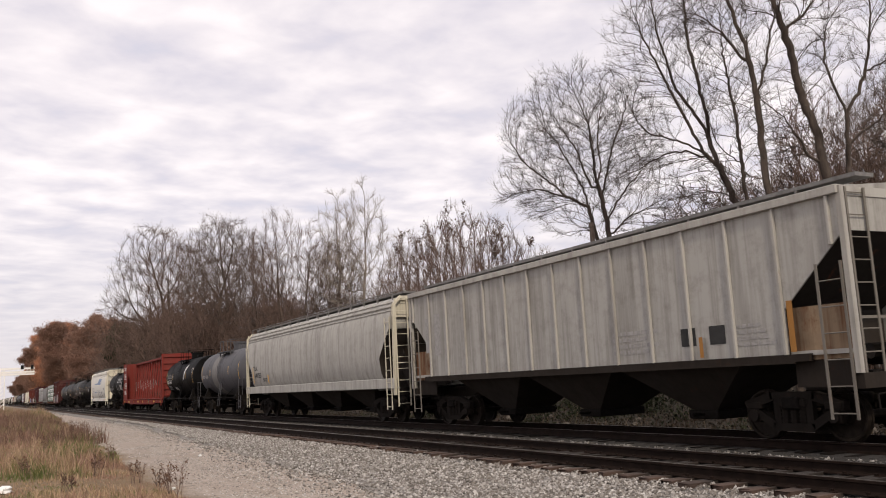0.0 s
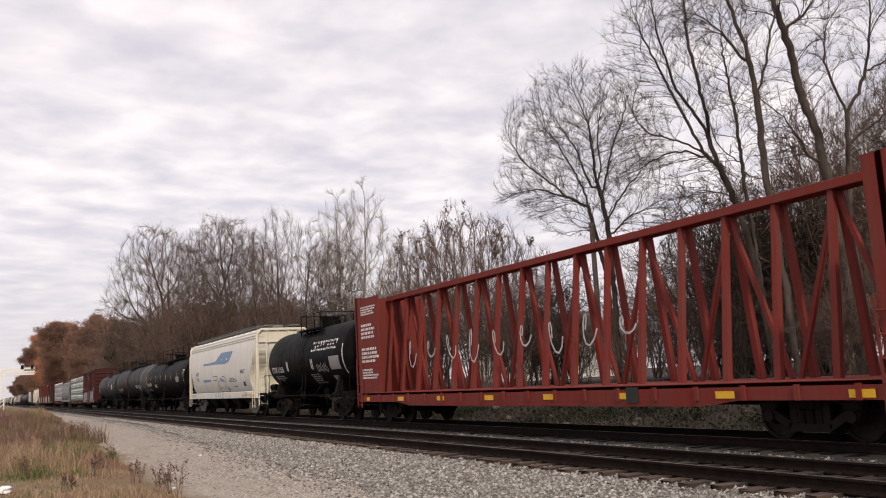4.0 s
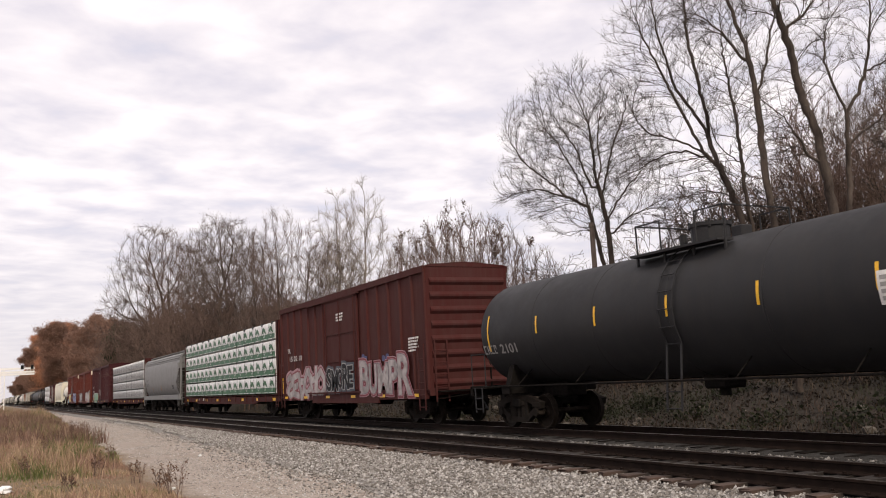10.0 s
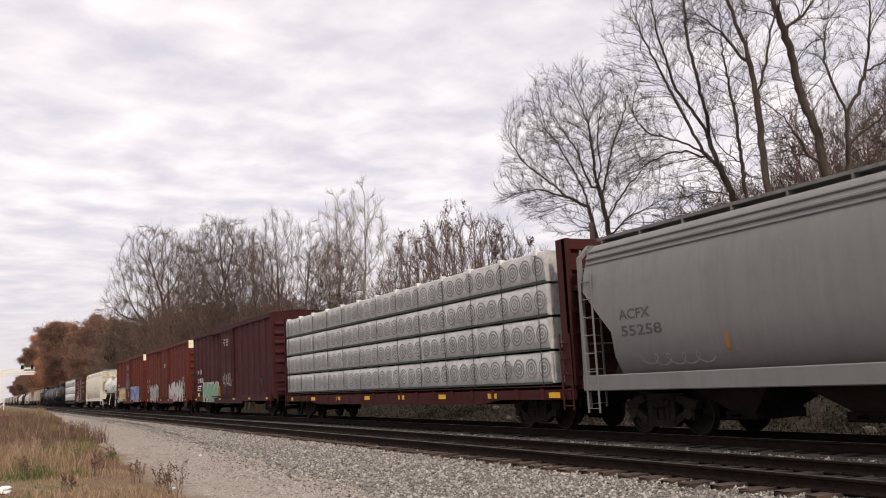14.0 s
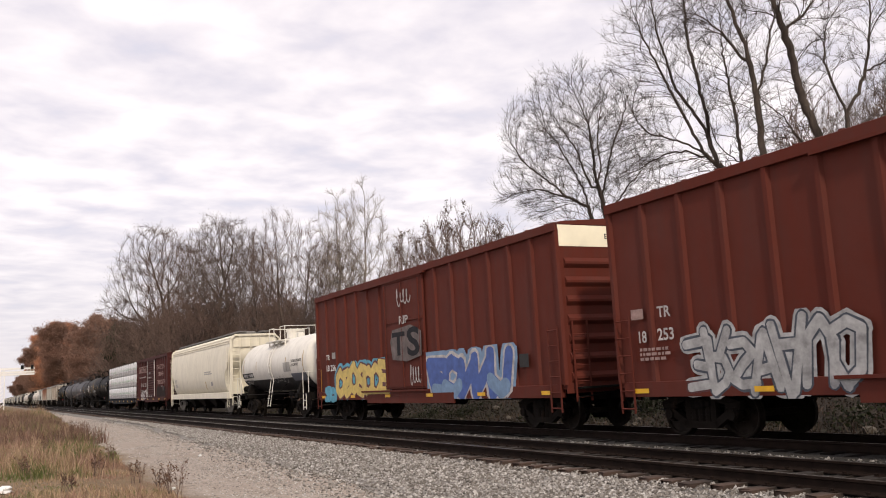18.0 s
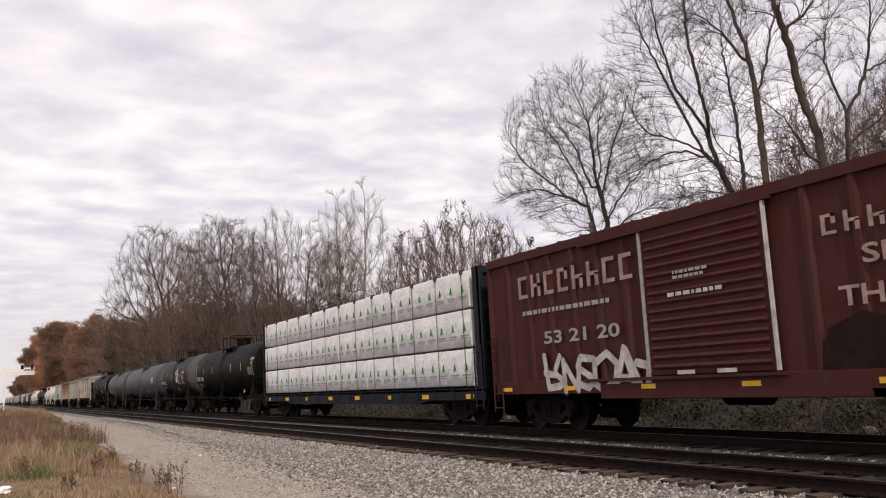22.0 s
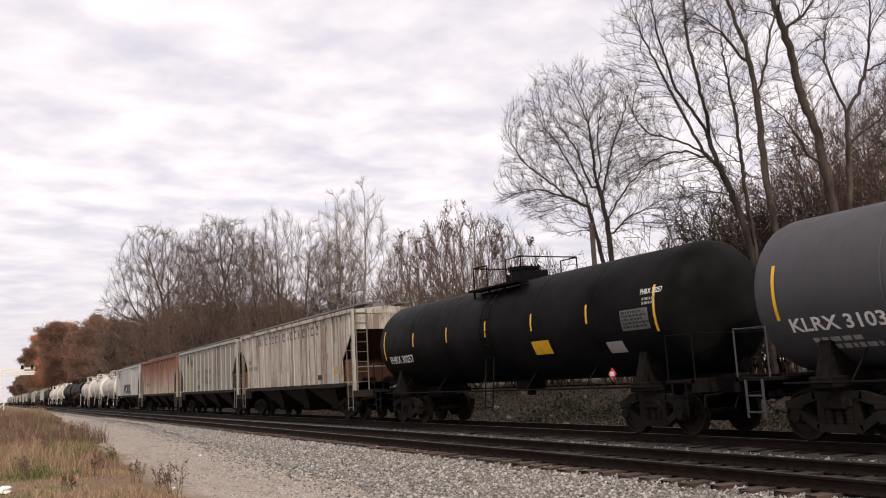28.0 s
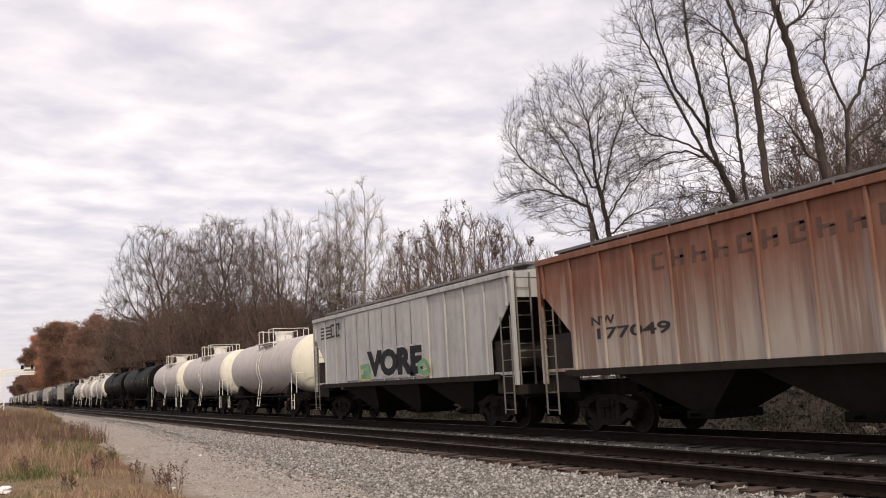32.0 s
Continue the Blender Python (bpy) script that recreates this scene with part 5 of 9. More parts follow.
def lumber(car_mid, rear, front, deck, top, tiers, style, label, cols):
    """Wrapped bundles on both sides of a centre beam."""
    stack = tagged(new("lumber_stack"), label, "lumber", group="lumber loads")
    CARS.append((stack, (rear + front) / 2))
    half = (front - rear) / 2
    w = 1.37
    h = (top - deck - 0.02) / tiers
    rng = random.Random(int(-rear))
    for t in range(tiers):
        z0 = deck + 0.02 + t * h
        x = -half
        for ci, frac in enumerate(cols):
            L = frac * 2 * half / sum(cols)
            for s in (-1, 1):
                bm = B()
                nx = max(3, int(L / 0.55))
                # a soft wrapped block: slight bulges between the straps
                rings = []
                for i in range(nx + 1):
                    xx = x + 0.01 + (L - 0.02) * i / nx
                    y0, y1 = (-w, -0.26) if s < 0 else (0.26, w)
                    j = [rng.uniform(-0.012, 0.012) for _ in range(8)]
                    c2 = 0.035
                    rings.append([(xx, y0 + c2, z0 + 0.05), (xx, y0 + j[0], z0 + 0.05 + c2), (xx, y0 + j[1] * 1.4, z0 + h * 0.5), (xx, y0 + j[2], z0 + h - 0.03 - c2), (xx, y0 + c2, z0 + h - 0.02 + j[3] * 0.5), (xx, y1 - c2, z0 + h - 0.02), (xx, y1, z0 + h - 0.05), (xx, y1, z0 + 0.07)])
                loft(bm, rings)
                bd = smooth(part("lumber_bundle", bm, WRAP_DULL if style == "pale" else WRAP, stack), 60)
                if s > 0:
                    continue
                y = -w - 0.018
                if style == "green":
                    bm = B()
                    # printed lower part of the wrap, with a zigzag of trees
                    box(bm, x + 0.01, x + L - 0.01, y, y + 0.012, z0 + 0.04, z0 + h * 0.36)
                    k = max(1, round(L / 1.22))
                    for i in range(k):
                        c = x + L * (i + 0.5) / k
                        sc = h / 0.9
                        for a, bw, bh in ((0.34, 0.16, 0.26), (0.52, 0.12, 0.22), (0.70, 0.08, 0.22)):
                            bm.faces.new([bm.verts.new(p) for p in ((c - 0.30 - bw, y, z0 + h * a), (c - 0.30 + bw, y, z0 + h * a), (c - 0.30, y, z0 + h * (a + bh)))])
                        bm.faces.new([bm.verts.new((c + dx * sc, y, z0 + h * (0.42 + dz))) for dx, dz in ((-0.42, 0), (0.42, 0), (0.18, 0.30), (-0.02, 0.38), (-0.18, 0.30))])
                    part("green_print", bm, WRAP_GREEN, bd, "green printed forest band")
                    for i in range(k):
                        c, x2 = x + L * (i + 0.5) / k, x + L * i / k
                        q = [(-0.30, 0.42), (0, 0.19), (0.30, 0.42), (0, 0.55)]
                        part("logo_frame", poly(B(), [(c + dx, y - 0.004, z0 + h * dz) for dx, dz in q], (0, 0.002, 0)), WRAP, bd, "white diamond print")
                        part("logo_field", poly(B(), [(c + dx * 0.82, y - 0.009, z0 + h * (0.40 + (dz - 0.40) * 0.8)) for dx, dz in q], (0, 0.002, 0)), WRAP_GREEN, bd)
                        part("hem_line", box(B(), x2 + 0.1, x2 + L / k - 0.15, y - 0.004, y - 0.002, z0 + 0.07, z0 + 0.10), WRAP, bd)
                    bm = B()
                    for i in range(k):
                        c = x + L * (i + 0.5) / k
                        for q in range(6):
                            box(bm, c - 0.25 + q * 0.085, c - 0.19 + q * 0.085, y - 0.014, y - 0.012, z0 + h * 0.36, z0 + h * 0.47)
                    part("logo_letters", bm, WRAP, bd)
                elif style == "pale":
                    bm = B()
                    box(bm, x + 0.01, x + L - 0.01, y, y + 0.012, z0 + 0.03, z0 + h * 0.10)
                    part("green_print", bm, WRAP_DARK, bd, "dark green printed hem")
                    bm = B()
                    k = max(1, round(L / 0.62))
                    for i in range(k):
                        c = Vector((x + L * (i + 0.5) / k, y, z0 + h * 0.52))
                        for rr, g in ((0.27, 22), (0.17, 16), (0.07, 10)):
                            vs = [[bm.verts.new(c + Vector((q * math.cos(a), 0, 0.95 * q * math.sin(a)))) for a in [2 * math.pi * e / g for e in range(g)]] for q in (rr, rr - 0.04)]
                            for e in range(g):
                                bm.faces.new((vs[0][e], vs[0][(e + 1) % g], vs[1][(e + 1) % g], vs[1][e]))
                    part("logo_ring", bm, RING_GREY, bd, "dark grey ring print")
                else:
                    bars = B()
                    k = max(1, round(L / 0.78))
                    for i in range(k):
                        bm = B()
                        c = x + L * (i + 0.5) / k
                        for a, bw, bh in ((0.40, 0.135, 0.19), (0.48, 0.09, 0.17)):
                            bm.faces.new([bm.verts.new(p) for p in ((c - bw, y, z0 + h * a), (c - 0.05, y, z0 + h * (a + 0.06)), (c, y, z0 + h * (a + 0.02)), (c + 0.05, y, z0 + h * (a + 0.06)), (c + bw, y, z0 + h * a), (c, y, z0 + h * (a + bh)))])
                        part("tree_print", bm, LOGO_GREEN, bd, "green tree print")
                        box(bars, c - 0.24, c + 0.24, y - 0.002, y, z0 + h * 0.31, z0 + h * 0.345)
                        box(bars, c - 0.20, c + 0.20, y - 0.002, y, z0 + h * 0.26, z0 + h * 0.28)
                    part("small_print", bars, GREY_MARK, bd)
            x += L
    n = int(2 * half / 1.75)
    for i in range(n + 1):
        xx = -half + 0.4 + (2 * half - 0.8) * i / n
        part("corner_protector", box(B(), xx - 0.07, xx + 0.07, -w - 0.05, -w + 0.12, top - 0.12, top + 0.03, 0.01), WRAP if style == "pale" else STRAP, stack, "white corner protector" if style == "pale" else "black corner protector")
        part("tie_down_cable", box(B(), xx - 0.012, xx + 0.012, -w - 0.03, -w - 0.022, deck, top), STRAP, stack, "dark tie-down cable")
    return stack


# ---- the train, front to rear ----
GREY_HOPPER = paint("weathered_light_grey", (0.38, 0.37, 0.345), 0.85, 0.08, 0.6)
RIB_WHITE = paint("worn_white_rib", (0.40, 0.385, 0.355), 0.5, 0.15, 0.6)
PALE_HOPPER = paint("pale_grey_white", (0.41, 0.40, 0.37), 0.7, 0.08, 0.55)
WHITE_HOPPER = paint("chalk_white", (0.70, 0.68, 0.625), 0.15, 0.03, 0.5)
CREAM = paint("cream_white", (0.78, 0.73, 0.60), 0.22, 0.06, 0.5)
# grimy end paint, made brighter and warmer to hold the sunlight on it
CREAM_SUNLIT = paint("sunlit_grimy_cream", (0.58, 0.54, 0.43), 0.5, 0.15, 0.6)
MID_GREY = paint("mid_grey", (0.19, 0.19, 0.188), 0.35, 0.04, 0.5)
RUST_WHITE = paint("rust_streaked_white", (0.49, 0.46, 0.41), 0.62, 0.42, 0.7, dirt_col=(0.14, 0.11, 0.085), rust_col=(0.12, 0.05, 0.024), runs=0.65)
# rust, with the base darkened to carry the shade on the sloped ends
RUST_END = paint("shaded_rusted_end_sheet", (0.045, 0.024, 0.015), 0.6, 0.6, 0.85, dirt_col=(0.015, 0.011, 0.009), rust_col=(0.09, 0.03, 0.014), runs=0.6, spec=0.1)
NS_WHITE = paint("dull_white", (0.46, 0.455, 0.44), 0.5, 0.06, 0.6)
BELLY = paint("belly_black", (0.012, 0.012, 0.014), 0.3, 0.0, 0.5, spec=0.2)
SMEAR = paint("grey_smear", (0.12, 0.13, 0.16), 0.5, 0.0, 0.6)
GOLD = plain("gold_paint", (0.42, 0.27, 0.06), 0.5, 0, 0.15, 5)
GREY_GREEN = plain("pale_green_sticker", (0.36, 0.42, 0.26), 0.5, 0, 0.15, 5)
NW_GREY = paint("streaked_grey", (0.30, 0.285, 0.26), 0.75, 0.15, 0.65, runs=0.6, rust_col=(0.10, 0.055, 0.035))
RUST_RED = paint("faded_oxide_red", (0.205, 0.080, 0.048), 0.35, 0.2, 0.75, dirt_col=(0.30, 0.22, 0.17), runs=0.5, rust_col=(0.13, 0.045, 0.025), low=(0.38, 0.32, 0.27))
BLACK = paint("tank_black", (0.0028, 0.0026, 0.0028), 0.15, 0.02, 0.42, dirt_col=(0.008, 0.007, 0.006), spec=0.025)
DARK_GREY = paint("tank_dark_grey", (0.020, 0.020, 0.022), 0.35, 0.03, 0.5, dirt_col=(0.04, 0.035, 0.032), spec=0.16)
BROWN_BLACK = paint("tank_brown_black", (0.010, 0.0082, 0.0078), 0.3, 0.04, 0.45, dirt_col=(0.014, 0.011, 0.010), spec=0.10)
BLUE_GREY = paint("tank_blue_grey", (0.055, 0.056, 0.066), 0.4, 0.05, 0.55)
PALE_BAND = paint("tank_pale_band", (0.165, 0.16, 0.155), 0.5, 0.04, 0.55, spec=0.25)
HEAD_GREY = paint("tank_head_grey", (0.072, 0.067, 0.064), 0.6, 0.05, 0.6, spec=0.2)
WHITE_TANK = paint("tank_white", (0.76, 0.735, 0.67), 0.22, 0.05, 0.4)
PINK_WHITE = paint("tank_faded_white", (0.52, 0.47, 0.44), 0.35, 0.08, 0.5)
RED_CB = paint("centerbeam_red", (0.185, 0.024, 0.018), 0.35, 0.1, 0.65, spec=0.15)
MAROON = paint("boxcar_maroon", (0.050, 0.010, 0.012), 0.3, 0.06, 0.6, dirt_col=(0.05, 0.03, 0.028), spec=0.12)
BOX_RED = paint("boxcar_red_brown", (0.105, 0.020, 0.012), 0.3, 0.06, 0.6, dirt_col=(0.06, 0.035, 0.03), spec=0.12)
OXIDE = paint("boxcar_oxide", (0.058, 0.0125, 0.011), 0.6, 0.1, 0.65, dirt_col=(0.07, 0.038, 0.034), spec=0.12)
CB_MAROON = paint("centerbeam_maroon", (0.055, 0.011, 0.010), 0.35, 0.08, 0.65, dirt_col=(0.04, 0.03, 0.025), spec=0.12)
CB_BLUE = paint("centerbeam_navy", (0.008, 0.010, 0.018), 0.3, 0.06, 0.6, dirt_col=(0.03, 0.026, 0.022), spec=0.12)
SPRAY_WHITE = plain("spray_white", (0.43, 0.405, 0.395), 0.55, 0, 0.4, 4)
SPRAY_BLACK = plain("spray_black", (0.015, 0.015, 0.018), 0.5, 0, 0.3, 5)
SPRAY_YELLOW = plain("spray_yellow", (0.60, 0.44, 0.12), 0.5, 0, 0.25, 4)
SPRAY_BLUE = plain("spray_blue", (0.07, 0.30, 0.42), 0.5, 0, 0.35, 4)
SPRAY_DEEP = plain("spray_deep_blue", (0.05, 0.10, 0.32), 0.5, 0, 0.3, 4)
SPRAY_MAROON = plain("spray_maroon", (0.10, 0.02, 0.025), 0.5, 0, 0.3, 4)
SPRAY_SKY = plain("spray_sky_blue", (0.16, 0.26, 0.40), 0.5, 0, 0.25, 4)
SPRAY_GREY = plain("spray_grey", (0.34, 0.34, 0.34), 0.5, 0, 0.4, 5)
SPRAY_SLATE = plain("spray_slate", (0.06, 0.07, 0.09), 0.5, 0, 0.3, 5)
SPRAY_PINK = plain("spray_pink", (0.34, 0.19, 0.21), 0.5, 0, 0.25, 4)
SPRAY_SMOKE = plain("spray_smoke_grey", (0.115, 0.09, 0.085), 0.6, 0, 0.5, 3)
SPRAY_CRIMSON = plain("spray_crimson", (0.17, 0.018, 0.03), 0.5, 0, 0.3, 4)
SPRAY_CHALK = plain("spray_chalk_grey", (0.31, 0.28, 0.275), 0.55, 0, 0.45, 3)
SPRAY_NAVY = plain("spray_navy", (0.04, 0.05, 0.14), 0.5, 0, 0.4, 4)
SPRAY_GREEN = plain("spray_green", (0.12, 0.28, 0.17), 0.5, 0, 0.3, 4)
FADED_NAME = plain("faded_pink_lettering", (0.30, 0.20, 0.18), 0.7, 0, 0.4, 6)
STEEL_GREY = paint("tank_steel_grey", (0.050, 0.050, 0.058), 0.4, 0.03, 0.5, dirt_col=(0.04, 0.035, 0.032), spec=0.3)
HEAD_GLOSS = paint("tank_head_gloss", (0.05, 0.05, 0.052), 0.3, 0.0, 0.3, dirt_col=(0.03, 0.028, 0.025), spec=0.5)
STRIPE_BLUE = paint("stripe_blue", (0.17, 0.26, 0.42), 0.15, 0.02, 0.5)


def build_train():
    # weathered grey ribbed hopper
    car, h, sf, w = ribbed_hopper(-26.7, -9.65, GREY_HOPPER, "weathered light grey ribbed covered hopper", rib_m=RIB_WHITE, shelf_m=RUST_PANEL)
    for x in (4.4, 5.2):
        patch(car, x, x + 0.42, 1.84, 2.2, sf, BLACK_MARK, "stencil_panel", "black stencil panel")
    patch(car, 7.14, 7.27, 1.6, 2.5, sf, RUST_ORANGE, "reflector_strip", "faded orange reflective strip", 0.015)
    patch(car, 4.98, 5.08, 1.6, 2.0, sf, RUST_ORANGE, "reflector_strip", "faded orange reflective strip", 0.085)
    for x, z0, z1 in ((-7.4, 2.3, 3.4), (-6.75, 2.2, 3.5)):
        patch(car, x, x + 0.4, z0, z1, sf, GREY_MARK, "painted_patch", "darker overpainted patch")
    small_print(car, 2.2, 3.6, 1.75, 2.3, 4, sf, GREY_MARK, 2)
    small_print(car, 5.9, 6.8, 1.75, 2.2, 4, sf, GREY_MARK, 3)
    # round-sided pale hopper
    # end panels, posts and ladders get the coat with sunlight painted in
    car, h, sf, w = curved_hopper(-47.95, -28.1, PALE_HOPPER, "pale grey round-sided covered hopper with grimy streaks", 4.45, end_m=CREAM_SUNLIT, low=1.22)
    mark(car, "TILX", -8.25, -7.5, 2.40, 2.62, sf, BLACK_MARK)
    mark(car, "649755", -8.15, -6.95, 2.02, 2.26, sf, BLACK_MARK)
    patch(car, -8.45, -8.34, 1.72, 2.58, sf, YELLOW, "reflector_strip", "yellow reflective strip")
    patch(car, -5.75, -5.6, 1.7, 2.14, sf, YELLOW, "reflector_strip", "yellow reflective strip")
    small_print(car, -8.1, -7.0, 1.62, 1.95, 3, sf, GREY_MARK, 5)
    small_print(car, -6.6, -5.9, 1.8, 2.0, 2, sf, BLACK_MARK, 6)
    # grey tank with a paler band
    car, h, sf, zc = tank_car(-60.85, -49.3, BLUE_GREY, "grey tank car with a paler band and dirt streaks", 1.4, 3.98, belt=(-1.9, -0.4, PALE_BAND))
    mark(car, "ADMX 16654", -4.9, -3.0, 2.3, 2.52, sf, GREY_MARK)
    # black tank with a white patch
    car, h, sf, zc = tank_car(-73.8, -62.15, BLACK, "black tank car with a white diamond patch", 1.4, 4.0)
    mark(car, "ADMX 16653", -4.85, -2.96, 2.2, 2.48, sf, WHITE_MARK)
    head_mark(car, "ADMX 16653", h, sf)
    cutout(car, [(1.55, 2.3), (2.0, 3.25), (2.62, 3.45), (2.2, 2.75)], sf, WHITE_MARK, "diamond_patch", "white diamond patch")
    tag_lines(car, -4.4, -2.2, 2.55, 2.95, sf, GREY_MARK, 7, 3, 0.04)
    tag_lines(car, -2.2, -1.45, 1.62, 2.0, sf, WHITE_MARK, 3, 4, 0.05)
    small_print(car, -4.6, -3.4, 1.75, 2.05, 3, sf, GREY_MARK, 7)
    # empty red flatcar
    car, h, sf, dk = centerbeam(-98.15, -75.15, RED_CB, "empty red centre-beam flatcar with end bulkheads", 4.72, 1.10, True)
    bm = box(B(), -h + 0.05, -h + 2.1, -1.36, -1.32, dk, 4.65)
    side = part("end_panel", bm, RED_CB, car, "red lettered side panel")
    for k, (z0, z1) in enumerate(((4.0, 4.35), (3.1, 3.7), (2.2, 2.8), (1.6, 2.0))):
        small_print(car, -h + 0.4, -h + 1.9, z0, z1, 4, flat_side(-1.362), WHITE_MARK, k)
    for k in range(9):
        tag_lines(car, -h + 3.0 + k * 1.5, -h + 3.5 + k * 1.5, 1.9 + 0.1 * (k % 3), 2.9 + 0.1 * (k % 2), flat_side(-0.6), SPRAY_WHITE, 1, 20 + k, 0.06)
    part("stencil_panel", box(B(), 4.6, 5.0, -1.43, -1.41, 0.72, 1.06), BLACK_MARK, car)
    # glossy black tank
    car, h, sf, zc = tank_car(-110.8, -99.0, BLACK, "glossy black tank car with white lettering", 1.43, 4.15, stripes=None)
    for x, z0, z1 in ((-5.3, 1.9, 3.1), (-2.34, 2.2, 2.65), (-2.2, 2.2, 2.65), (1.2, 2.18, 2.64), (1.38, 2.18, 2.64), (5.2, 1.9, 3.1)):
        patch(car, x - 0.05, x + 0.05, z0, z1, sf, WHITE_MARK, "reflector_strip", "white reflective strip")
    mark(car, "STSX 61356", -4.85, -2.95, 2.18, 2.45, sf, WHITE_MARK)
    blocks(car, 1.28, 4.5, 2.95, 3.35, 10, sf, WHITE_MARK, 4, "painted_name", 0.3, 0.25)
    tag_lines(car, 1.88, 3.18, 2.0, 2.45, sf, GREY_MARK, 7, 9, 0.04)
    patch(car, 3.55, 4.75, 2.1, 2.65, sf, GREY_MARK, "data_panel", "grey printed data panel")
    small_print(car, 0.7, 1.9, 1.55, 2.0, 5, sf, GREY_MARK, 11)
    small_print(car, -4.6, -3.0, 1.75, 2.05, 3, sf, GREY_MARK, 12)
    patch(car, 3.3, 3.9, 1.5, 1.85, sf, GREY_MARK, "stencil_panel")
    # white hopper with blue swooshes
    # cream ends on a white body: the warm sunlight there is put into the paint
    car, h, sf, w = curved_hopper(-129.5, -112.2, WHITE_HOPPER, "white round-sided covered hopper with blue swooshes", 4.65, end_m=CREAM, clean=True)
    mark(car, "ACFX", -6.3, -5.3, 2.5, 2.74, sf, BLACK_MARK)
    mark(car, "51176", -6.25, -5.35, 2.15, 2.38, sf, BLACK_MARK)
    cutout(car, [(-3.98, 3.10), (-0.56, 3.08), (2.00, 3.02), (2.82, 3.11), (3.36, 3.41), (3.69, 3.69), (2.23, 3.73), (0.79, 3.72), (0.23, 3.47), (-0.54, 3.27), (-2.12, 3.22), (-3.96, 3.23)], sf, STRIPE_BLUE, "blue_swoosh", "faded blue painted swoosh")
    cutout(car, [(-4.02, 2.04), (-1.9, 2.06), (-1.9, 2.18), (-4.00, 2.20)], sf, STRIPE_BLUE, "blue_swoosh", "faded blue painted swoosh")
    cutout(car, [(0.3, 2.2), (0.9, 2.23), (1.47, 2.08), (2.25, 1.71), (2.73, 1.45), (1.95, 1.50), (1.71, 1.80), (1.18, 2.05)], sf, STRIPE_BLUE, "blue_swoosh", "faded blue painted swoosh")
    for word, x0, z0, hh, wd in (("T", -1.15, 1.46, 0.86, 0.85), ("A", -0.25, 1.46, 0.5, 0.55), ("U", 0.42, 1.46, 0.55, 0.55), ("R", 1.1, 1.46, 0.8, 0.85)):
        vs, fs = text_mesh(word, hh)
        q = wd / (max(v.x for v in vs) - min(v.x for v in vs))
        for nm, mt, ft, pr in (("graffiti_outline", SPRAY_BLACK, 0.085, 0.006), ("graffiti_fill", WHITE_HOPPER, 0.05, 0.010)):
            lettering(nm, word, hh, x0, z0, sf, mt, car, "black sprayed bubble letter", fat=ft, squeeze=q, proud=pr)
    for x in (-0.72, -0.3, 0.2, 0.62, 1.15, 1.55, 2.1):
        patch(car, x, x + 0.05, 1.04, 1.34, flat_side(-1.575), SPRAY_BLACK, "graffiti_stroke", "black sprayed stroke")
    small_print(car, 2.79, 4.5, 1.93, 2.17, 3, sf, BLACK_MARK, 14)
    small_print(car, 5.44, 6.34, 2.35, 2.58, 3, sf, BLACK_MARK, 15)
    small_print(car, 3.74, 4.66, 1.62, 1.72, 1, sf, BLACK_MARK, 16)
    patch(car, 5.95, 6.4, 1.66, 1.9, sf, BLACK_MARK, "stencil_panel", "black stencil panel")
    for x, x2 in ((-8.4, -8.0), (-4.2, -3.9), (2.9, 3.3), (5.8, 6.2), (7.2, 8.3)):
        patch(car, x, x2, 1.08, 1.2, flat_side(-1.575), YELLOW, "reflector_strip", "yellow reflective strip")
    sill = flat_side(-1.573)
    small_print(car, -7.6, -6.0, 1.1, 1.3, 2, sill, GREY_MARK, 17)
    small_print(car, 6.4, 7.0, 1.1, 1.32, 3, sill, GREY_MARK, 18)
    # three long dark tanks
    car, h, sf, zc = tank_car(-150.05, -131.35, BLACK, "long glossy black tank car", 1.45, 4.13, top_rail="long")
    mark(car, "TILX 303008", -8.1, -5.94, 2.18, 2.44, sf, WHITE_MARK)
    head_mark(car, "TILX 303008", h, sf)
    patch(car, -4.27, -3.4, 2.03, 2.28, sf, GREY_GREEN, "sticker", "pale green sticker")
    small_print(car, -7.8, -6.4, 1.75, 2.02, 2, sf, GREY_MARK, 21)
    patch(car, 5.4, 6.6, 2.3, 2.7, sf, GREY_MARK, "data_panel", "grey printed data panel")
    car, h, sf, zc = tank_car(-170.0, -151.4, BROWN_BLACK, "long brownish black tank car with top walkway", 1.5, 4.3, top_rail="long", stripes=GOLD, head_m=HEAD_GLOSS)
    blocks(car, -8.2, -7.5, 2.0, 2.2, 4, sf, WHITE_MARK, 61, "reporting_mark")
    mark(car, "66160", -7.4, -6.5, 2.0, 2.2, sf, WHITE_MARK)
    patch(car, -5.68, -4.8, 2.0, 2.25, sf, YELLOW, "sticker", "yellow sticker")
    small_print(car, -7.6, -6.0, 1.7, 1.95, 2, sf, GREY_MARK, 22)
    small_print(car, 5.0, 6.2, 2.1, 2.45, 4, sf, WHITE_MARK, 23)
    patch(car, 6.6, 7.9, 1.9, 2.4, sf, GREY_MARK, "data_panel", "grey printed data panel")
    car, h, sf, zc = tank_car(-188.3, -171.4, DARK_GREY, "plain dark grey tank car", 1.45, 4.1, side_rail=True)
    blocks(car, -7.83, -7.1, 2.08, 2.32, 4, sf, GREY_MARK, 62, "reporting_mark")
    mark(car, "2101", -6.95, -6.11, 2.08, 2.32, sf, GREY_MARK)
    patch(car, 4.97, 5.84, 2.25, 2.8, sf, WHITE_MARK, "data_panel", "white printed sticker")
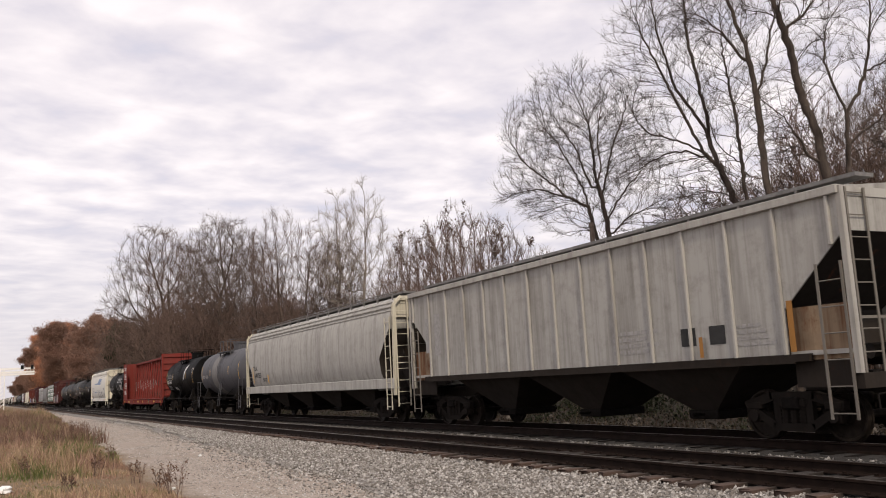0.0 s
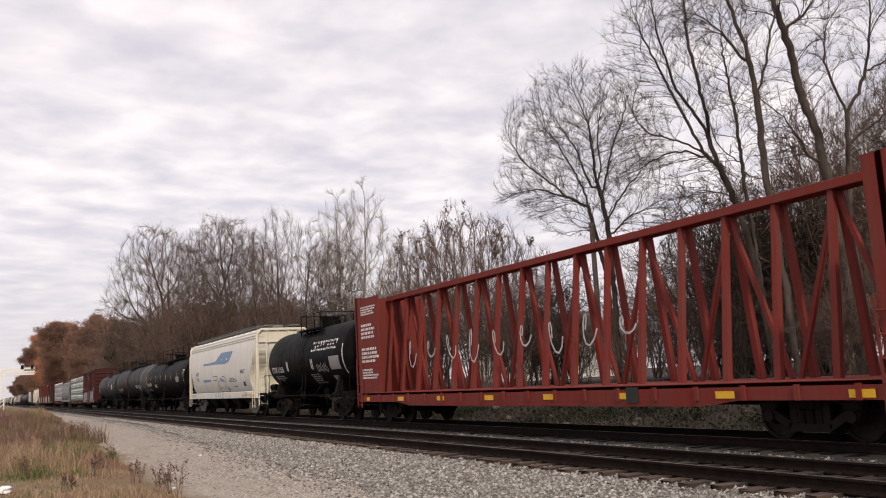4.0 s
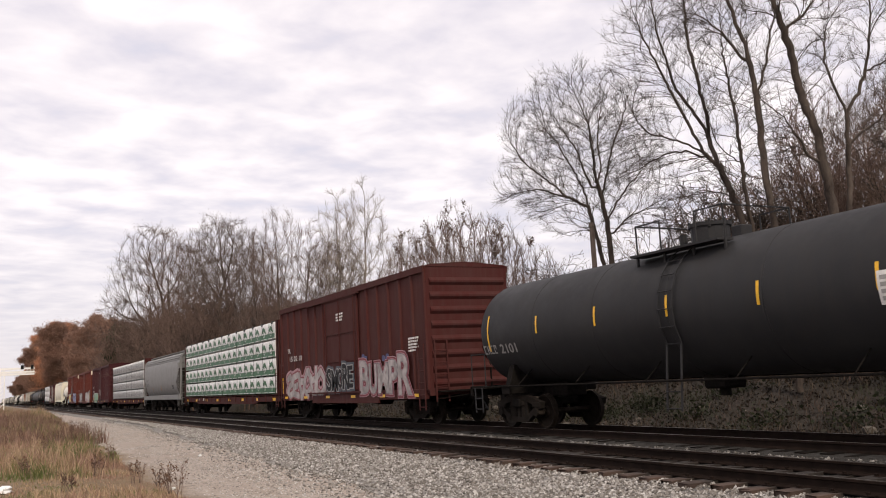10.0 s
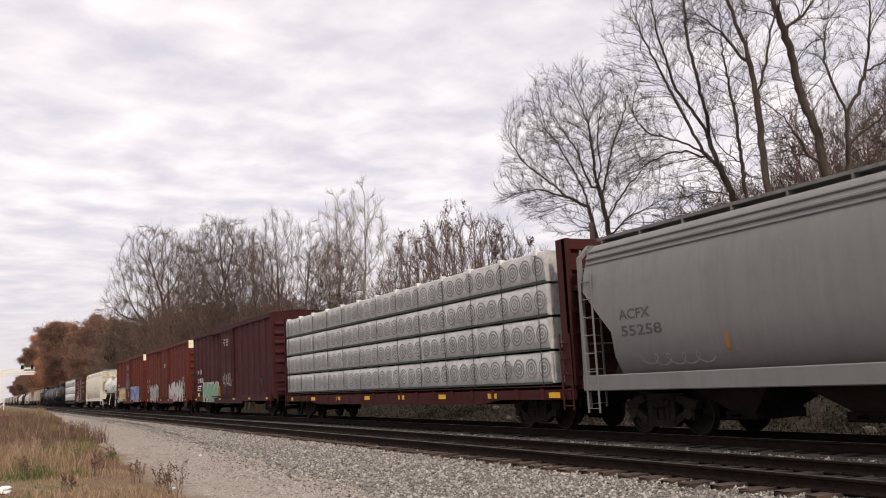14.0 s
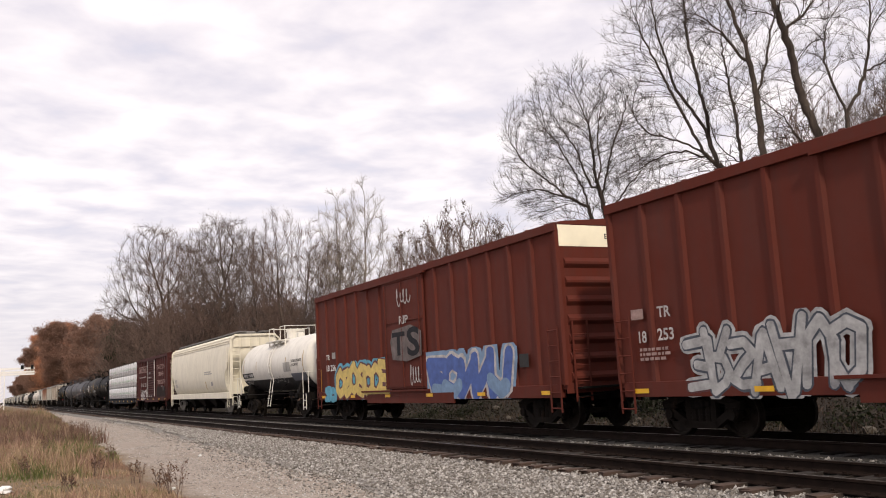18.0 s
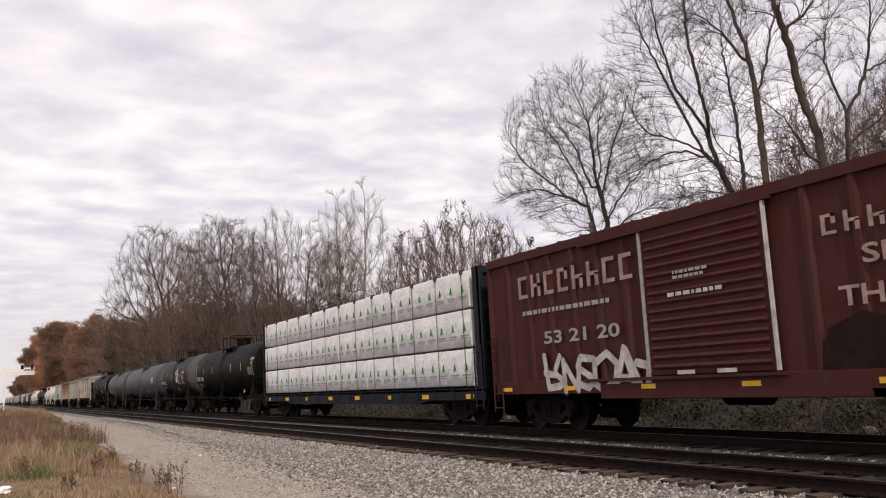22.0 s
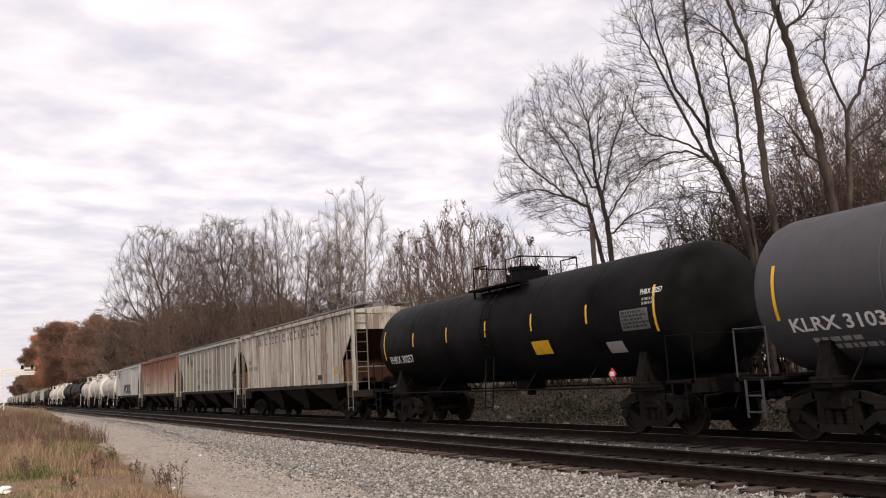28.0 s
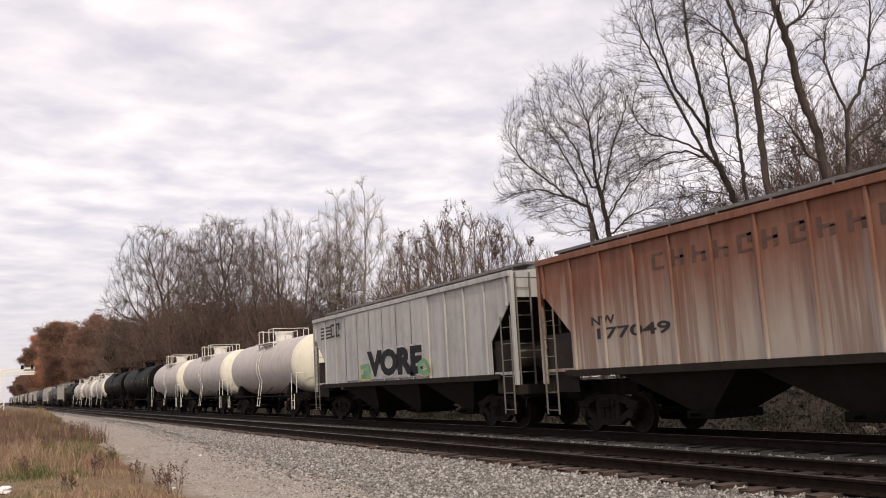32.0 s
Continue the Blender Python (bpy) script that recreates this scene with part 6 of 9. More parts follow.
    part("lettering", bars_text(B(), 5.02, 2.3, 0.75, 0.45, 4, lambda z: sf(z) - 0.004, random.Random(24)), GREY_MARK, car)
    # oxide red boxcar with white graffiti
    car, h, sf, w = boxcar(-207.0, -190.95, OXIDE, "oxide red high-cube boxcar covered with white graffiti", 5.22, door=(-1.6, 2.1))
    scrawl(car, -6.9, 0.95, 5.0, 1.2, sf, SPRAY_CHALK, SPRAY_CRIMSON, SPRAY_PINK, 6, 31, fat=0.42)
    for word, x0, z0, hh, wd in (("B", 2.15, 1.12, 1.15, 0.8), ("U", 3.1, 1.12, 1.0, 0.66), ("M", 3.9, 1.12, 1.0, 0.86), ("P", 4.88, 1.1, 1.1, 0.68), ("R", 5.62, 1.05, 1.32, 0.95)):
        vs, fs = text_mesh(word, hh)
        q = wd / (max(v.x for v in vs) - min(v.x for v in vs))
        for nm, mt, ft, pr in (("graffiti_halo", SPRAY_PINK, 0.17, 0.0), ("graffiti_shade", SPRAY_CRIMSON, 0.145, 0.004), ("graffiti_outline", SPRAY_PINK, 0.085, 0.008), ("graffiti_line", SPRAY_SLATE, 0.06, 0.012), ("graffiti_fill", SPRAY_CHALK, 0.045, 0.016)):
            lettering(nm, word, hh, x0, z0, flat_side(-1.615 - pr), mt, car, "spray-painted graffiti letter", fat=ft, squeeze=q)
    for x0, z0, r0 in ((2.6, 2.42, 0.16), (2.85, 2.36, 0.13), (4.5, 2.3, 0.15), (4.85, 2.32, 0.17)):
        cutout(car, [(x0 + r0 * math.cos(a), z0 + r0 * 0.8 * math.sin(a)) for a in np.linspace(0, 5.6, 8)], flat_side(-1.612), SPRAY_NAVY, "graffiti_cloud", "navy spray-painted puff")
    for word, x0, z0, hh, wd in (("S", -1.35, 1.25, 0.85, 0.5), ("M", -0.8, 1.25, 0.8, 0.7), ("O", -0.05, 1.35, 0.7, 0.5), ("R", 0.45, 1.3, 0.95, 0.6), ("E", 1.0, 1.35, 0.8, 0.5)):
        vs, fs = text_mesh(word, hh)
        q = wd / (max(v.x for v in vs) - min(v.x for v in vs))
        for nm, mt, ft, pr in (("graffiti_halo", SPRAY_SLATE, 0.16, 0.0), ("graffiti_outline", GREY_MARK, 0.07, 0.004), ("graffiti_fill", SPRAY_BLACK, 0.03, 0.008)):
            lettering(nm, word, hh, x0, z0, flat_side(-1.665 - pr), mt, car, "spray-painted graffiti letter", fat=ft, squeeze=q)
    mark(car, "TR", -6.8, -6.35, 3.0, 3.2, sf, SPRAY_WHITE)
    mark(car, "15 02 18", -6.6, -4.7, 2.62, 2.84, sf, SPRAY_WHITE)
    small_print(car, -0.1, 0.8, 3.95, 4.3, 3, flat_side(-1.64), WHITE_MARK, 34)
    small_print(car, 6.6, 7.4, 2.4, 2.9, 5, sf, WHITE_MARK, 35)
    patch(car, -7.7, -7.58, 1.0, 1.9, sf, YELLOW, "reflector_strip", "yellow reflective strip")
    patch(car, h - 0.12, h + 0.0, 4.62, 5.1, lambda z: -1.54, BOX_RED, "end_edge")
    # green and white lumber
    car, h, sf, dk = centerbeam(-231.15, -207.9, CB_MAROON, "maroon centre-beam flatcar loaded with lumber", 4.78, 1.14)
    blocks(car, -7.1, -6.75, 0.86, 1.02, 2, sf, WHITE_MARK, 63, "reporting_mark")
    mark(car, "6208", -5.9, -5.35, 0.88, 1.04, sf, WHITE_MARK)
    lumber(0, -230.98, -208.6, 1.14, 4.76, 4, "green", "green and white wrapped lumber bundles on a flatcar", (4.9, 4.95, 4.95, 4.9, 2.5))
    # mid grey hopper
    car, h, sf, w = curved_hopper(-249.1, -232.4, MID_GREY, "mid grey round-sided covered hopper", 4.45, rail=False)
    mark(car, "ACFX", -6.75, -5.72, 2.55, 2.76, sf, FAINT_MARK)
    mark(car, "55258", -6.75, -5.4, 2.18, 2.4, sf, FAINT_MARK)
    patch(car, 5.3, 5.8, 1.8, 2.1, sf, BLACK_MARK, "stencil_panel", "black stencil panel")
    patch(car, -3.7, -3.58, 1.7, 2.05, sf, RUST_ORANGE, "rust_streak", "orange rust streak")
    patch(car, 0.3, 0.45, 1.75, 2.15, sf, RUST_ORANGE, "rust_streak", "orange rust streak")
    tag_lines(car, -6.3, -4.2, 1.5, 1.75, sf, GREY_MARK, 5, 36, 0.03)
    # pale lumber
    car, h, sf, dk = centerbeam(-273.1, -249.6, CB_MAROON, "maroon centre-beam flatcar loaded with pale lumber", 4.75, 1.14)
    lumber(0, -272.92, -250.6, 1.14, 4.62, 4, "pale", "white wrapped lumber bundles with grey rings on a flatcar", (1, 1, 1, 1, 1, 1))
    # three high-cube boxcars
    car, h, sf, w = boxcar(-293.55, -274.7, MAROON, "dark maroon high-cube boxcar with faded graffiti", 5.28, white_top=False, door=(-1.4, 1.75))
    scrawl(car, -6.2, 0.9, 3.6, 1.0, sf, SPRAY_GREEN, SPRAY_WHITE, GREY_MARK, 4, 41, fat=0.7)
    mark(car, "TR", -8.05, -7.5, 2.62, 2.86, sf, WHITE_MARK)
    patch(car, -7.2, -6.7, 2.6, 2.9, sf, GREY_MARK, "painted_patch", "overpainted patch")
    mark(car, "11 00 02", -8.05, -6.3, 2.05, 2.35, sf, WHITE_MARK)
    patch(car, -8.0, -7.5, 1.15, 1.4, sf, YELLOW, "sticker", "yellow sticker")
    small_print(car, -8.1, -6.6, 1.5, 1.9, 3, sf, WHITE_MARK, 42)
    mark(car, "CLOSE AND LOCK", -0.35, 0.75, 4.36, 4.46, flat_side(-1.64), WHITE_MARK, "door_warning")
    mark(car, "BOTH DOORS BEFORE", -0.4, 0.8, 4.21, 4.31, flat_side(-1.64), WHITE_MARK, "door_warning")
    mark(car, "MOVING CAR", -0.2, 0.6, 4.06, 4.16, flat_side(-1.64), WHITE_MARK, "door_warning")
    tag_lines(car, -0.6, 1.5, 1.6, 2.6, flat_side(-1.66), SPRAY_WHITE, 5, 43, 0.06)
    patch(car, -2.05, -1.9, 1.1, 2.0, sf, YELLOW, "reflector_strip", "yellow reflective strip")
    patch(car, -1.55, -1.42, 1.1, 1.75, flat_side(-1.64), YELLOW, "reflector_strip", "yellow reflective strip")
    car, h, sf, w = boxcar(-314.05, -295.4, BOX_RED, "red-brown high-cube boxcar with pink graffiti", 5.25, white_top=True, door=(-1.3, 1.8))
    scrawl(car, 2.2, 0.95, 5.1, 1.25, sf, SPRAY_WHITE, SPRAY_BLACK, None, 5, 44, fat=0.8, low=SPRAY_PINK)
    scrawl(car, 7.1, 1.35, 0.6, 0.4, sf, SPRAY_GREEN, SPRAY_GREEN, None, 1, 49)
    scrawl(car, 1.8, 1.1, 0.7, 0.6, sf, SPRAY_GREEN, SPRAY_GREEN, None, 1, 46)
    scrawl(car, -6.9, 0.9, 3.9, 1.25, sf, SPRAY_GREY, SPRAY_SLATE, SPRAY_GREY, 7, 45, fat=0.4)
    small_print(car, 7.3, 8.1, 1.9, 2.6, 7, sf, GREY_MARK, 47)
    small_print(car, 0.1, 0.8, 3.5, 3.8, 3, flat_side(-1.64), WHITE_MARK, 48)
    patch(car, 8.35, 8.45, 1.3, 2.2, sf, YELLOW, "reflector_strip", "yellow reflective strip", 0.06)
    patch(car, 7.6, 8.0, 1.05, 1.2, sf, YELLOW, "sticker", "yellow sticker")
    mark(car, "TR", -7.75, -7.35, 2.5, 2.72, sf, SPRAY_WHITE)
    mark(car, "18", -8.45, -8.15, 2.0, 2.24, sf, SPRAY_WHITE)
    mark(car, "253", -7.8, -7.3, 2.02, 2.26, sf, SPRAY_WHITE)
    patch(car, -8.6, -8.2, 2.5, 2.72, sf, FADED_NAME, "painted_patch", "overpainted patch")
    small_print(car, -8.4, -7.3, 1.6, 1.9, 3, sf, FADED_NAME, 50)
    car, h, sf, w = boxcar(-334.3, -315.9, BOX_RED, "red-brown high-cube boxcar with yellow graffiti", 5.25, white_top=True, door=(-1.75, 1.5))
    scrawl(car, -6.7, 0.95, 5.1, 1.2, sf, SPRAY_YELLOW, SPRAY_MAROON, SPRAY_BLUE, 7, 51, fat=0.7)
    scrawl(car, -8.1, 0.85, 1.2, 0.5, sf, SPRAY_BLUE, SPRAY_BLUE, None, 2, 55)
    scrawl(car, 1.9, 0.95, 4.6, 1.2, sf, SPRAY_DEEP, SPRAY_WHITE, SPRAY_SKY, 5, 52, fat=0.8, low=SPRAY_SKY)
    dsf = flat_side(-1.655)
    cutout(car, [(-0.95, 2.2), (0.2, 2.1), (1.35, 2.25), (1.4, 3.05), (0.6, 3.3), (-0.9, 3.2), (-1.1, 2.8)], flat_side(-1.668), SPRAY_SMOKE, "graffiti_patch", "grey sprayed patch on the door")
    for word, x0, z0, hh, wd in (("T", -0.9, 2.35, 0.75, 0.95), ("S", 0.25, 2.3, 0.9, 0.85)):
        vs, fs = text_mesh(word, hh)
        lettering("graffiti_stroke", word, hh, x0, z0, flat_side(-1.674), SPRAY_BLACK, car, "black sprayed strokes", fat=0.03, squeeze=wd / (max(v.x for v in vs) - min(v.x for v in vs)))
    mark(car, "RIP", -0.35, 0.4, 3.38, 3.64, dsf, SPRAY_WHITE, "graffiti_tag")
    tag_lines(car, -0.45, 0.6, 3.95, 4.6, dsf, SPRAY_WHITE, 4, 54, 0.05)
    tag_lines(car, 0.4, 1.2, 1.3, 2.0, dsf, SPRAY_WHITE, 4, 56, 0.04)
    mark(car, "HD", -2.45, -2.0, 1.98, 2.14, sf, SPRAY_WHITE, "graffiti_tag")
    mark(car, "TR", -7.9, -7.45, 2.48, 2.68, sf, WHITE_MARK)
    mark(car, "18 256", -7.95, -6.8, 2.02, 2.26, sf, WHITE_MARK)
    patch(car, -8.6, -8.48, 1.2, 2.1, sf, YELLOW, "reflector_strip", "yellow reflective strip", 0.03)
    patch(car, -7.2, -6.8, 2.5, 2.75, sf, GREY_MARK, "painted_patch", "overpainted patch")
    # white tank
    car, h, sf, zc = tank_car(-348.3, -335.9, WHITE_TANK, "white tank car with a black belly", 1.36, 3.95, side_rail=True, stripes=GOLD)
    part("belly_band", plate(B(), -h + 0.6, h - 0.6, 1.28, 1.92, sf, 0.004, 8), BELLY, car, "black painted belly")
    patch(car, 3.2, 5.4, 1.75, 2.1, sf, SMEAR, "grime_patch", "dark grey grime", 0.007)
    patch(car, -5.54, -3.4, 2.05, 2.32, sf, BLACK_MARK, "number_panel", "black number panel")
    mark(car, "WFRX 116468", -5.4, -3.5, 2.1, 2.27, lambda z: sf(z) - 0.005, WHITE_MARK)
    mark(car, "CALCIUM CARBONATE", 3.4, 5.0, 2.62, 2.74, sf, BLACK_MARK, "lettering")
    mark(car, "CLAY SLURRY ONLY", 3.4, 4.6, 2.44, 2.56, sf, BLACK_MARK, "lettering")
    patch(car, 2.2, 3.3, 2.2, 2.65, sf, PALE_HOPPER, "data_panel", "faded data panel")
    tag_lines(car, -0.5, 2.2, 1.68, 2.1, sf, GREY_MARK, 5, 57, 0.025)
    small_print(car, -5.2, -3.6, 1.7, 2.0, 3, sf, GREY_MARK, 58)
    # cream hopper
    car, h, sf, w = curved_hopper(-368.4, -349.7, CREAM, "clean cream round-sided covered hopper", 4.72, rail=False, clean=True)
    mark(car, "ACFX", -7.55, -6.75, 2.2, 2.44, sf, GREY_MARK)
    mark(car, "39356", -7.5, -6.65, 1.84, 2.08, sf, GREY_MARK)
    small_print(car, 2.6, 4.8, 2.5, 2.75, 2, sf, GREY_MARK, 61)
    patch(car, 4.3, 4.8, 1.8, 2.05, sf, GREY_MARK, "stencil_panel")
    patch(car, 2.75, 2.95, 1.6, 2.1, sf, GOLD, "rust_streak", "pale orange streak")
    # old boxcar with faded name
    car, h, sf, w = boxcar(-385.8, -369.7, OXIDE, "old oxide red boxcar with white lettering", 4.72, 0.95, door=(-1.3, 2.1), plug=False)
    blocks(car, -6.33, -1.5, 3.42, 4.0, 8, sf, FADED_NAME, 62, "painted_name", 0.28)
    small_print(car, -6.2, -1.5, 2.95, 3.12, 1, sf, GREY_MARK, 63)
    mark(car, "53 21 20", -5.3, -2.25, 2.2, 2.5, sf, GREY_MARK)
    scrawl(car, -5.2, 0.95, 4.0, 1.0, sf, SPRAY_WHITE, OXIDE, None, 6, 64, fat=0.22)
    blocks(car, 3.3, 6.9, 3.5, 3.85, 8, sf, FADED_NAME, 65, "painted_name", 0.35)
    mark(car, "SERVES", 4.0, 6.3, 2.95, 3.25, sf, FADED_NAME, "painted_slogan")
    mark(car, "THE SOUTH", 3.5, 7.0, 2.3, 2.62, sf, FADED_NAME, "painted_slogan")
    over = plain("dark_overpaint", (0.020, 0.011, 0.009), 0.7, 0, 0.4, 2)
    cutout(car, [(3.0, 1.25), (7.4, 1.25), (7.4, 1.9), (6.6, 2.05), (5.9, 1.8), (5.2, 2.15), (4.5, 2.0), (3.9, 2.2), (3.2, 1.95)], sf, over, "overpainted_patch", "dark brown overpainted patch")
    part("chalk_scrape", plate(B(), 5.0, 6.1, 2.08, 2.12, sf), GREY_MARK, car, "pale scrape along the overpaint")
    small_print(car, -0.5, 1.2, 2.85, 2.98, 1, flat_side(-1.70), SPRAY_WHITE, 68)
    small_print(car, -0.3, 0.7, 3.2, 3.4, 2, flat_side(-1.70), GREY_MARK, 69)
    for x in (-0.4, 0.7):
        patch(car, x, x + 0.5, 1.3, 1.38, flat_side(-1.70), SPRAY_WHITE, "door_label")
    part("door_edge", box(B(), 2.1, 2.16, -1.66, -1.6, 1.3, 4.35), SPRAY_WHITE, car, "scraped white door edge")
    part("door_edge", box(B(), -1.36, -1.3, -1.66, -1.6, 1.3, 4.35), GREY_MARK, car, "scraped door edge")
    # white lumber with green trees
    centerbeam(-409.3, -386.5, CB_BLUE, "navy blue centre-beam flatcar loaded with lumber", 4.68, 1.14)
    lumber(0, -409.1, -387.2, 1.14, 4.66, 3, "white", "white wrapped lumber bundles with green trees on a flatcar", (5.6, 5.2, 3.0, 3.0, 5.3))
    # five dark tanks
    car, h, sf, zc = tank_car(-426.8, -410.5, BLACK, "black tank car with yellow reflectors", 1.45, 4.15, placard=True)
    mark(car, "BRCX 10289", -7.15, -5.15, 2.18, 2.42, sf, WHITE_MARK)
    head_mark(car, "BRCX 10289", h, sf)
    small_print(car, -7.1, -5.5, 1.75, 2.02, 2, sf, GREY_MARK, 71)
    patch(car, 6.15, 7.0, 2.25, 2.68, sf, DIM_MARK, "data_panel", "grey printed data panel")
    car, h, sf, zc = tank_car(-440.4, -428.1, BROWN_BLACK, "black tank car with a grey head and graffiti", 1.45, 4.18, head_m=HEAD_GREY)
    blocks(car, -5.47, -4.6, 2.18, 2.42, 4, sf, WHITE_MARK, 64, "reporting_mark")
    mark(car, "73592", -4.45, -3.44, 2.18, 2.42, sf, WHITE_MARK)
    cutout(car, [(0.8, 2.2), (0.75, 2.9), (1.0, 3.2), (1.15, 2.95), (1.45, 3.3), (1.5, 2.95), (1.95, 2.9), (1.6, 2.6), (1.7, 2.15), (1.2, 2.3)], sf, WHITE_MARK, "painted_emblem", "white painted animal emblem")
    blocks(car, 1.4, 2.7, 2.12, 2.5, 3, sf, GOLD, 72, "painted_name", 0.2)
    mark(car, "CORN SYRUP ONLY", 2.9, 4.15, 2.9, 3.0, sf, WHITE_MARK, "lettering")
    small_print(car, 2.95, 3.9, 2.1, 2.8, 8, sf, GREY_MARK, 73)
    small_print(car, -0.2, 0.9, 1.6, 1.9, 3, sf, GREY_MARK, 74)
    small_print(car, -5.2, -3.8, 1.75, 2.02, 3, sf, GREY_MARK, 75)
    tag_lines(car, -1.3, 0.5, 2.5, 2.95, sf, GREY_MARK, 6, 76, 0.03)
    tag_lines(car, 4.5, 5.3, 2.5, 3.3, lambda z: sf(z) - 0.01, BROWN_BLACK, 2, 77, 0.16)
    car, h, sf, zc = tank_car(-460.9, -441.5, STEEL_GREY, "long dull dark grey tank car", 1.47, 4.12, stripes=None)
    patch(car, 6.4, 7.5, 2.45, 2.9, sf, GREY_MARK, "data_panel", "grey printed data panel")
    tag_lines(car, -0.5, 1.6, 1.9, 2.3, sf, GREY_MARK, 6, 78, 0.04)
    small_print(car, 3.0, 4.2, 1.6, 1.9, 3, sf, GREY_MARK, 79)
    car, h, sf, zc = tank_car(-476.1, -462.3, STEEL_GREY, "dark grey tank car with orange reflectors", 1.45, 4.12)
    mark(car, "KLRX 31031", -5.75, -3.67, 1.95, 2.18, sf, WHITE_MARK)
    head_mark(car, "KLRX 31031", h, sf)
    tag_lines(car, -2.7, -1.6, 1.75, 2.1, sf, GREY_MARK, 5, 81, 0.06)
    small_print(car, -5.4, -3.9, 1.6, 1.85, 2, sf, GREY_MARK, 82)
    car, h, sf, zc = tank_car(-493.85, -477.4, BLACK, "black tank car with a yellow sticker", 1.45, 4.17, placard=True)
    mark(car, "FHRX 30257", -6.95, -5.05, 2.08, 2.32, sf, WHITE_MARK)
    head_mark(car, "FHRX 30257", h, sf)
    patch(car, 6.1, 7.05, 2.3, 2.76, sf, DIM_MARK, "data_panel", "grey printed data panel")
    part("lettering", bars_text(B(), 6.15, 2.34, 0.85, 0.4, 5, lambda z: sf(z) - 0.004, random.Random(83)), BLACK_MARK, car)
    patch(car, 2.3, 3.1, 1.95, 2.3, sf, YELLOW, "sticker", "yellow sticker")
    patch(car, 5.35, 5.95, 1.84, 2.1, sf, GREY_MARK, "stencil_panel")
    # four ribbed hoppers
    CUT = (3.55, 2.4, 1.25)
    car, h, sf, w = ribbed_hopper(-512.6, -495.7, RUST_WHITE, "rust-streaked white ribbed covered hopper", 17, 4.33, 1.5, CUT, end_m=RUST_END, shelf_m=RUST_PANEL)
    blocks(car, -5.0, 4.6, 3.62, 3.98, 16, sf, FAINT_MARK, 91, "faded_name", 0.4)
    mark(car, "NW", -7.0, -6.45, 2.75, 2.98, sf, FAINT_MARK)
    blocks(car, -7.0, -4.9, 2.42, 2.62, 6, sf, FAINT_MARK, 98, "reporting_mark", 0.35)
    patch(car, 6.0, 6.6, 1.9, 2.2, sf, GOLD, "sticker", "faded orange sticker")
    small_print(car, 6.0, 6.6, 1.6, 1.8, 2, sf, GREY_MARK, 92)
    patch(car, 4.2, 4.7, 1.7, 1.9, sf, BLACK_MARK, "stencil_panel")
    car, h, sf, w = ribbed_hopper(-530.7, -513.7, NW_GREY, "streaked grey ribbed covered hopper with dark letters", 15, 4.3, 1.5, CUT, rib_m=RIB_WHITE)
    for k in range(2):
        q = [(0, 0), (0, 0.75), (0.2, 0.75), (0.62, 0.3), (0.62, 0.75), (0.82, 0.75), (0.82, 0), (0.62, 0), (0.2, 0.45), (0.2, 0)] if k == 0 else [(0, 0.75), (0.22, 0.75), (0.34, 0.28), (0.5, 0.62), (0.66, 0.28), (0.8, 0.75), (1.02, 0.75), (0.76, 0), (0.58, 0), (0.5, 0.25), (0.42, 0), (0.24, 0)]
        cutout(car, [(-5.6 + 0.92 * k + u, 3.2 + v) for u, v in q], sf, plain("olive_black", (0.035, 0.035, 0.02), 0.6), "painted_emblem", "large dark painted emblem", 0.006)
    patch(car, -6.0, -3.5, 1.66, 4.12, sf, plain("olive_stain", (0.235, 0.225, 0.155), 0.7, 0, 0.35, 1.5), "stained_panel", "olive-stained panel", 0.003)
    patch(car, 2.95, 3.85, 1.6, 4.12, sf, plain("brown_stain", (0.13, 0.095, 0.07), 0.75, 0, 0.4, 1.5), "stained_panel", "brown-stained panel", 0.003)
    for k, (n_letters, z) in enumerate(((7, 2.62), (3, 2.28), (7, 1.94))):
        blocks(car, 0.0, 0.25 * n_letters, z, z + 0.24, n_letters, sf, BLACK_MARK, 101 + k, "painted_name", 0.3)
    for x in (2.45, 4.25):
        cutout(car, [(x - 0.22, 2.3), (x, 2.04), (x + 0.22, 2.3), (x, 2.56)], sf, FAINT_MARK, "placard", "dark worn diamond placard")
        cutout(car, [(x - 0.15, 2.3), (x, 2.12), (x + 0.15, 2.3), (x, 2.48)], sf, GREY_MARK, "placard_field", "", 0.011)
    mark(car, "178161", -5.7, -3.6, 2.5, 2.72, sf, GREY_MARK)
    for x in (-7.2, -2.5, -2.05):
        patch(car, x, x + 0.35, 1.66, 1.9, sf, BLACK_MARK, "stencil_panel")
    for x in (-7.2, -6.5, -4.2, -0.6):
        patch(car, x, x + 0.4, 1.54, 1.64, sf, GOLD, "reflector_strip", "faded yellow reflective strip")
    small_print(car, -2.4, -1.5, 2.35, 2.85, 3, sf, FAINT_MARK, 93)
    car, h, sf, w = ribbed_hopper(-548.9, -531.85, RUST_RED, "faded oxide red ribbed covered hopper", 15, 4.3, 1.5, CUT, end_m=RUST_END)
    mark(car, "NW", -6.4, -5.5, 2.5, 2.7, sf, BLACK_MARK)
    mark(car, "177049", -6.35, -3.7, 2.18, 2.42, sf, BLACK_MARK)
    blocks(car, -4.1, 5.0, 3.5, 3.85, 15, sf, plain("ghost_letters", (0.10, 0.055, 0.04), 0.7), 94, "faded_name", 0.4)
    patch(car, 4.4, 5.0, 1.75, 2.05, sf, BLACK_MARK, "stencil_panel")
    patch(car, 6.3, 7.2, 1.6, 1.85, sf, GOLD, "sticker", "worn yellow band")
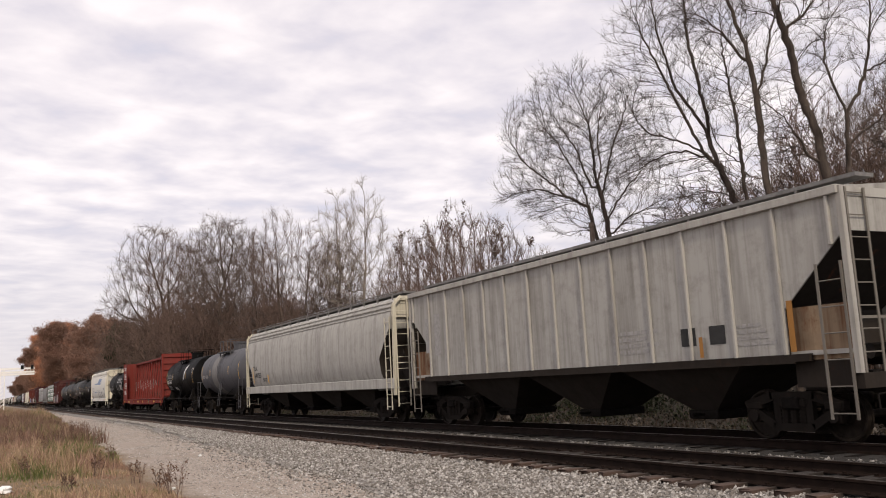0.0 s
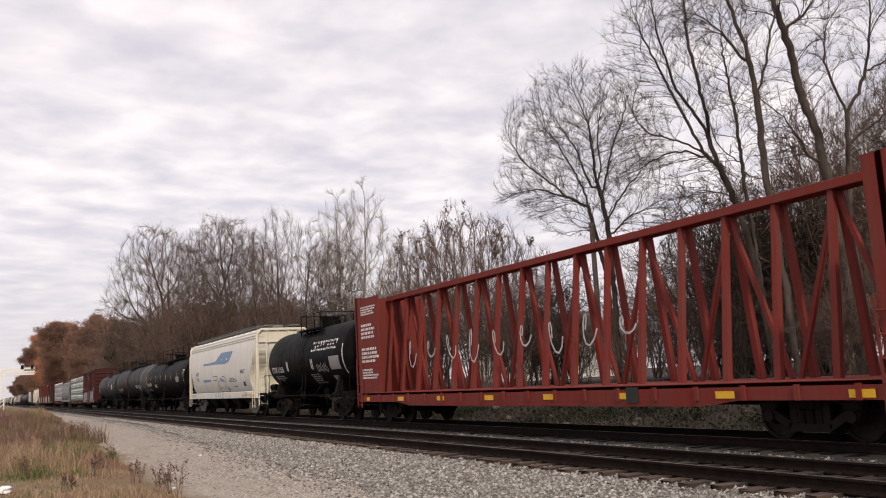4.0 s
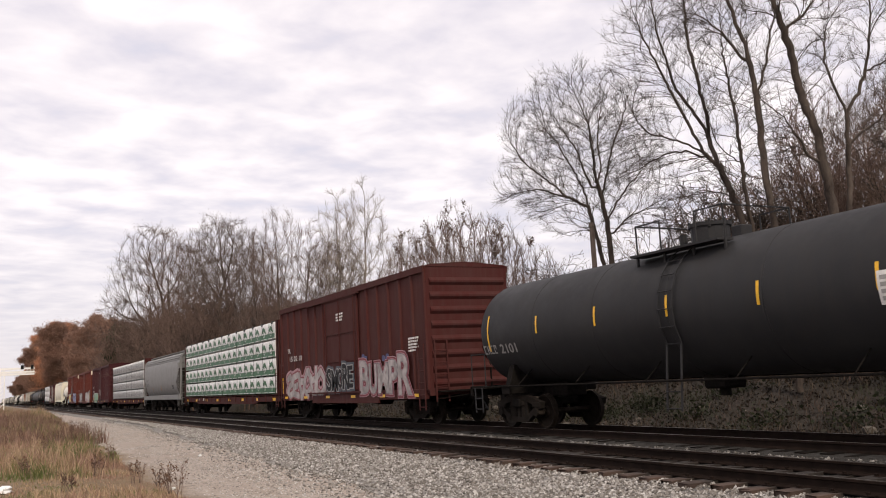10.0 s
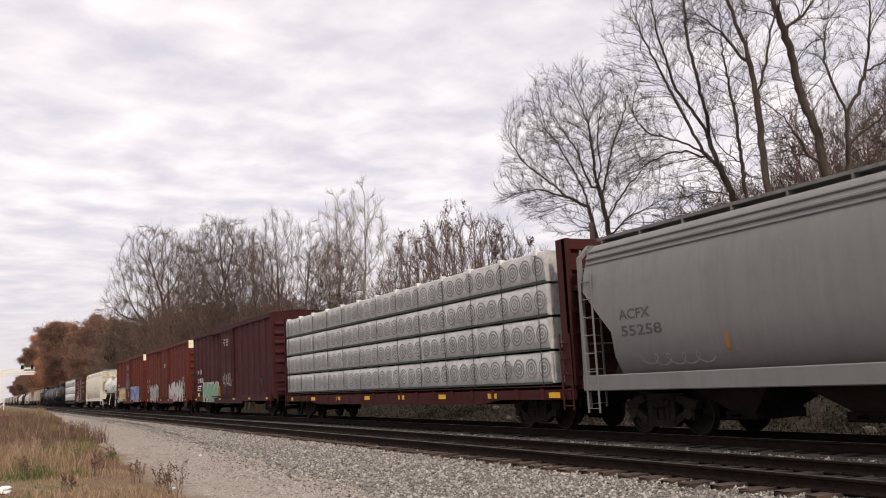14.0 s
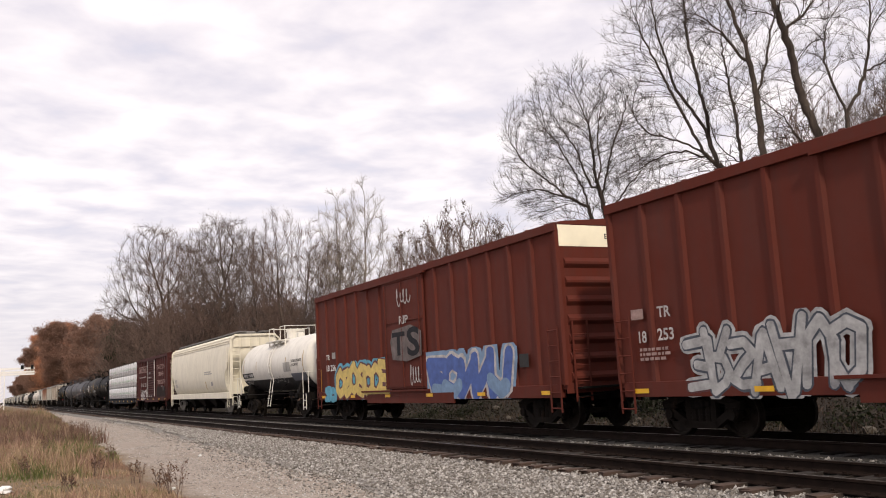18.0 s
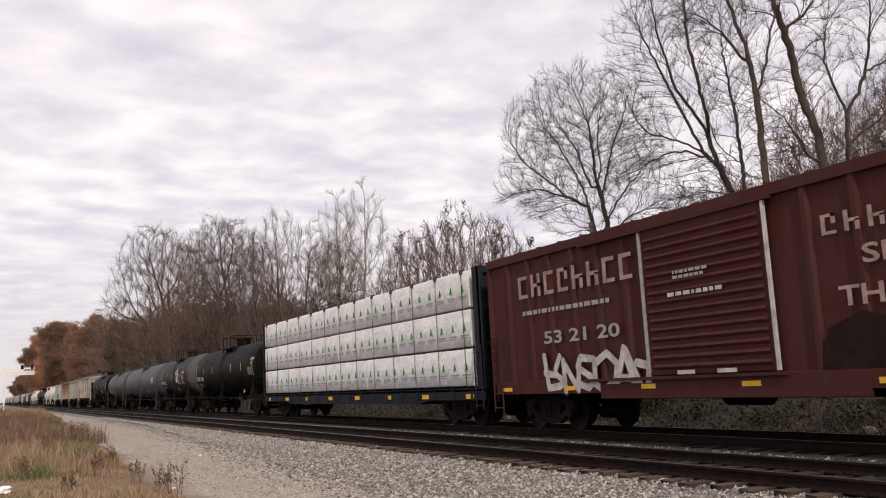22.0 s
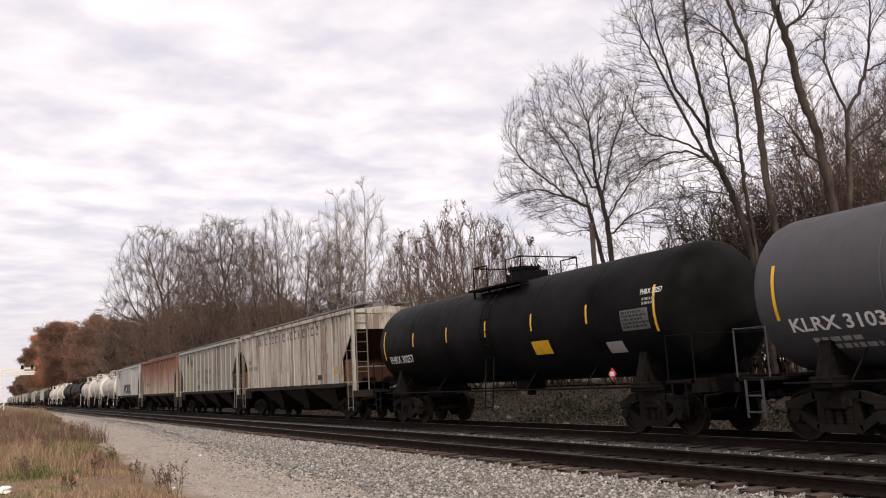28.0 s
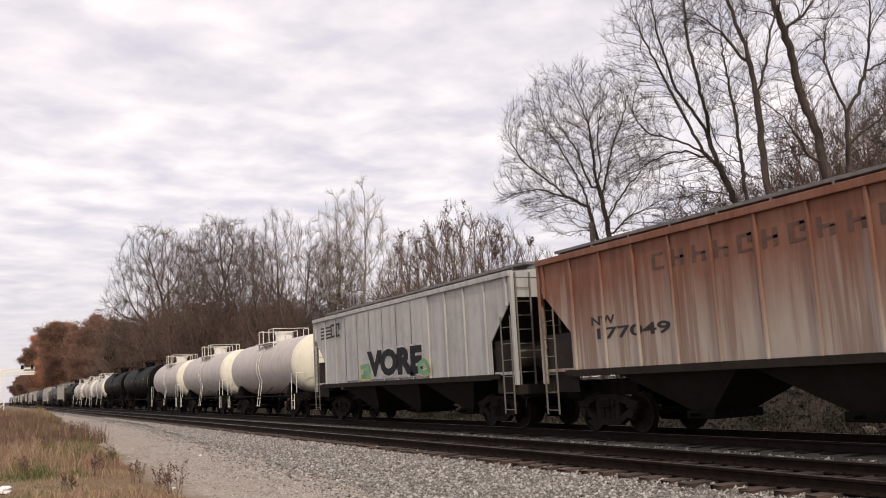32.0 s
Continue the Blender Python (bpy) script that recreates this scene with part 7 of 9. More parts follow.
    car, h, sf, w = ribbed_hopper(-566.6, -550.15, NS_WHITE, "dull white ribbed covered hopper with black graffiti", 14, 4.25, 1.5, CUT)
    part("plain_panel", box(B(), -4.3, 3.0, -1.575, -1.515, 1.58, 4.1), NS_WHITE, car, "smooth white side panel")
    for k in range(4):
        patch(car, -7.3, -6.0, 3.36 + k * 0.14, 3.43 + k * 0.14, sf, BLACK_MARK, "painted_emblem", "black striped emblem")
    blocks(car, -5.9, -4.7, 3.36, 3.9, 2, flat_side(-1.58), BLACK_MARK, 95, "painted_emblem")
    gsf = flat_side(-1.582)
    for nm, mt, fat, pr in (("graffiti_outline", SPRAY_WHITE, 0.13, 0.0), ("graffiti_fill", SPRAY_BLACK, 0.07, 0.006)):
        vs, fs = text_mesh("VORE", 0.8)
        wide = max(v.x for v in vs)
        lettering(nm, "VORE", 0.8, -1.9, 1.75, flat_side(-1.58 - pr), mt, car, fat=fat, squeeze=4.4 / wide)
    scrawl(car, -2.6, 1.6, 0.8, 0.5, gsf, SPRAY_GREEN, SPRAY_YELLOW, None, 1, 96)
    scrawl(car, 2.4, 1.6, 0.6, 0.5, gsf, SPRAY_GREEN, SPRAY_YELLOW, None, 1, 97)
    # farther cars
    for rear, front in ((-582.5, -569.5), (-597.0, -584.0), (-610.0, -598.2)):
        tank_car(rear, front, PINK_WHITE, "faded pinkish white tank car", 1.4, 3.95, gear_m=WHITE_TANK, head_m=CREAM, stripes=None)
    tank_car(-628.5, -611.5, BLACK, "plain dirty black tank car")
    tank_car(-646.5, -630.0, BLACK, "plain dirty black tank car")
    for rear, front in ((-660.5, -648.0), (-674.5, -662.0), (-689.5, -676.5)):
        tank_car(rear, front, PINK_WHITE, "faded pinkish white tank car", 1.4, 3.95, gear_m=WHITE_TANK, head_m=CREAM, stripes=None)


build_train()


def build_tail():
    """The far end of the train: plain copies of cars met before."""
    by = {}
    for car, mid in CARS:
        by.setdefault(car["label"], car)
    rng = random.Random(11)
    dark, grey, hop = by["plain dirty black tank car"], by["plain dark grey tank car"], by["streaked grey ribbed covered hopper with dark letters"]
    front = -691.0
    steel, pale = by["dark grey tank car with orange reflectors"], by["pale grey round-sided covered hopper with grimy streaks"]
    seq = [(dark, 17.0), (hop, 17.0), (steel, 14.0), (steel, 14.0), (pale, 20.0), (grey, 17.0), (steel, 14.0), (hop, 17.0)] + [(steel, 14.0), (pale, 20.0), (steel, 14.0), (hop, 17.0), (grey, 17.0)] * 4
    for src, L in seq:
        mid = front - L / 2
        c = copy_thing(src, pose(0, 0, 0))
        CARS.append((c, mid))
        front -= L + 1.4


build_tail()

# ---- trees ----
LEFT, RIGHT = 242.5, 62.5


def bark(name, dark, light):
    m, b = mat_base(name, 0.95)
    b.inputs["Specular IOR Level"].default_value = 0.15
    f = noise_node(m, 3.0, 8, (1, 1, 0.3), rough=0.7)
    c = mix_col(m, ramp_node(m, f, 0.35, 0.68), dark, light)
    m.node_tree.links.new(c, b.inputs["Base Color"])
    bump(m, b, f, 0.6, 0.03)
    return m


BARK = bark("grey_brown_bark", (0.030, 0.023, 0.020), (0.105, 0.083, 0.070))
BARK_WOOD = bark("wood_bark", (0.05, 0.038, 0.032), (0.15, 0.118, 0.10))
BARK_MID = bark("mid_brown_bark", (0.085, 0.065, 0.056), (0.185, 0.146, 0.126))
BARK_PALE = bark("pale_bark", (0.15, 0.122, 0.103), (0.34, 0.295, 0.255))
BARK_RED = bark("reddish_twigs", (0.085, 0.057, 0.047), (0.20, 0.138, 0.112))


def grow(seed, stems, levels=4, kids=(10, 9, 8, 5), lens=(0.55, 0.42, 0.40, 0.45), crown=0.35, up=(0.05, 0.12, 0.1, 0.05, 0.0), angle=(0.5, 1.0), wob=0.10, thin=0.007, taper=0.72, shrink=(0.5, 0.55, 0.58, 0.65)):
    """Branch lines of a bare tree, level by level. stems: (tilt, azimuth, length, radius, x, y) each."""
    rng = np.random.default_rng(seed)
    P = np.array([(s[4], s[5], -0.3) for s in stems], float)
    az, ti = np.radians([s[1] for s in stems]), np.radians([s[0] for s in stems])
    D = np.stack([np.sin(ti) * np.cos(az), np.sin(ti) * np.sin(az), np.cos(ti)], -1)
    L, R = np.array([s[2] for s in stems], float), np.array([s[3] for s in stems], float)
    out = []
    for level in range(levels + 1):
        n = (8, 5, 3, 2, 2)[level]
        m = len(P)
        pts, rad = [P], [R]
        d, p = D, P
        for i in range(n):
            d = d + rng.normal(size=(m, 3)) * wob * (0.7 if level == 0 else 1.2)
            d[:, 2] += up[level] * (1.6 if i > n / 2 else 0.6)
            d /= np.linalg.norm(d, axis=1)[:, None]
            p = p + d * (L / n)[:, None]
            pts.append(p)
            rad.append(np.maximum(thin, R * (1 - taper * (i + 1) / n)))
        pts, rad = np.stack(pts, 1), np.stack(rad, 1)
        out.append((pts, rad, level))
        if level == levels:
            break
        k = kids[level]
        lo = crown if level == 0 else 0.2
        t = np.minimum(lo + (1 - lo) * (np.arange(k)[None] + rng.random((m, k))) / k, 0.985)
        f = t * n
        i = f.astype(int)
        row = np.arange(m)[:, None]
        fr = (f - i)[..., None]
        a, b2 = pts[row, i], pts[row, i + 1]
        q = a + (b2 - a) * fr
        rr = rad[row, i] * (1 - fr[..., 0]) + rad[row, i + 1] * fr[..., 0]
        axis = (b2 - a) / np.linalg.norm(b2 - a, axis=-1)[..., None]
        side = np.cross(axis, rng.normal(size=(m, k, 3)))
        side /= np.linalg.norm(side, axis=-1)[..., None]
        if level == 0:
            side[..., 2] *= 0.3
        g = rng.uniform(*angle, size=(m, k))[..., None]
        nd = axis * np.cos(g) + side * np.sin(g)
        nl = L[:, None] * lens[level] * rng.uniform(0.65, 1.25, size=(m, k)) * (1.25 - 0.6 * t)
        P, D, L = q.reshape(-1, 3), nd.reshape(-1, 3), nl.reshape(-1)
        D /= np.linalg.norm(D, axis=1)[:, None]
        R = np.maximum(thin, rr * shrink[level] * rng.uniform(0.75, 1.15, size=(m, k))).reshape(-1)
    return out


def tubes(name, groups, mat):
    """Tapered tubes along branch lines, as mesh data."""
    vs, fs, base = [], [], 0
    for pts, rad, level in groups:
        k = (8, 5, 3, 3, 3)[level]
        m, n = rad.shape
        t = np.gradient(pts, axis=1)
        t /= np.linalg.norm(t, axis=2)[..., None] + 1e-9
        u = np.cross(t, np.array([0.35, 0.81, 0.47]))
        u /= np.linalg.norm(u, axis=2)[..., None] + 1e-9
        w = np.cross(t, u)
        a = np.arange(k) * 2 * math.pi / k
        ring = pts[:, :, None, :] + rad[:, :, None, None] * (np.cos(a)[None, None, :, None] * u[:, :, None, :] + np.sin(a)[None, None, :, None] * w[:, :, None, :])
        vs.append(ring.reshape(-1, 3))
        i, j = np.meshgrid(np.arange(n - 1), np.arange(k), indexing="ij")
        j2 = (j + 1) % k
        one = np.stack([i * k + j, i * k + j2, (i + 1) * k + j2, (i + 1) * k + j], -1).reshape(-1, 4)
        fs.append((one[None] + (np.arange(m) * n * k)[:, None, None] + base).reshape(-1, 4))
        base += m * n * k
    return fast_mesh(name, np.concatenate(vs), np.concatenate(fs), mat, True)


def fast_mesh(name, vs, fs, mat, soft=False):
    """Mesh data straight from arrays; all faces have the same number of corners."""
    me = bpy.data.meshes.new(name)
    k = fs.shape[1]
    me.vertices.add(len(vs)); me.vertices.foreach_set("co", np.ascontiguousarray(vs, dtype=np.float32).ravel())
    me.loops.add(fs.size); me.loops.foreach_set("vertex_index", np.ascontiguousarray(fs, dtype=np.int32).ravel())
    me.polygons.add(len(fs)); me.polygons.foreach_set("loop_start", np.arange(0, fs.size, k, dtype=np.int32))
    me.update(calc_edges=True)
    if soft:
        me.shade_smooth()
    me.materials.append(mat)
    return me


def colonize(seed, lines, blobs, step=0.3, kill=0.36, reach=2.2, up=0.10, density=10.0, girth=0.17, tip=0.006, twigs=2, twig_len=0.42, split=0.022, fine=True, hub=None, fan=0.0):
    """A bare tree whose limbs grow towards points spread through its crown.
    lines: given courses of trunk and main stems as (r, z) with r to the camera's right, or (r, z, depth);
    blobs: crown ellipsoids (r, z, half width, half height, half depth); limbs spread like a fan from hub (r, z)."""
    rng = np.random.default_rng(seed)
    ax = np.array([math.cos(radians(RIGHT)), math.sin(radians(RIGHT)), 0.0])
    dp = np.array([-ax[1], ax[0], 0.0])
    pos, par = [], []
    for ln in lines:
        pts = [ax * q[0] + dp * (q[2] if len(q) > 2 else 0.0) + np.array([0, 0, q[1]]) for q in ln]
        last = -1
        if pos:
            dd = np.linalg.norm(np.array(pos) - pts[0], axis=1)
            last = int(dd.argmin())
        else:
            pos.append(pts[0]); par.append(-1); last = 0
        for p0, p1 in zip(pts, pts[1:]):
            m = max(1, int(round(np.linalg.norm(p1 - p0) / step)))
            for i in range(1, m + 1):
                pos.append(p0 + (p1 - p0) * i / m + rng.normal(size=3) * step * 0.09)
                par.append(last); last = len(pos) - 1
    A = []
    for r, z, w, hh, d in blobs:
        m = int(density * 4.19 * w * hh * d)
        v = rng.normal(size=(m, 3)); v /= np.linalg.norm(v, axis=1)[:, None]
        v *= (rng.random(m) ** (1 / 2.7))[:, None]
        A.append(ax * r + np.array([0, 0, z]) + v[:, :1] * w * ax + v[:, 1:2] * d * dp + v[:, 2:] * np.array([0, 0, hh]))
    A = np.concatenate(A)
    P, par = np.array(pos), list(par)
    root = ax * hub[0] + np.array([0, 0, hub[1]]) if hub else P[0]

    def spread(q):
        w = q - root
        return w / (np.linalg.norm(w, axis=1)[:, None] + 0.3)
    D = np.zeros_like(P)
    for i, q in enumerate(par):
        if q >= 0:
            D[i] = (P[i] - P[q]) / (np.linalg.norm(P[i] - P[q]) + 1e-9)
    dist, idx = np.full(len(A), 1e9), np.zeros(len(A), int)
    kids = np.zeros(len(P), int)
    fresh = 0
    for turn in range(90):
        for j0 in range(fresh, len(P), 400):
            dm = np.linalg.norm(A[:, None] - P[None, j0:j0 + 400], axis=2)
            k = dm.argmin(1); dn = dm[np.arange(len(A)), k]
            better = dn < dist
            dist[better], idx[better] = dn[better], k[better] + j0
        fresh = len(P)
        live = dist > kill
        A, dist, idx = A[live], dist[live], idx[live]
        near = dist < reach
        if not near.any():
            break
        pull = np.zeros_like(P)
        np.add.at(pull, idx[near], (A[near] - P[idx[near]]) / dist[near][:, None])
        src = np.unique(idx[near])
        src = src[kids[src] < 3]
        if not len(src):
            break
        v = pull[src]; v /= np.linalg.norm(v, axis=1)[:, None] + 1e-9
        v = v + D[src] * (2.0 if fan else 0.9) + np.array([0, 0, up]) + rng.normal(size=v.shape) * (0.06 if fan else 0.10)
        if fan:
            v = v + fan * spread(P[src])
        v[:, 2] = np.maximum(v[:, 2], -0.12 if not fan else -0.5)
        v /= np.linalg.norm(v, axis=1)[:, None]
        kids[src] += 1
        P = np.concatenate([P, P[src] + v * step]); D = np.concatenate([D, v])
        kids = np.concatenate([kids, np.zeros(len(src), int)]); par.extend(src.tolist())
    n = len(P)
    cnt, main = np.zeros(n), np.full(n, -1)
    for i in range(n - 1, -1, -1):
        cnt[i] = max(cnt[i], 1)
        q = par[i]
        if q >= 0:
            cnt[q] += cnt[i]
            if main[q] < 0 or cnt[i] > cnt[main[q]]:
                main[q] = i
    rad = tip * cnt ** (math.log(girth / tip) / math.log(cnt[0]))
    chains = {}
    for i in range(n):
        q = par[i]
        if q >= 0 and main[q] == i:
            continue
        c, r = ([P[q], P[i]], [rad[i] * 1.05, rad[i]]) if q >= 0 else ([P[i]], [rad[i]])
        j = main[i]
        while j >= 0:
            c.append(P[j]); r.append(rad[j]); j = main[j]
        if len(c) > 1:
            kind = 0 if r[0] > 0.09 else 1 if r[0] > split else 2
            chains.setdefault((kind, len(c)), []).append((c, r))
    groups = [(np.array([c for c, r in v]), np.array([r for c, r in v]), k[0]) for k, v in chains.items()]
    end = np.repeat(np.nonzero(cnt <= 7)[0], twigs)
    v = D[end] + rng.normal(size=(len(end), 3)) * (0.42 if not fan else 0.6) + np.array([0, 0, 0.12]) + fan * 0.7 * spread(P[end])
    v /= np.linalg.norm(v, axis=1)[:, None]
    ln = (twig_len * rng.uniform(0.4, 1.2, len(end)))[:, None]
    mid = P[end] + v * ln * 0.5
    v = v + rng.normal(size=v.shape) * 0.3 + np.array([0, 0, 0.15])
    pts = np.stack([P[end], mid, mid + v * ln * 0.5], 1)
    if fine:
        groups.append((pts, np.repeat([[tip, tip * 0.85, tip * 0.6]], len(end), 0), 3))
    else:
        groups.append((pts[:, ::2], np.repeat([[tip, tip * 0.7]], len(end), 0), 3))
    return groups


def tree_data(mat, twig=None, **kw):
    g = colonize(**kw) if "blobs" in kw else grow(**kw)
    return tubes("trunk", [q for q in g if q[2] <= 1], mat), tubes("crown", [q for q in g if q[2] > 1], twig or mat)


def plant(name, data, x, y, turn, size, label, category="tree", group="", zsize=None):
    t = tagged(new(name), label, category, group=group)
    t.matrix_basis = pose(x, y, ground_z(x, y), 0, 0, turn)
    for n, me in zip(("trunk", "crown", "leaves"), data):
        o = part_mesh(n, me, None, t)
        o.scale = (size, size, zsize or size)
    return t


def leaf_material(name, a, b2, c, depth=0.6):
    m, b = mat_base(name, 0.7)
    n, l = nodes_of(m)
    geo = n.new("ShaderNodeNewGeometry")
    r = n.new("ShaderNodeValToRGB")
    r.color_ramp.elements[0].color, r.color_ramp.elements[1].color = (*a, 1), (*c, 1)
    e = r.color_ramp.elements.new(0.5); e.color = (*b2, 1)
    l.new(geo.outputs["Random Per Island"], r.inputs[0])
    f = noise_node(m, 0.25, 3)
    col = mix_col(m, times_node(m, ramp_node(m, f, 0.4, 0.65), depth), r.outputs[0], tuple(v * 0.55 for v in b2))
    l.new(col, b.inputs["Base Color"])
    thru = n.new("ShaderNodeBsdfTranslucent")
    l.new(col, thru.inputs["Color"])
    both = n.new("ShaderNodeMixShader"); both.inputs[0].default_value = 0.45
    l.new(b.outputs[0], both.inputs[1]); l.new(thru.outputs[0], both.inputs[2])
    l.new(both.outputs[0], n["Material Output"].inputs["Surface"])
    return m


def leaf_mesh(name, centres, size, mat, rng, flat=0.5):
    """Loose leaf sprays: small bent quads round the given points."""
    n = len(centres)
    a = rng.normal(size=(n, 3)); a /= np.linalg.norm(a, axis=1)[:, None]
    b2 = np.cross(a, rng.normal(size=(n, 3))); b2 /= np.linalg.norm(b2, axis=1)[:, None]
    s = size * rng.uniform(0.5, 1.3, n)
    co = np.stack([centres - a * s[:, None], centres + b2 * (s * flat)[:, None], centres + a * s[:, None], centres - b2 * (s * flat)[:, None]], 1)
    co[:, 1] += rng.normal(size=(n, 3)) * (s * 0.25)[:, None]
    return fast_mesh(name, co.reshape(-1, 3), np.arange(n * 4).reshape(n, 4), mat)




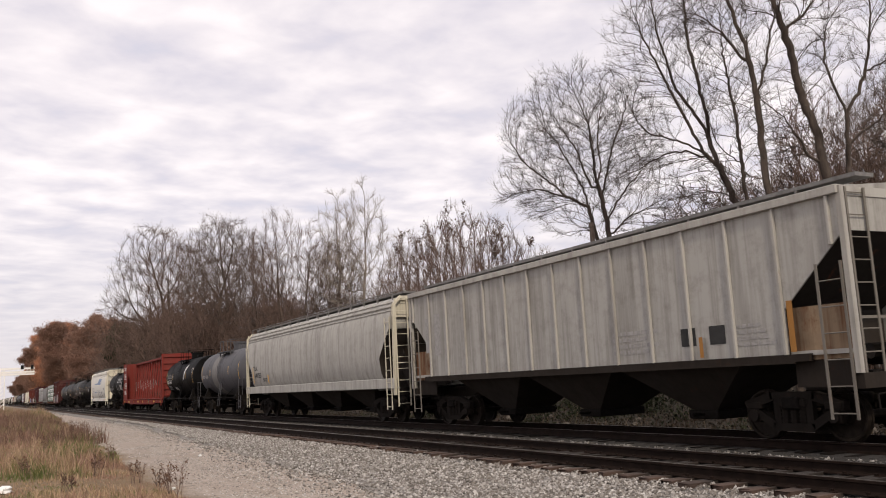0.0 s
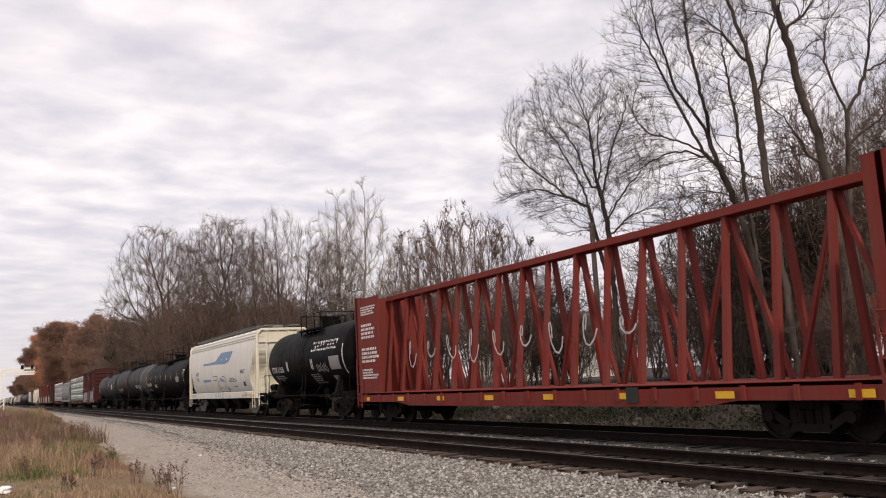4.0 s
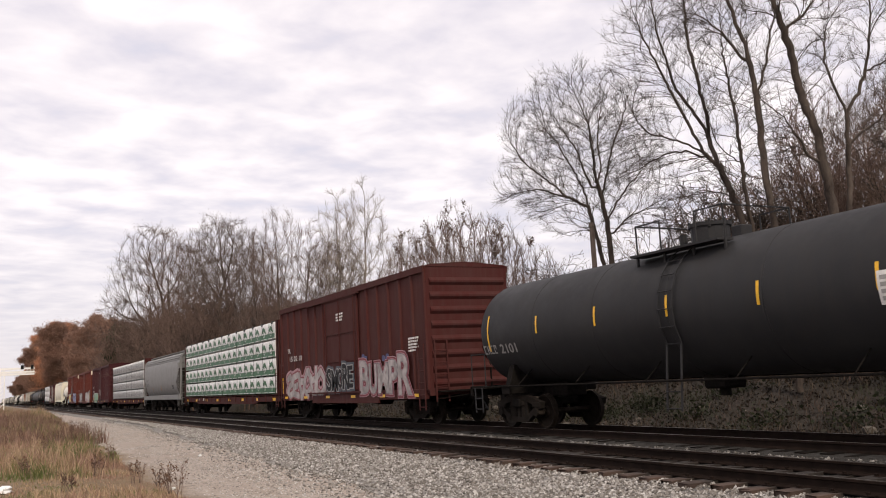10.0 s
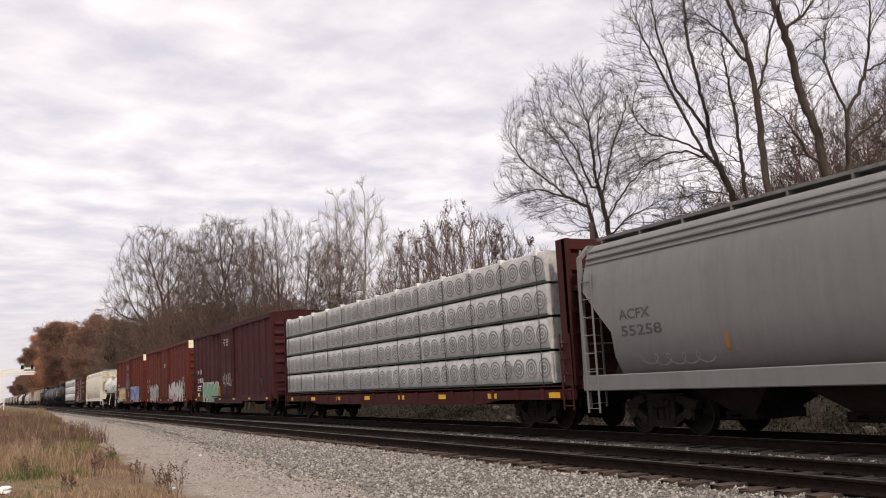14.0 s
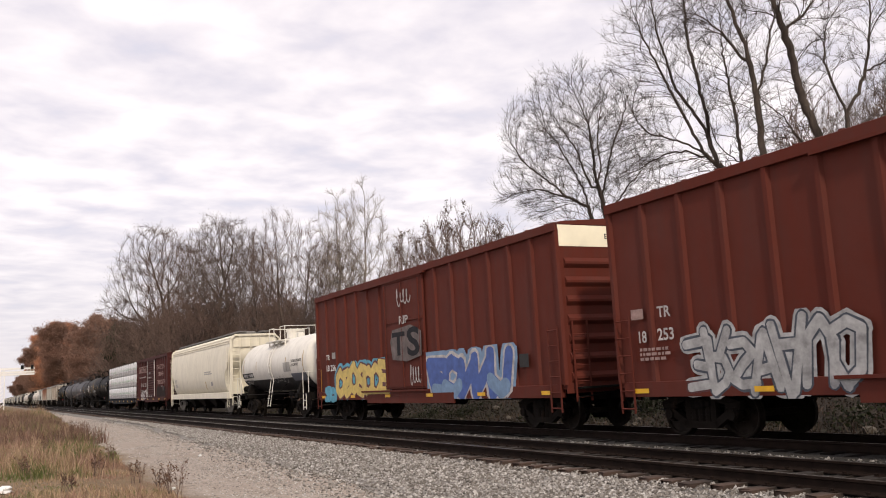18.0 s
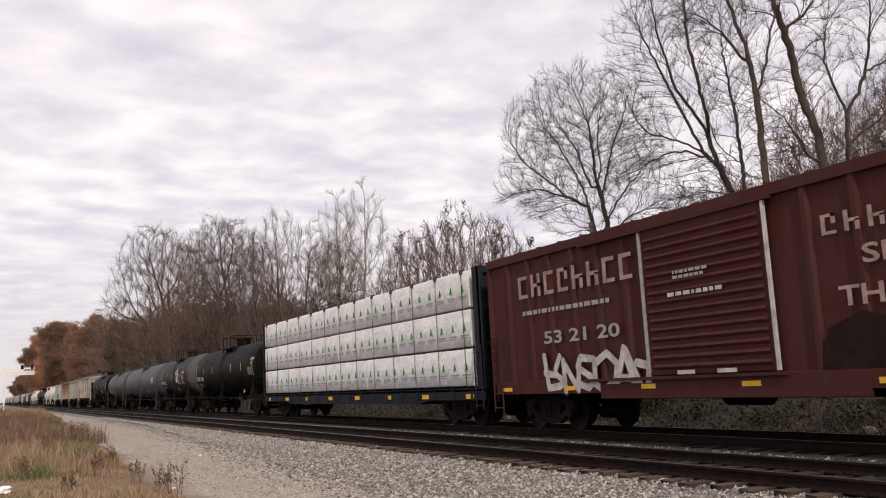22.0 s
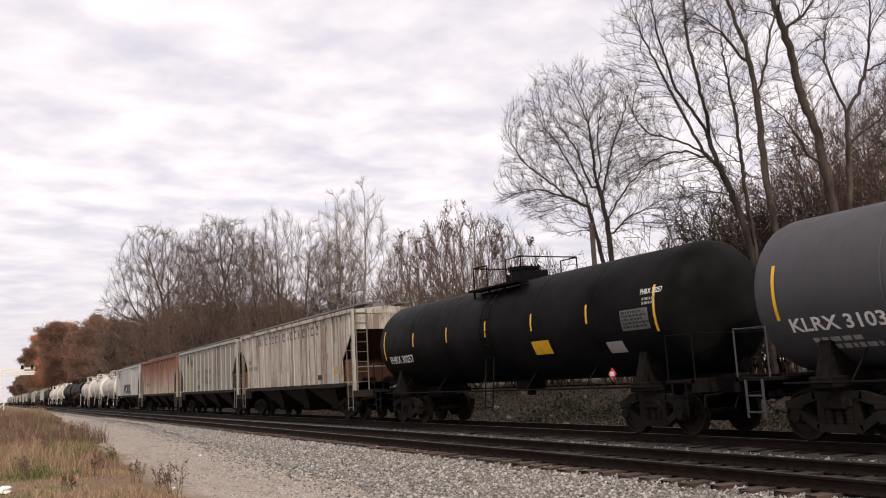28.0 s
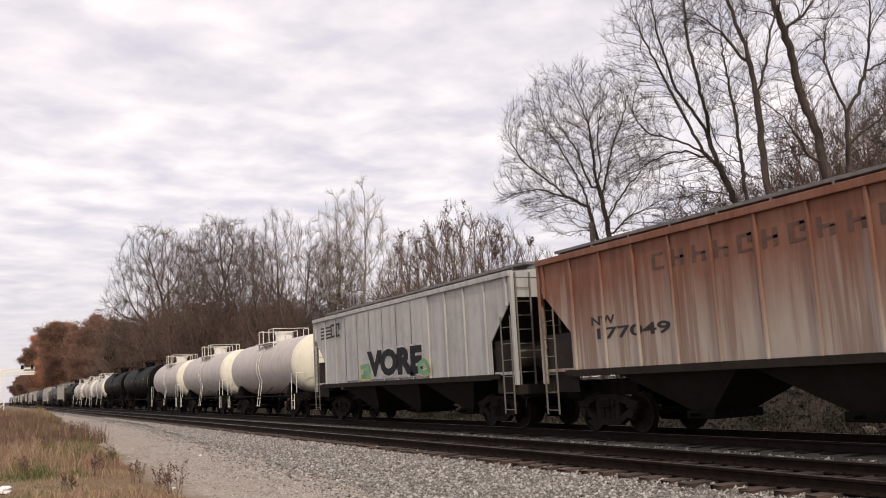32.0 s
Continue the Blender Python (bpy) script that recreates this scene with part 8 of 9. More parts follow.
def build_trees():
    rng = np.random.default_rng(8)
    label = "tall bare tree with dark crooked limbs"
    lone = tree_data(BARK, seed=4, lines=[
        [(0.6, -0.4), (0.62, 4.2), (0.59, 6.1), (0.53, 6.8), (0.41, 7.8), (0.25, 8.8), (0.2, 10.3), (0.07, 11.2), (-0.29, 12.2), (-0.55, 13.2)],
        [(0.6, -0.3), (0.33, 4.7), (0.0, 6.5), (-0.17, 7.5), (-0.23, 8.0), (-0.59, 8.9), (-0.95, 9.6), (-1.33, 10.4), (-1.84, 11.1)],
        [(-0.17, 7.5), (-1.14, 8.0), (-1.59, 8.5), (-2.27, 9.1), (-2.85, 9.6), (-3.28, 10.4), (-3.48, 11.1)],
        [(-1.14, 8.0), (-2.32, 8.4), (-3.42, 8.2), (-4.1, 7.8)],
        [(0.31, 8.6), (0.56, 9.3, 0.3), (0.49, 10.3, 0.5), (0.74, 11.7, 0.7), (1.12, 13.1, 0.8)],
        [(0.42, 7.9), (0.68, 9.0, -0.4), (0.9, 9.9, -0.7), (1.32, 10.9, -1.0), (1.66, 12.1, -1.3)],
        [(0.53, 6.8), (1.12, 7.7, 0.3), (1.75, 8.5, 0.5), (2.59, 9.3, 0.6)],
        [(0.65, 6.2), (1.42, 6.9), (2.3, 7.3), (3.3, 7.8)],
        [(0.08, 8.2), (-0.19, 9.3, 0.5), (-0.36, 10.3, 1.0), (-0.89, 11.4, 1.4), (-1.31, 12.4, 1.7)],
        [(0.2, 8.4), (0.0, 9.6, -1.0), (-0.3, 11.0, -1.9)]],
        blobs=[(-0.3, 9.8, 3.45, 3.75, 3.1), (-2.5, 8.6, 1.6, 1.3, 1.5), (2.2, 8.2, 1.7, 2.2, 1.4), (1.9, 6.6, 1.5, 0.7, 1.0)],
        girth=0.14, step=0.17, kill=0.25, density=27, tip=0.0034, up=0.06, reach=1.4, twigs=2, twig_len=0.4, hub=(0.2, 6.0), fan=0.6)
    plant("bare_tree", lone, -29.7, 22.75, 0, 1.0, "lone bare tree with a rounded crown of fine twigs", group="bare trees beside the track")
    fine_twigs = dict(kill=0.28, density=20, step=0.18, reach=1.5, tip=0.0036, up=0.06, twig_len=0.42, fan=0.5)
    big = [
        tree_data(BARK, seed=21, lines=[
            [(-1.3, -0.4), (-1.6, 3.5), (-1.97, 5.5), (-2.48, 7.1), (-3.0, 7.7), (-3.47, 8.8), (-3.95, 9.95), (-4.27, 10.8), (-4.67, 11.8), (-4.97, 12.9)],
            [(-2.55, 7.2), (-2.73, 8.5, 0.3), (-3.1, 9.3, 0.5), (-3.54, 10.1, 0.6), (-3.74, 11.2, 0.8), (-3.94, 12.2, 0.9), (-4.1, 14, 1)],
            [(-2.71, 8.3), (-2.94, 9.3, -0.3), (-3.18, 10.5, -0.5), (-3.37, 11.6, -0.6), (-3.4, 12.8, -0.7), (-3.4, 14.4, -0.8)],
            [(-2.93, 7.4), (-3.57, 7.75), (-4.35, 7.65), (-5.26, 7.2), (-6.0, 6.8)],
            [(-3.0, 7.7), (-3.83, 8.1), (-4.77, 8.4), (-5.2, 8.9)]],
            blobs=[(-4.4, 11.2, 1.5, 2.4, 1.8), (-3.6, 13.4, 2.0, 2.0, 2.0), (-4.6, 9.0, 1.5, 1.6, 1.3), (-5.1, 7.4, 1.3, 1.0, 1.0), (-3.6, 6.6, 1.4, 1.1, 1.0), (-2.9, 10.4, 0.8, 1.8, 1.0)], girth=0.115, hub=(-2.3, 6.2), **fine_twigs),
        tree_data(BARK, seed=23, lines=[
            [(-1.3, -0.4), (-1.5, 3.0), (-1.58, 4.7), (-1.72, 6.4), (-1.75, 7.6), (-1.77, 8.8), (-1.89, 10.0), (-1.99, 11.1), (-1.95, 12.5)],
            [(-1.75, 7.2), (-2.15, 7.5), (-2.5, 7.9), (-2.7, 8.8)]],
            blobs=[(-1.9, 11.2, 1.3, 2.2, 1.3), (-2.2, 8.8, 1.0, 1.6, 1.0), (-1.3, 8.4, 0.9, 1.8, 1.0), (-2.4, 6.8, 1.0, 0.9, 0.9)], girth=0.07, hub=(-1.7, 6.5), **fine_twigs),
        tree_data(BARK, seed=22, lines=[
            [(-3.2, -0.4), (-3.3, 2.4), (-3.4, 4.1), (-3.56, 6.1), (-3.52, 7.4), (-3.56, 8.3), (-3.63, 9.2), (-3.73, 9.9), (-3.93, 10.6), (-4.12, 11.5), (-4.5, 13.5)],
            [(-3.75, 9.3), (-4.07, 9.8), (-4.36, 10.3), (-4.88, 10.8), (-5.36, 11.0)],
            [(-3.6, 8.2), (-3.3, 8.8), (-3.1, 9.5), (-2.8, 10.6)]],
            blobs=[(-4.0, 11.8, 1.8, 1.9, 1.6), (-4.7, 10.6, 1.3, 1.0, 1.1), (-3.2, 10.0, 0.9, 1.3, 1.0), (-3.0, 7.8, 0.9, 1.1, 0.9), (-4.2, 8.4, 0.8, 1.2, 0.9)], girth=0.105, hub=(-3.5, 7.6), **fine_twigs),
        tree_data(BARK, seed=28, lines=[
            [(-1.4, -0.4), (-1.5, 2.5), (-1.66, 4.3), (-1.79, 6.0), (-1.85, 6.8), (-1.98, 7.5), (-2.21, 8.1), (-2.3, 8.8), (-2.41, 9.7), (-2.55, 10.4), (-2.75, 11.2), (-3.1, 12.6), (-3.3, 14.5)],
            [(-1.85, 6.1), (-2.23, 6.4), (-2.52, 7.1), (-2.81, 7.6), (-3.15, 7.9)],
            [(-2.33, 8.8), (-2.68, 9.1), (-3.2, 9.2)],
            [(-2.5, 10.3), (-1.92, 10.7), (-1.5, 11.2)]],
            blobs=[(-2.6, 12.4, 1.7, 2.0, 1.7), (-3.1, 8.4, 0.8, 0.9, 0.8), (-1.7, 11.2, 1.1, 1.0, 1.0), (-1.5, 9.2, 1.0, 1.2, 1.0), (-2.9, 6.8, 1.1, 1.0, 1.0), (-1.2, 7.3, 0.8, 1.0, 0.8)], girth=0.14, hub=(-2.0, 6.8), **fine_twigs),
        tree_data(BARK, seed=27, lines=[
            [(-1.7, -0.4), (-1.9, 2.5), (-1.98, 4.3), (-1.79, 6.3), (-1.66, 7.7), (-1.26, 8.2), (-0.97, 8.9), (-0.77, 9.7), (-0.6, 10.8), (-0.5, 12.4)],
            [(-1.68, 7.6), (-1.94, 8.4), (-2.13, 9.1), (-2.11, 9.8), (-1.9, 10.6)],
            [(-1.72, 6.7), (-1.32, 7.0), (-0.5, 7.6), (0.3, 8.2)],
            [(-0.97, 8.9), (-0.2, 9.2), (0.5, 9.8)]],
            blobs=[(-0.7, 10.8, 1.4, 1.8, 1.4), (-2.0, 9.9, 0.9, 1.4, 1.0), (-0.1, 8.6, 1.3, 1.2, 1.1), (-0.6, 6.9, 1.0, 0.9, 0.9)], girth=0.08, hub=(-1.5, 6.4), **fine_twigs)]
    for (x, y), d in zip(((-20.4, 24.2), (-20.4, 24.2), (-16.3, 23.2), (-16.3, 23.2), (-16.0, 23.9)), big):
        plant("bare_tree", d, x, y, 0, 1.0, label, group="bare trees beside the track")
    wood = [tree_data(m, tw, seed=s, lines=ln, blobs=bl, step=0.28, kill=0.46, reach=1.9, density=de, girth=gi, tip=0.0055, twigs=4, twig_len=0.6, up=up * 0.6, split=0.03, fine=False, hub=(0.0, 5.0), fan=0.4) for s, m, tw, gi, de, up, ln, bl in (
        (31, BARK_WOOD, BARK_MID, 0.26, 7.5, 0.06, [[(0, -0.4), (0.1, 4), (-0.6, 6), (-1.8, 7.6)], [(-0.1, 4.6), (0.6, 6.6), (0.5, 8.5)], [(-0.6, 6), (-0.9, 7.6, 0.8)], [(0.3, 5.6), (0.4, 7.4, -1.0)], [(-1.2, 6.8), (-2.6, 7.2)]], [(-0.1, 10.2, 3.8, 4.7, 3.4), (-2.4, 8.4, 2.4, 2.4, 2.2)]),
        (32, BARK_WOOD, BARK_RED, 0.22, 7.5, 0.10, [[(0, -0.4), (-0.2, 3.6), (-0.9, 6), (-1.2, 7.6)], [(-0.2, 3), (0.7, 5.6), (1.0, 7.4, 0.6)], [(0.5, 5.0), (1.6, 6.8)], [(-0.4, 4.6), (-0.3, 6.6, -0.9)]], [(-0.9, 10.4, 2.7, 4.5, 2.6), (1.4, 9.6, 2.6, 4.3, 2.5)]),
        (33, BARK_PALE, BARK_PALE, 0.17, 8.0, 0.22, [[(0, -0.4), (0.1, 5), (-0.1, 7), (0.1, 9)], [(0.1, 4), (-0.8, 6.4), (-1.0, 7.6)], [(0.1, 4.6), (0.9, 6.6), (1.2, 7.8)]], [(0, 11.0, 2.0, 4.6, 2.0), (-1.2, 8.6, 1.7, 3.4, 1.7), (1.3, 8.4, 1.8, 3.2, 1.7)]),
        (34, BARK_WOOD, BARK_MID, 0.19, 7.5, 0.12, [[(0, -0.4), (-0.5, 4.4), (-1.2, 6.8)], [(0, 1), (0.4, 5), (0.8, 7.2, -0.5)], [(0.4, 4.6), (1.7, 6.9)], [(-0.4, 4), (-0.5, 6.6, 1.0)]], [(-1.2, 9.8, 2.6, 4.8, 2.5), (1.4, 9.6, 2.6, 4.9, 2.5)]))]
    brush = [tree_data(m, seed=s, levels=3, stems=[(r2.uniform(4, 28), r2.uniform(0, 360), r2.uniform(4, 7), 0.045, r2.uniform(-.8, .8), r2.uniform(-.8, .8)) for _ in range(11)], kids=(8, 5, 4), crown=0.12, lens=(0.42, 0.5, 0.55), up=(0.03, 0.08, 0.05, 0.0), wob=0.10, thin=0.009) for s, m in ((41, BARK_RED), (42, BARK), (43, BARK_RED)) for r2 in (random.Random(s),)]
    r3 = random.Random(3)
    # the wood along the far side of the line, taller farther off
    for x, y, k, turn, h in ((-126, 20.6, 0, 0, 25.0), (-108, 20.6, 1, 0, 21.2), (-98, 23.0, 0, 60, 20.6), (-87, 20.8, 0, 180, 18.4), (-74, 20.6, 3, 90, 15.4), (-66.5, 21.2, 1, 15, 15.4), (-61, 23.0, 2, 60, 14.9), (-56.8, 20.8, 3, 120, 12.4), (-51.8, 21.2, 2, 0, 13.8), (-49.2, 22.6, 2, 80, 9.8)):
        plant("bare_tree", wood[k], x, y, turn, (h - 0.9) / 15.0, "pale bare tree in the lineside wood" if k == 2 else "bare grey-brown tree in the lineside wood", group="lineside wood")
    for x, y, k, h in ((-38.0, 36.0, 3, 10.0), (-33.5, 35.0, 1, 9.0), (-30.5, 36.0, 3, 12.0), (-27.4, 36.0, 1, 14.5), (-24.6, 35.0, 3, 14.5), (-22.4, 35.5, 0, 14.0), (-20.6, 34.5, 1, 13.0)):
        plant("bare_tree", wood[k], x, y, x * 40, (h - 0.9) / 15.0, "smaller bare tree standing behind", group="bare trees beside the track")
    # lower growth beyond the tall wood
    for i in range(6):
        x = -138 - i * 4.6 - r3.uniform(0, 2.5)
        plant("bare_tree", wood[r3.choice((1, 3))], x, 20.0 + r3.uniform(0, 5), r3.uniform(0, 360), (15.2 - 0.02 * i) * r3.uniform(0.8, 1.05) / 15.5, "bare grey-brown tree in the lineside wood", group="lineside wood")
    for i in range(46):
        x = -46 - i * 2.7 - r3.uniform(0, 2)
        y = 18.6 + r3.uniform(0, 6)
        s = r3.uniform(0.7, 1.1) * (1.0 + min(0.8, max(0, -x - 52) / 70))
        plant("bush", brush[r3.randrange(3)], x, y, r3.uniform(0, 360), s, "tangled leafless brown lineside brush", "bush", group="lineside brush")
    for i in range(34):
        x = -31 - i * 2.9 - r3.uniform(0, 2)
        y = 21.5 + r3.uniform(0, 5)
        s = r3.uniform(0.78, 1.0) * (1.0 + min(0.7, max(0, -x - 54) / 70))
        plant("bush", brush[r3.randrange(3)], x, y, r3.uniform(0, 360), s, "tangled leafless brown lineside brush", "bush", group="lineside brush")
    for i in range(18):
        plant("bush", brush[r3.randrange(3)], -9 - i * 1.5 - r3.uniform(0, 1), 21.5 + r3.uniform(0, 3.5), r3.uniform(0, 360), r3.uniform(0.42, 0.58), "low leafless bramble on the far bank", "bush", group="bank brambles")
    for i in range(7):
        plant("bush", brush[r3.randrange(3)], -17.5 - i * 1.25 - r3.uniform(0, 1), 25.0 + r3.uniform(0, 3.0), r3.uniform(0, 360), r3.uniform(1.15, 1.4), "tall tangled brush behind the bare trees", "bush", group="lineside brush")
    for i in range(13):
        plant("bush", brush[r3.randrange(3)], -15 - i * 1.5, 26 + r3.uniform(0, 6), r3.uniform(0, 360), r3.uniform(0.85, 1.25), "tangled leafless brown lineside brush", "bush", group="lineside brush")
    # upright shrubs with dry seed heads
    seed_m = leaf_material("dry_seed_heads", (0.05, 0.03, 0.02), (0.09, 0.055, 0.035), (0.15, 0.10, 0.06))
    for x, y, s, sd in ((-40.8, 20.5, 1.08, 51), (-37.8, 20.8, 1.06, 52), (-35.2, 20.2, 1.0, 53), (-32.8, 20.6, 0.82, 54), (-43.6, 21.2, 1.0, 55)):
        fan = [[(0, -0.3), (q * 0.35, 2.2, e * 0.4), (q, 4.6, e)] for q, e in ((-1.7, 0.3), (-1.1, -0.6), (-0.6, 0.5), (-0.1, -0.3), (0.4, 0.6), (0.9, -0.4), (1.5, 0.2))]
        g = colonize(sd, fan, [(0, 5.8, 2.5, 2.5, 1.6), (-0.4, 4.4, 2.5, 2.2, 1.5), (0.3, 3.0, 2.0, 1.6, 1.4)], step=0.25, kill=0.32, reach=2.0, up=0.25, density=20, girth=0.06, tip=0.0068, twigs=2, twig_len=0.45, hub=(0, 1.0), fan=0.8)
        tips = g[-1][0][:, -1]
        tips = tips[tips[:, 2] > 7.0]
        tips = tips[rng.permutation(len(tips))[:(26 if x < -36 else 6)]]
        cen = np.repeat(tips, 26, 0) + rng.normal(size=(len(tips) * 26, 3)) * np.array([0.08, 0.08, 0.11])
        data = (tubes("trunk", [q for q in g if q[2] <= 1], BARK_MID), tubes("crown", [q for q in g if q[2] > 1], BARK_RED), leaf_mesh("seed_heads", cen, 0.055, seed_m, rng))
        plant("shrub", data, x, y, 0, s, "tall leafless shrub with dark seed heads", "shrub", group="lineside shrubs")
    # rusty autumn trees far down the line
    rust = leaf_material("rust_leaves", (0.44, 0.20, 0.11), (0.54, 0.265, 0.15), (0.62, 0.33, 0.20), 0.3)
    dull = leaf_material("dull_leaves", (0.20, 0.11, 0.08), (0.29, 0.165, 0.118), (0.37, 0.23, 0.165), 0.3)
    ever = leaf_material("evergreen_leaves", (0.010, 0.02, 0.008), (0.02, 0.04, 0.015), (0.05, 0.075, 0.03))
    kinds = []
    for sd, lm, cnt in ((61, rust, 110000), (62, rust, 110000), (63, dull, 80000)):
        g = grow(sd, [(4, 40, 15, 0.3, 0, 0)], levels=3, kids=(14, 9, 6), crown=0.15, lens=(0.36, 0.45, 0.45), up=(0.02, 0.1, 0.06, 0), wob=0.12, thin=0.02)
        ends = np.concatenate([g[3][0][:, -1], g[2][0][:, -1], g[3][0][:, 1]])
        cen = ends[rng.integers(0, len(ends), cnt)] + rng.normal(size=(cnt, 3)) * 0.45
        kinds.append((tubes("trunk", [q for q in g if q[2] <= 1], BARK), tubes("crown", [q for q in g if q[2] == 2], BARK), leaf_mesh("leaves", cen, 0.105, lm, rng, 0.85)))
    for i, (x, y, h) in enumerate(((-640, 32.0, 25), (-600, 34.0, 31), (-540, 31.5, 32), (-520, 36.0, 33.5), (-470, 31.0, 31), (-440, 33.0, 30), (-405, 27.0, 27), (-370, 29.5, 26.5), (-335, 22.5, 25.0), (-318, 27.0, 25), (-292, 22.5, 22), (-275, 26.5, 22), (-262, 22.0, 21.5), (-246, 25.5, 21.5), (-234, 22.0, 19), (-222, 26.0, 18.5), (-210, 22.5, 16.5), (-350, 20.5, 21), (-300, 20.0, 17), (-258, 19.6, 14), (-226, 19.6, 12))):
        dullish = x > -270 or h < 22
        plant("autumn_tree", kinds[2] if dullish else kinds[i % 2], x, y, i * 77, h / 17, "broad tree with dull brown leaves" if dullish else "broad tree with rust-orange autumn leaves", group="autumn trees")
    g = grow(71, [(2, 0, 12, 0.2, 0, 0)], levels=2, kids=(40, 9), crown=0.1, lens=(0.22, 0.4), up=(0.0, 0.0, 0.0), angle=(1.1, 1.5), wob=0.06, thin=0.02)
    cen = np.repeat(np.concatenate([g[2][0][:, 2], g[2][0][:, -1], g[1][0][:, -1]]), 8, 0)
    cen = cen + rng.normal(size=cen.shape) * 0.25
    data = (tubes("trunk", [q for q in g if q[2] <= 1], BARK), tubes("crown", [q for q in g if q[2] > 1], BARK), leaf_mesh("leaves", cen, 0.22, ever, rng))
    plant("evergreen_tree", data, -150, 18.7, 0, 1.05, "dark green conifer among the bare trees", "tree")
    plant("evergreen_tree", data, -143, 18.6, 70, 0.8, "dark green conifer among the bare trees", "tree")
    for i in range(10):
        plant("autumn_tree", kinds[2], -900 - 35 * (i % 4), 20 + i * 3.4 + (i % 3), i * 50, 1.35 + 0.1 * (i % 3), "broad tree with dull brown leaves", group="autumn trees")


build_trees()


def grass_material(name="dry_grass_blades", tone=1.0):
    m, b = mat_base(name, 0.75)
    n, l = nodes_of(m)
    geo = n.new("ShaderNodeNewGeometry")
    r = n.new("ShaderNodeValToRGB")
    els = ((0.0, (0.075, 0.095, 0.022)), (0.18, (0.14, 0.135, 0.045)), (0.34, (0.25, 0.17, 0.10)), (0.56, (0.39, 0.275, 0.175)), (0.78, (0.20, 0.11, 0.08)), (1.0, (0.30, 0.185, 0.135)))
    r.color_ramp.elements[0].color = (*els[0][1], 1)
    r.color_ramp.elements[1].color = (*els[-1][1], 1)
    for p2, c in els[1:-1]:
        e = r.color_ramp.elements.new(p2); e.color = (*c, 1)
    patch_n = noise_node(m, 0.42, 3, (0.55, 1, 1))
    mixv = n.new("ShaderNodeMath"); mixv.operation = "MULTIPLY_ADD"; mixv.inputs[1].default_value = 4.2; mixv.inputs[2].default_value = -1.75
    l.new(patch_n, mixv.inputs[0])
    add = n.new("ShaderNodeMath"); add.operation = "MULTIPLY_ADD"; add.inputs[1].default_value = 0.42; add.use_clamp = True
    l.new(geo.outputs["Random Per Island"], add.inputs[0]); l.new(mixv.outputs[0], add.inputs[2])
    l.new(add.outputs[0], r.inputs[0])
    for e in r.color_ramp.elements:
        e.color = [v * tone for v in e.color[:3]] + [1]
    l.new(r.outputs[0], b.inputs["Base Color"])
    return m


GRASS = grass_material()


def blades(name, x, y, h, w, rng, mat, lean=0.35):
    n = len(x)
    z = np.array([ground_z(a, c) for a, c in zip(x, y)])
    a = rng.random(n) * 6.283
    dx, dy = np.cos(a) * w, np.sin(a) * w
    l1, l2 = rng.normal(size=n) * lean * h, rng.normal(size=n) * lean * h
    p = np.zeros((n, 5, 3))
    p[:, 0] = np.stack([x - dx, y - dy, z - 0.02], -1)
    p[:, 1] = np.stack([x + dx, y + dy, z - 0.02], -1)
    p[:, 2] = np.stack([x + dx * 0.7 + l1 * 0.35, y + dy * 0.7 + l2 * 0.35, z + h * 0.55], -1)
    p[:, 3] = np.stack([x - dx * 0.7 + l1 * 0.35, y - dy * 0.7 + l2 * 0.35, z + h * 0.55], -1)
    p[:, 4] = np.stack([x + l1, y + l2, z + h], -1)
    b5 = np.arange(n)[:, None] * 5
    f = np.concatenate([b5 + np.array([[0, 1, 2]]), b5 + np.array([[0, 2, 3]]), b5 + np.array([[3, 2, 4]])])
    return fast_mesh(name, p.reshape(-1, 3), f, mat)


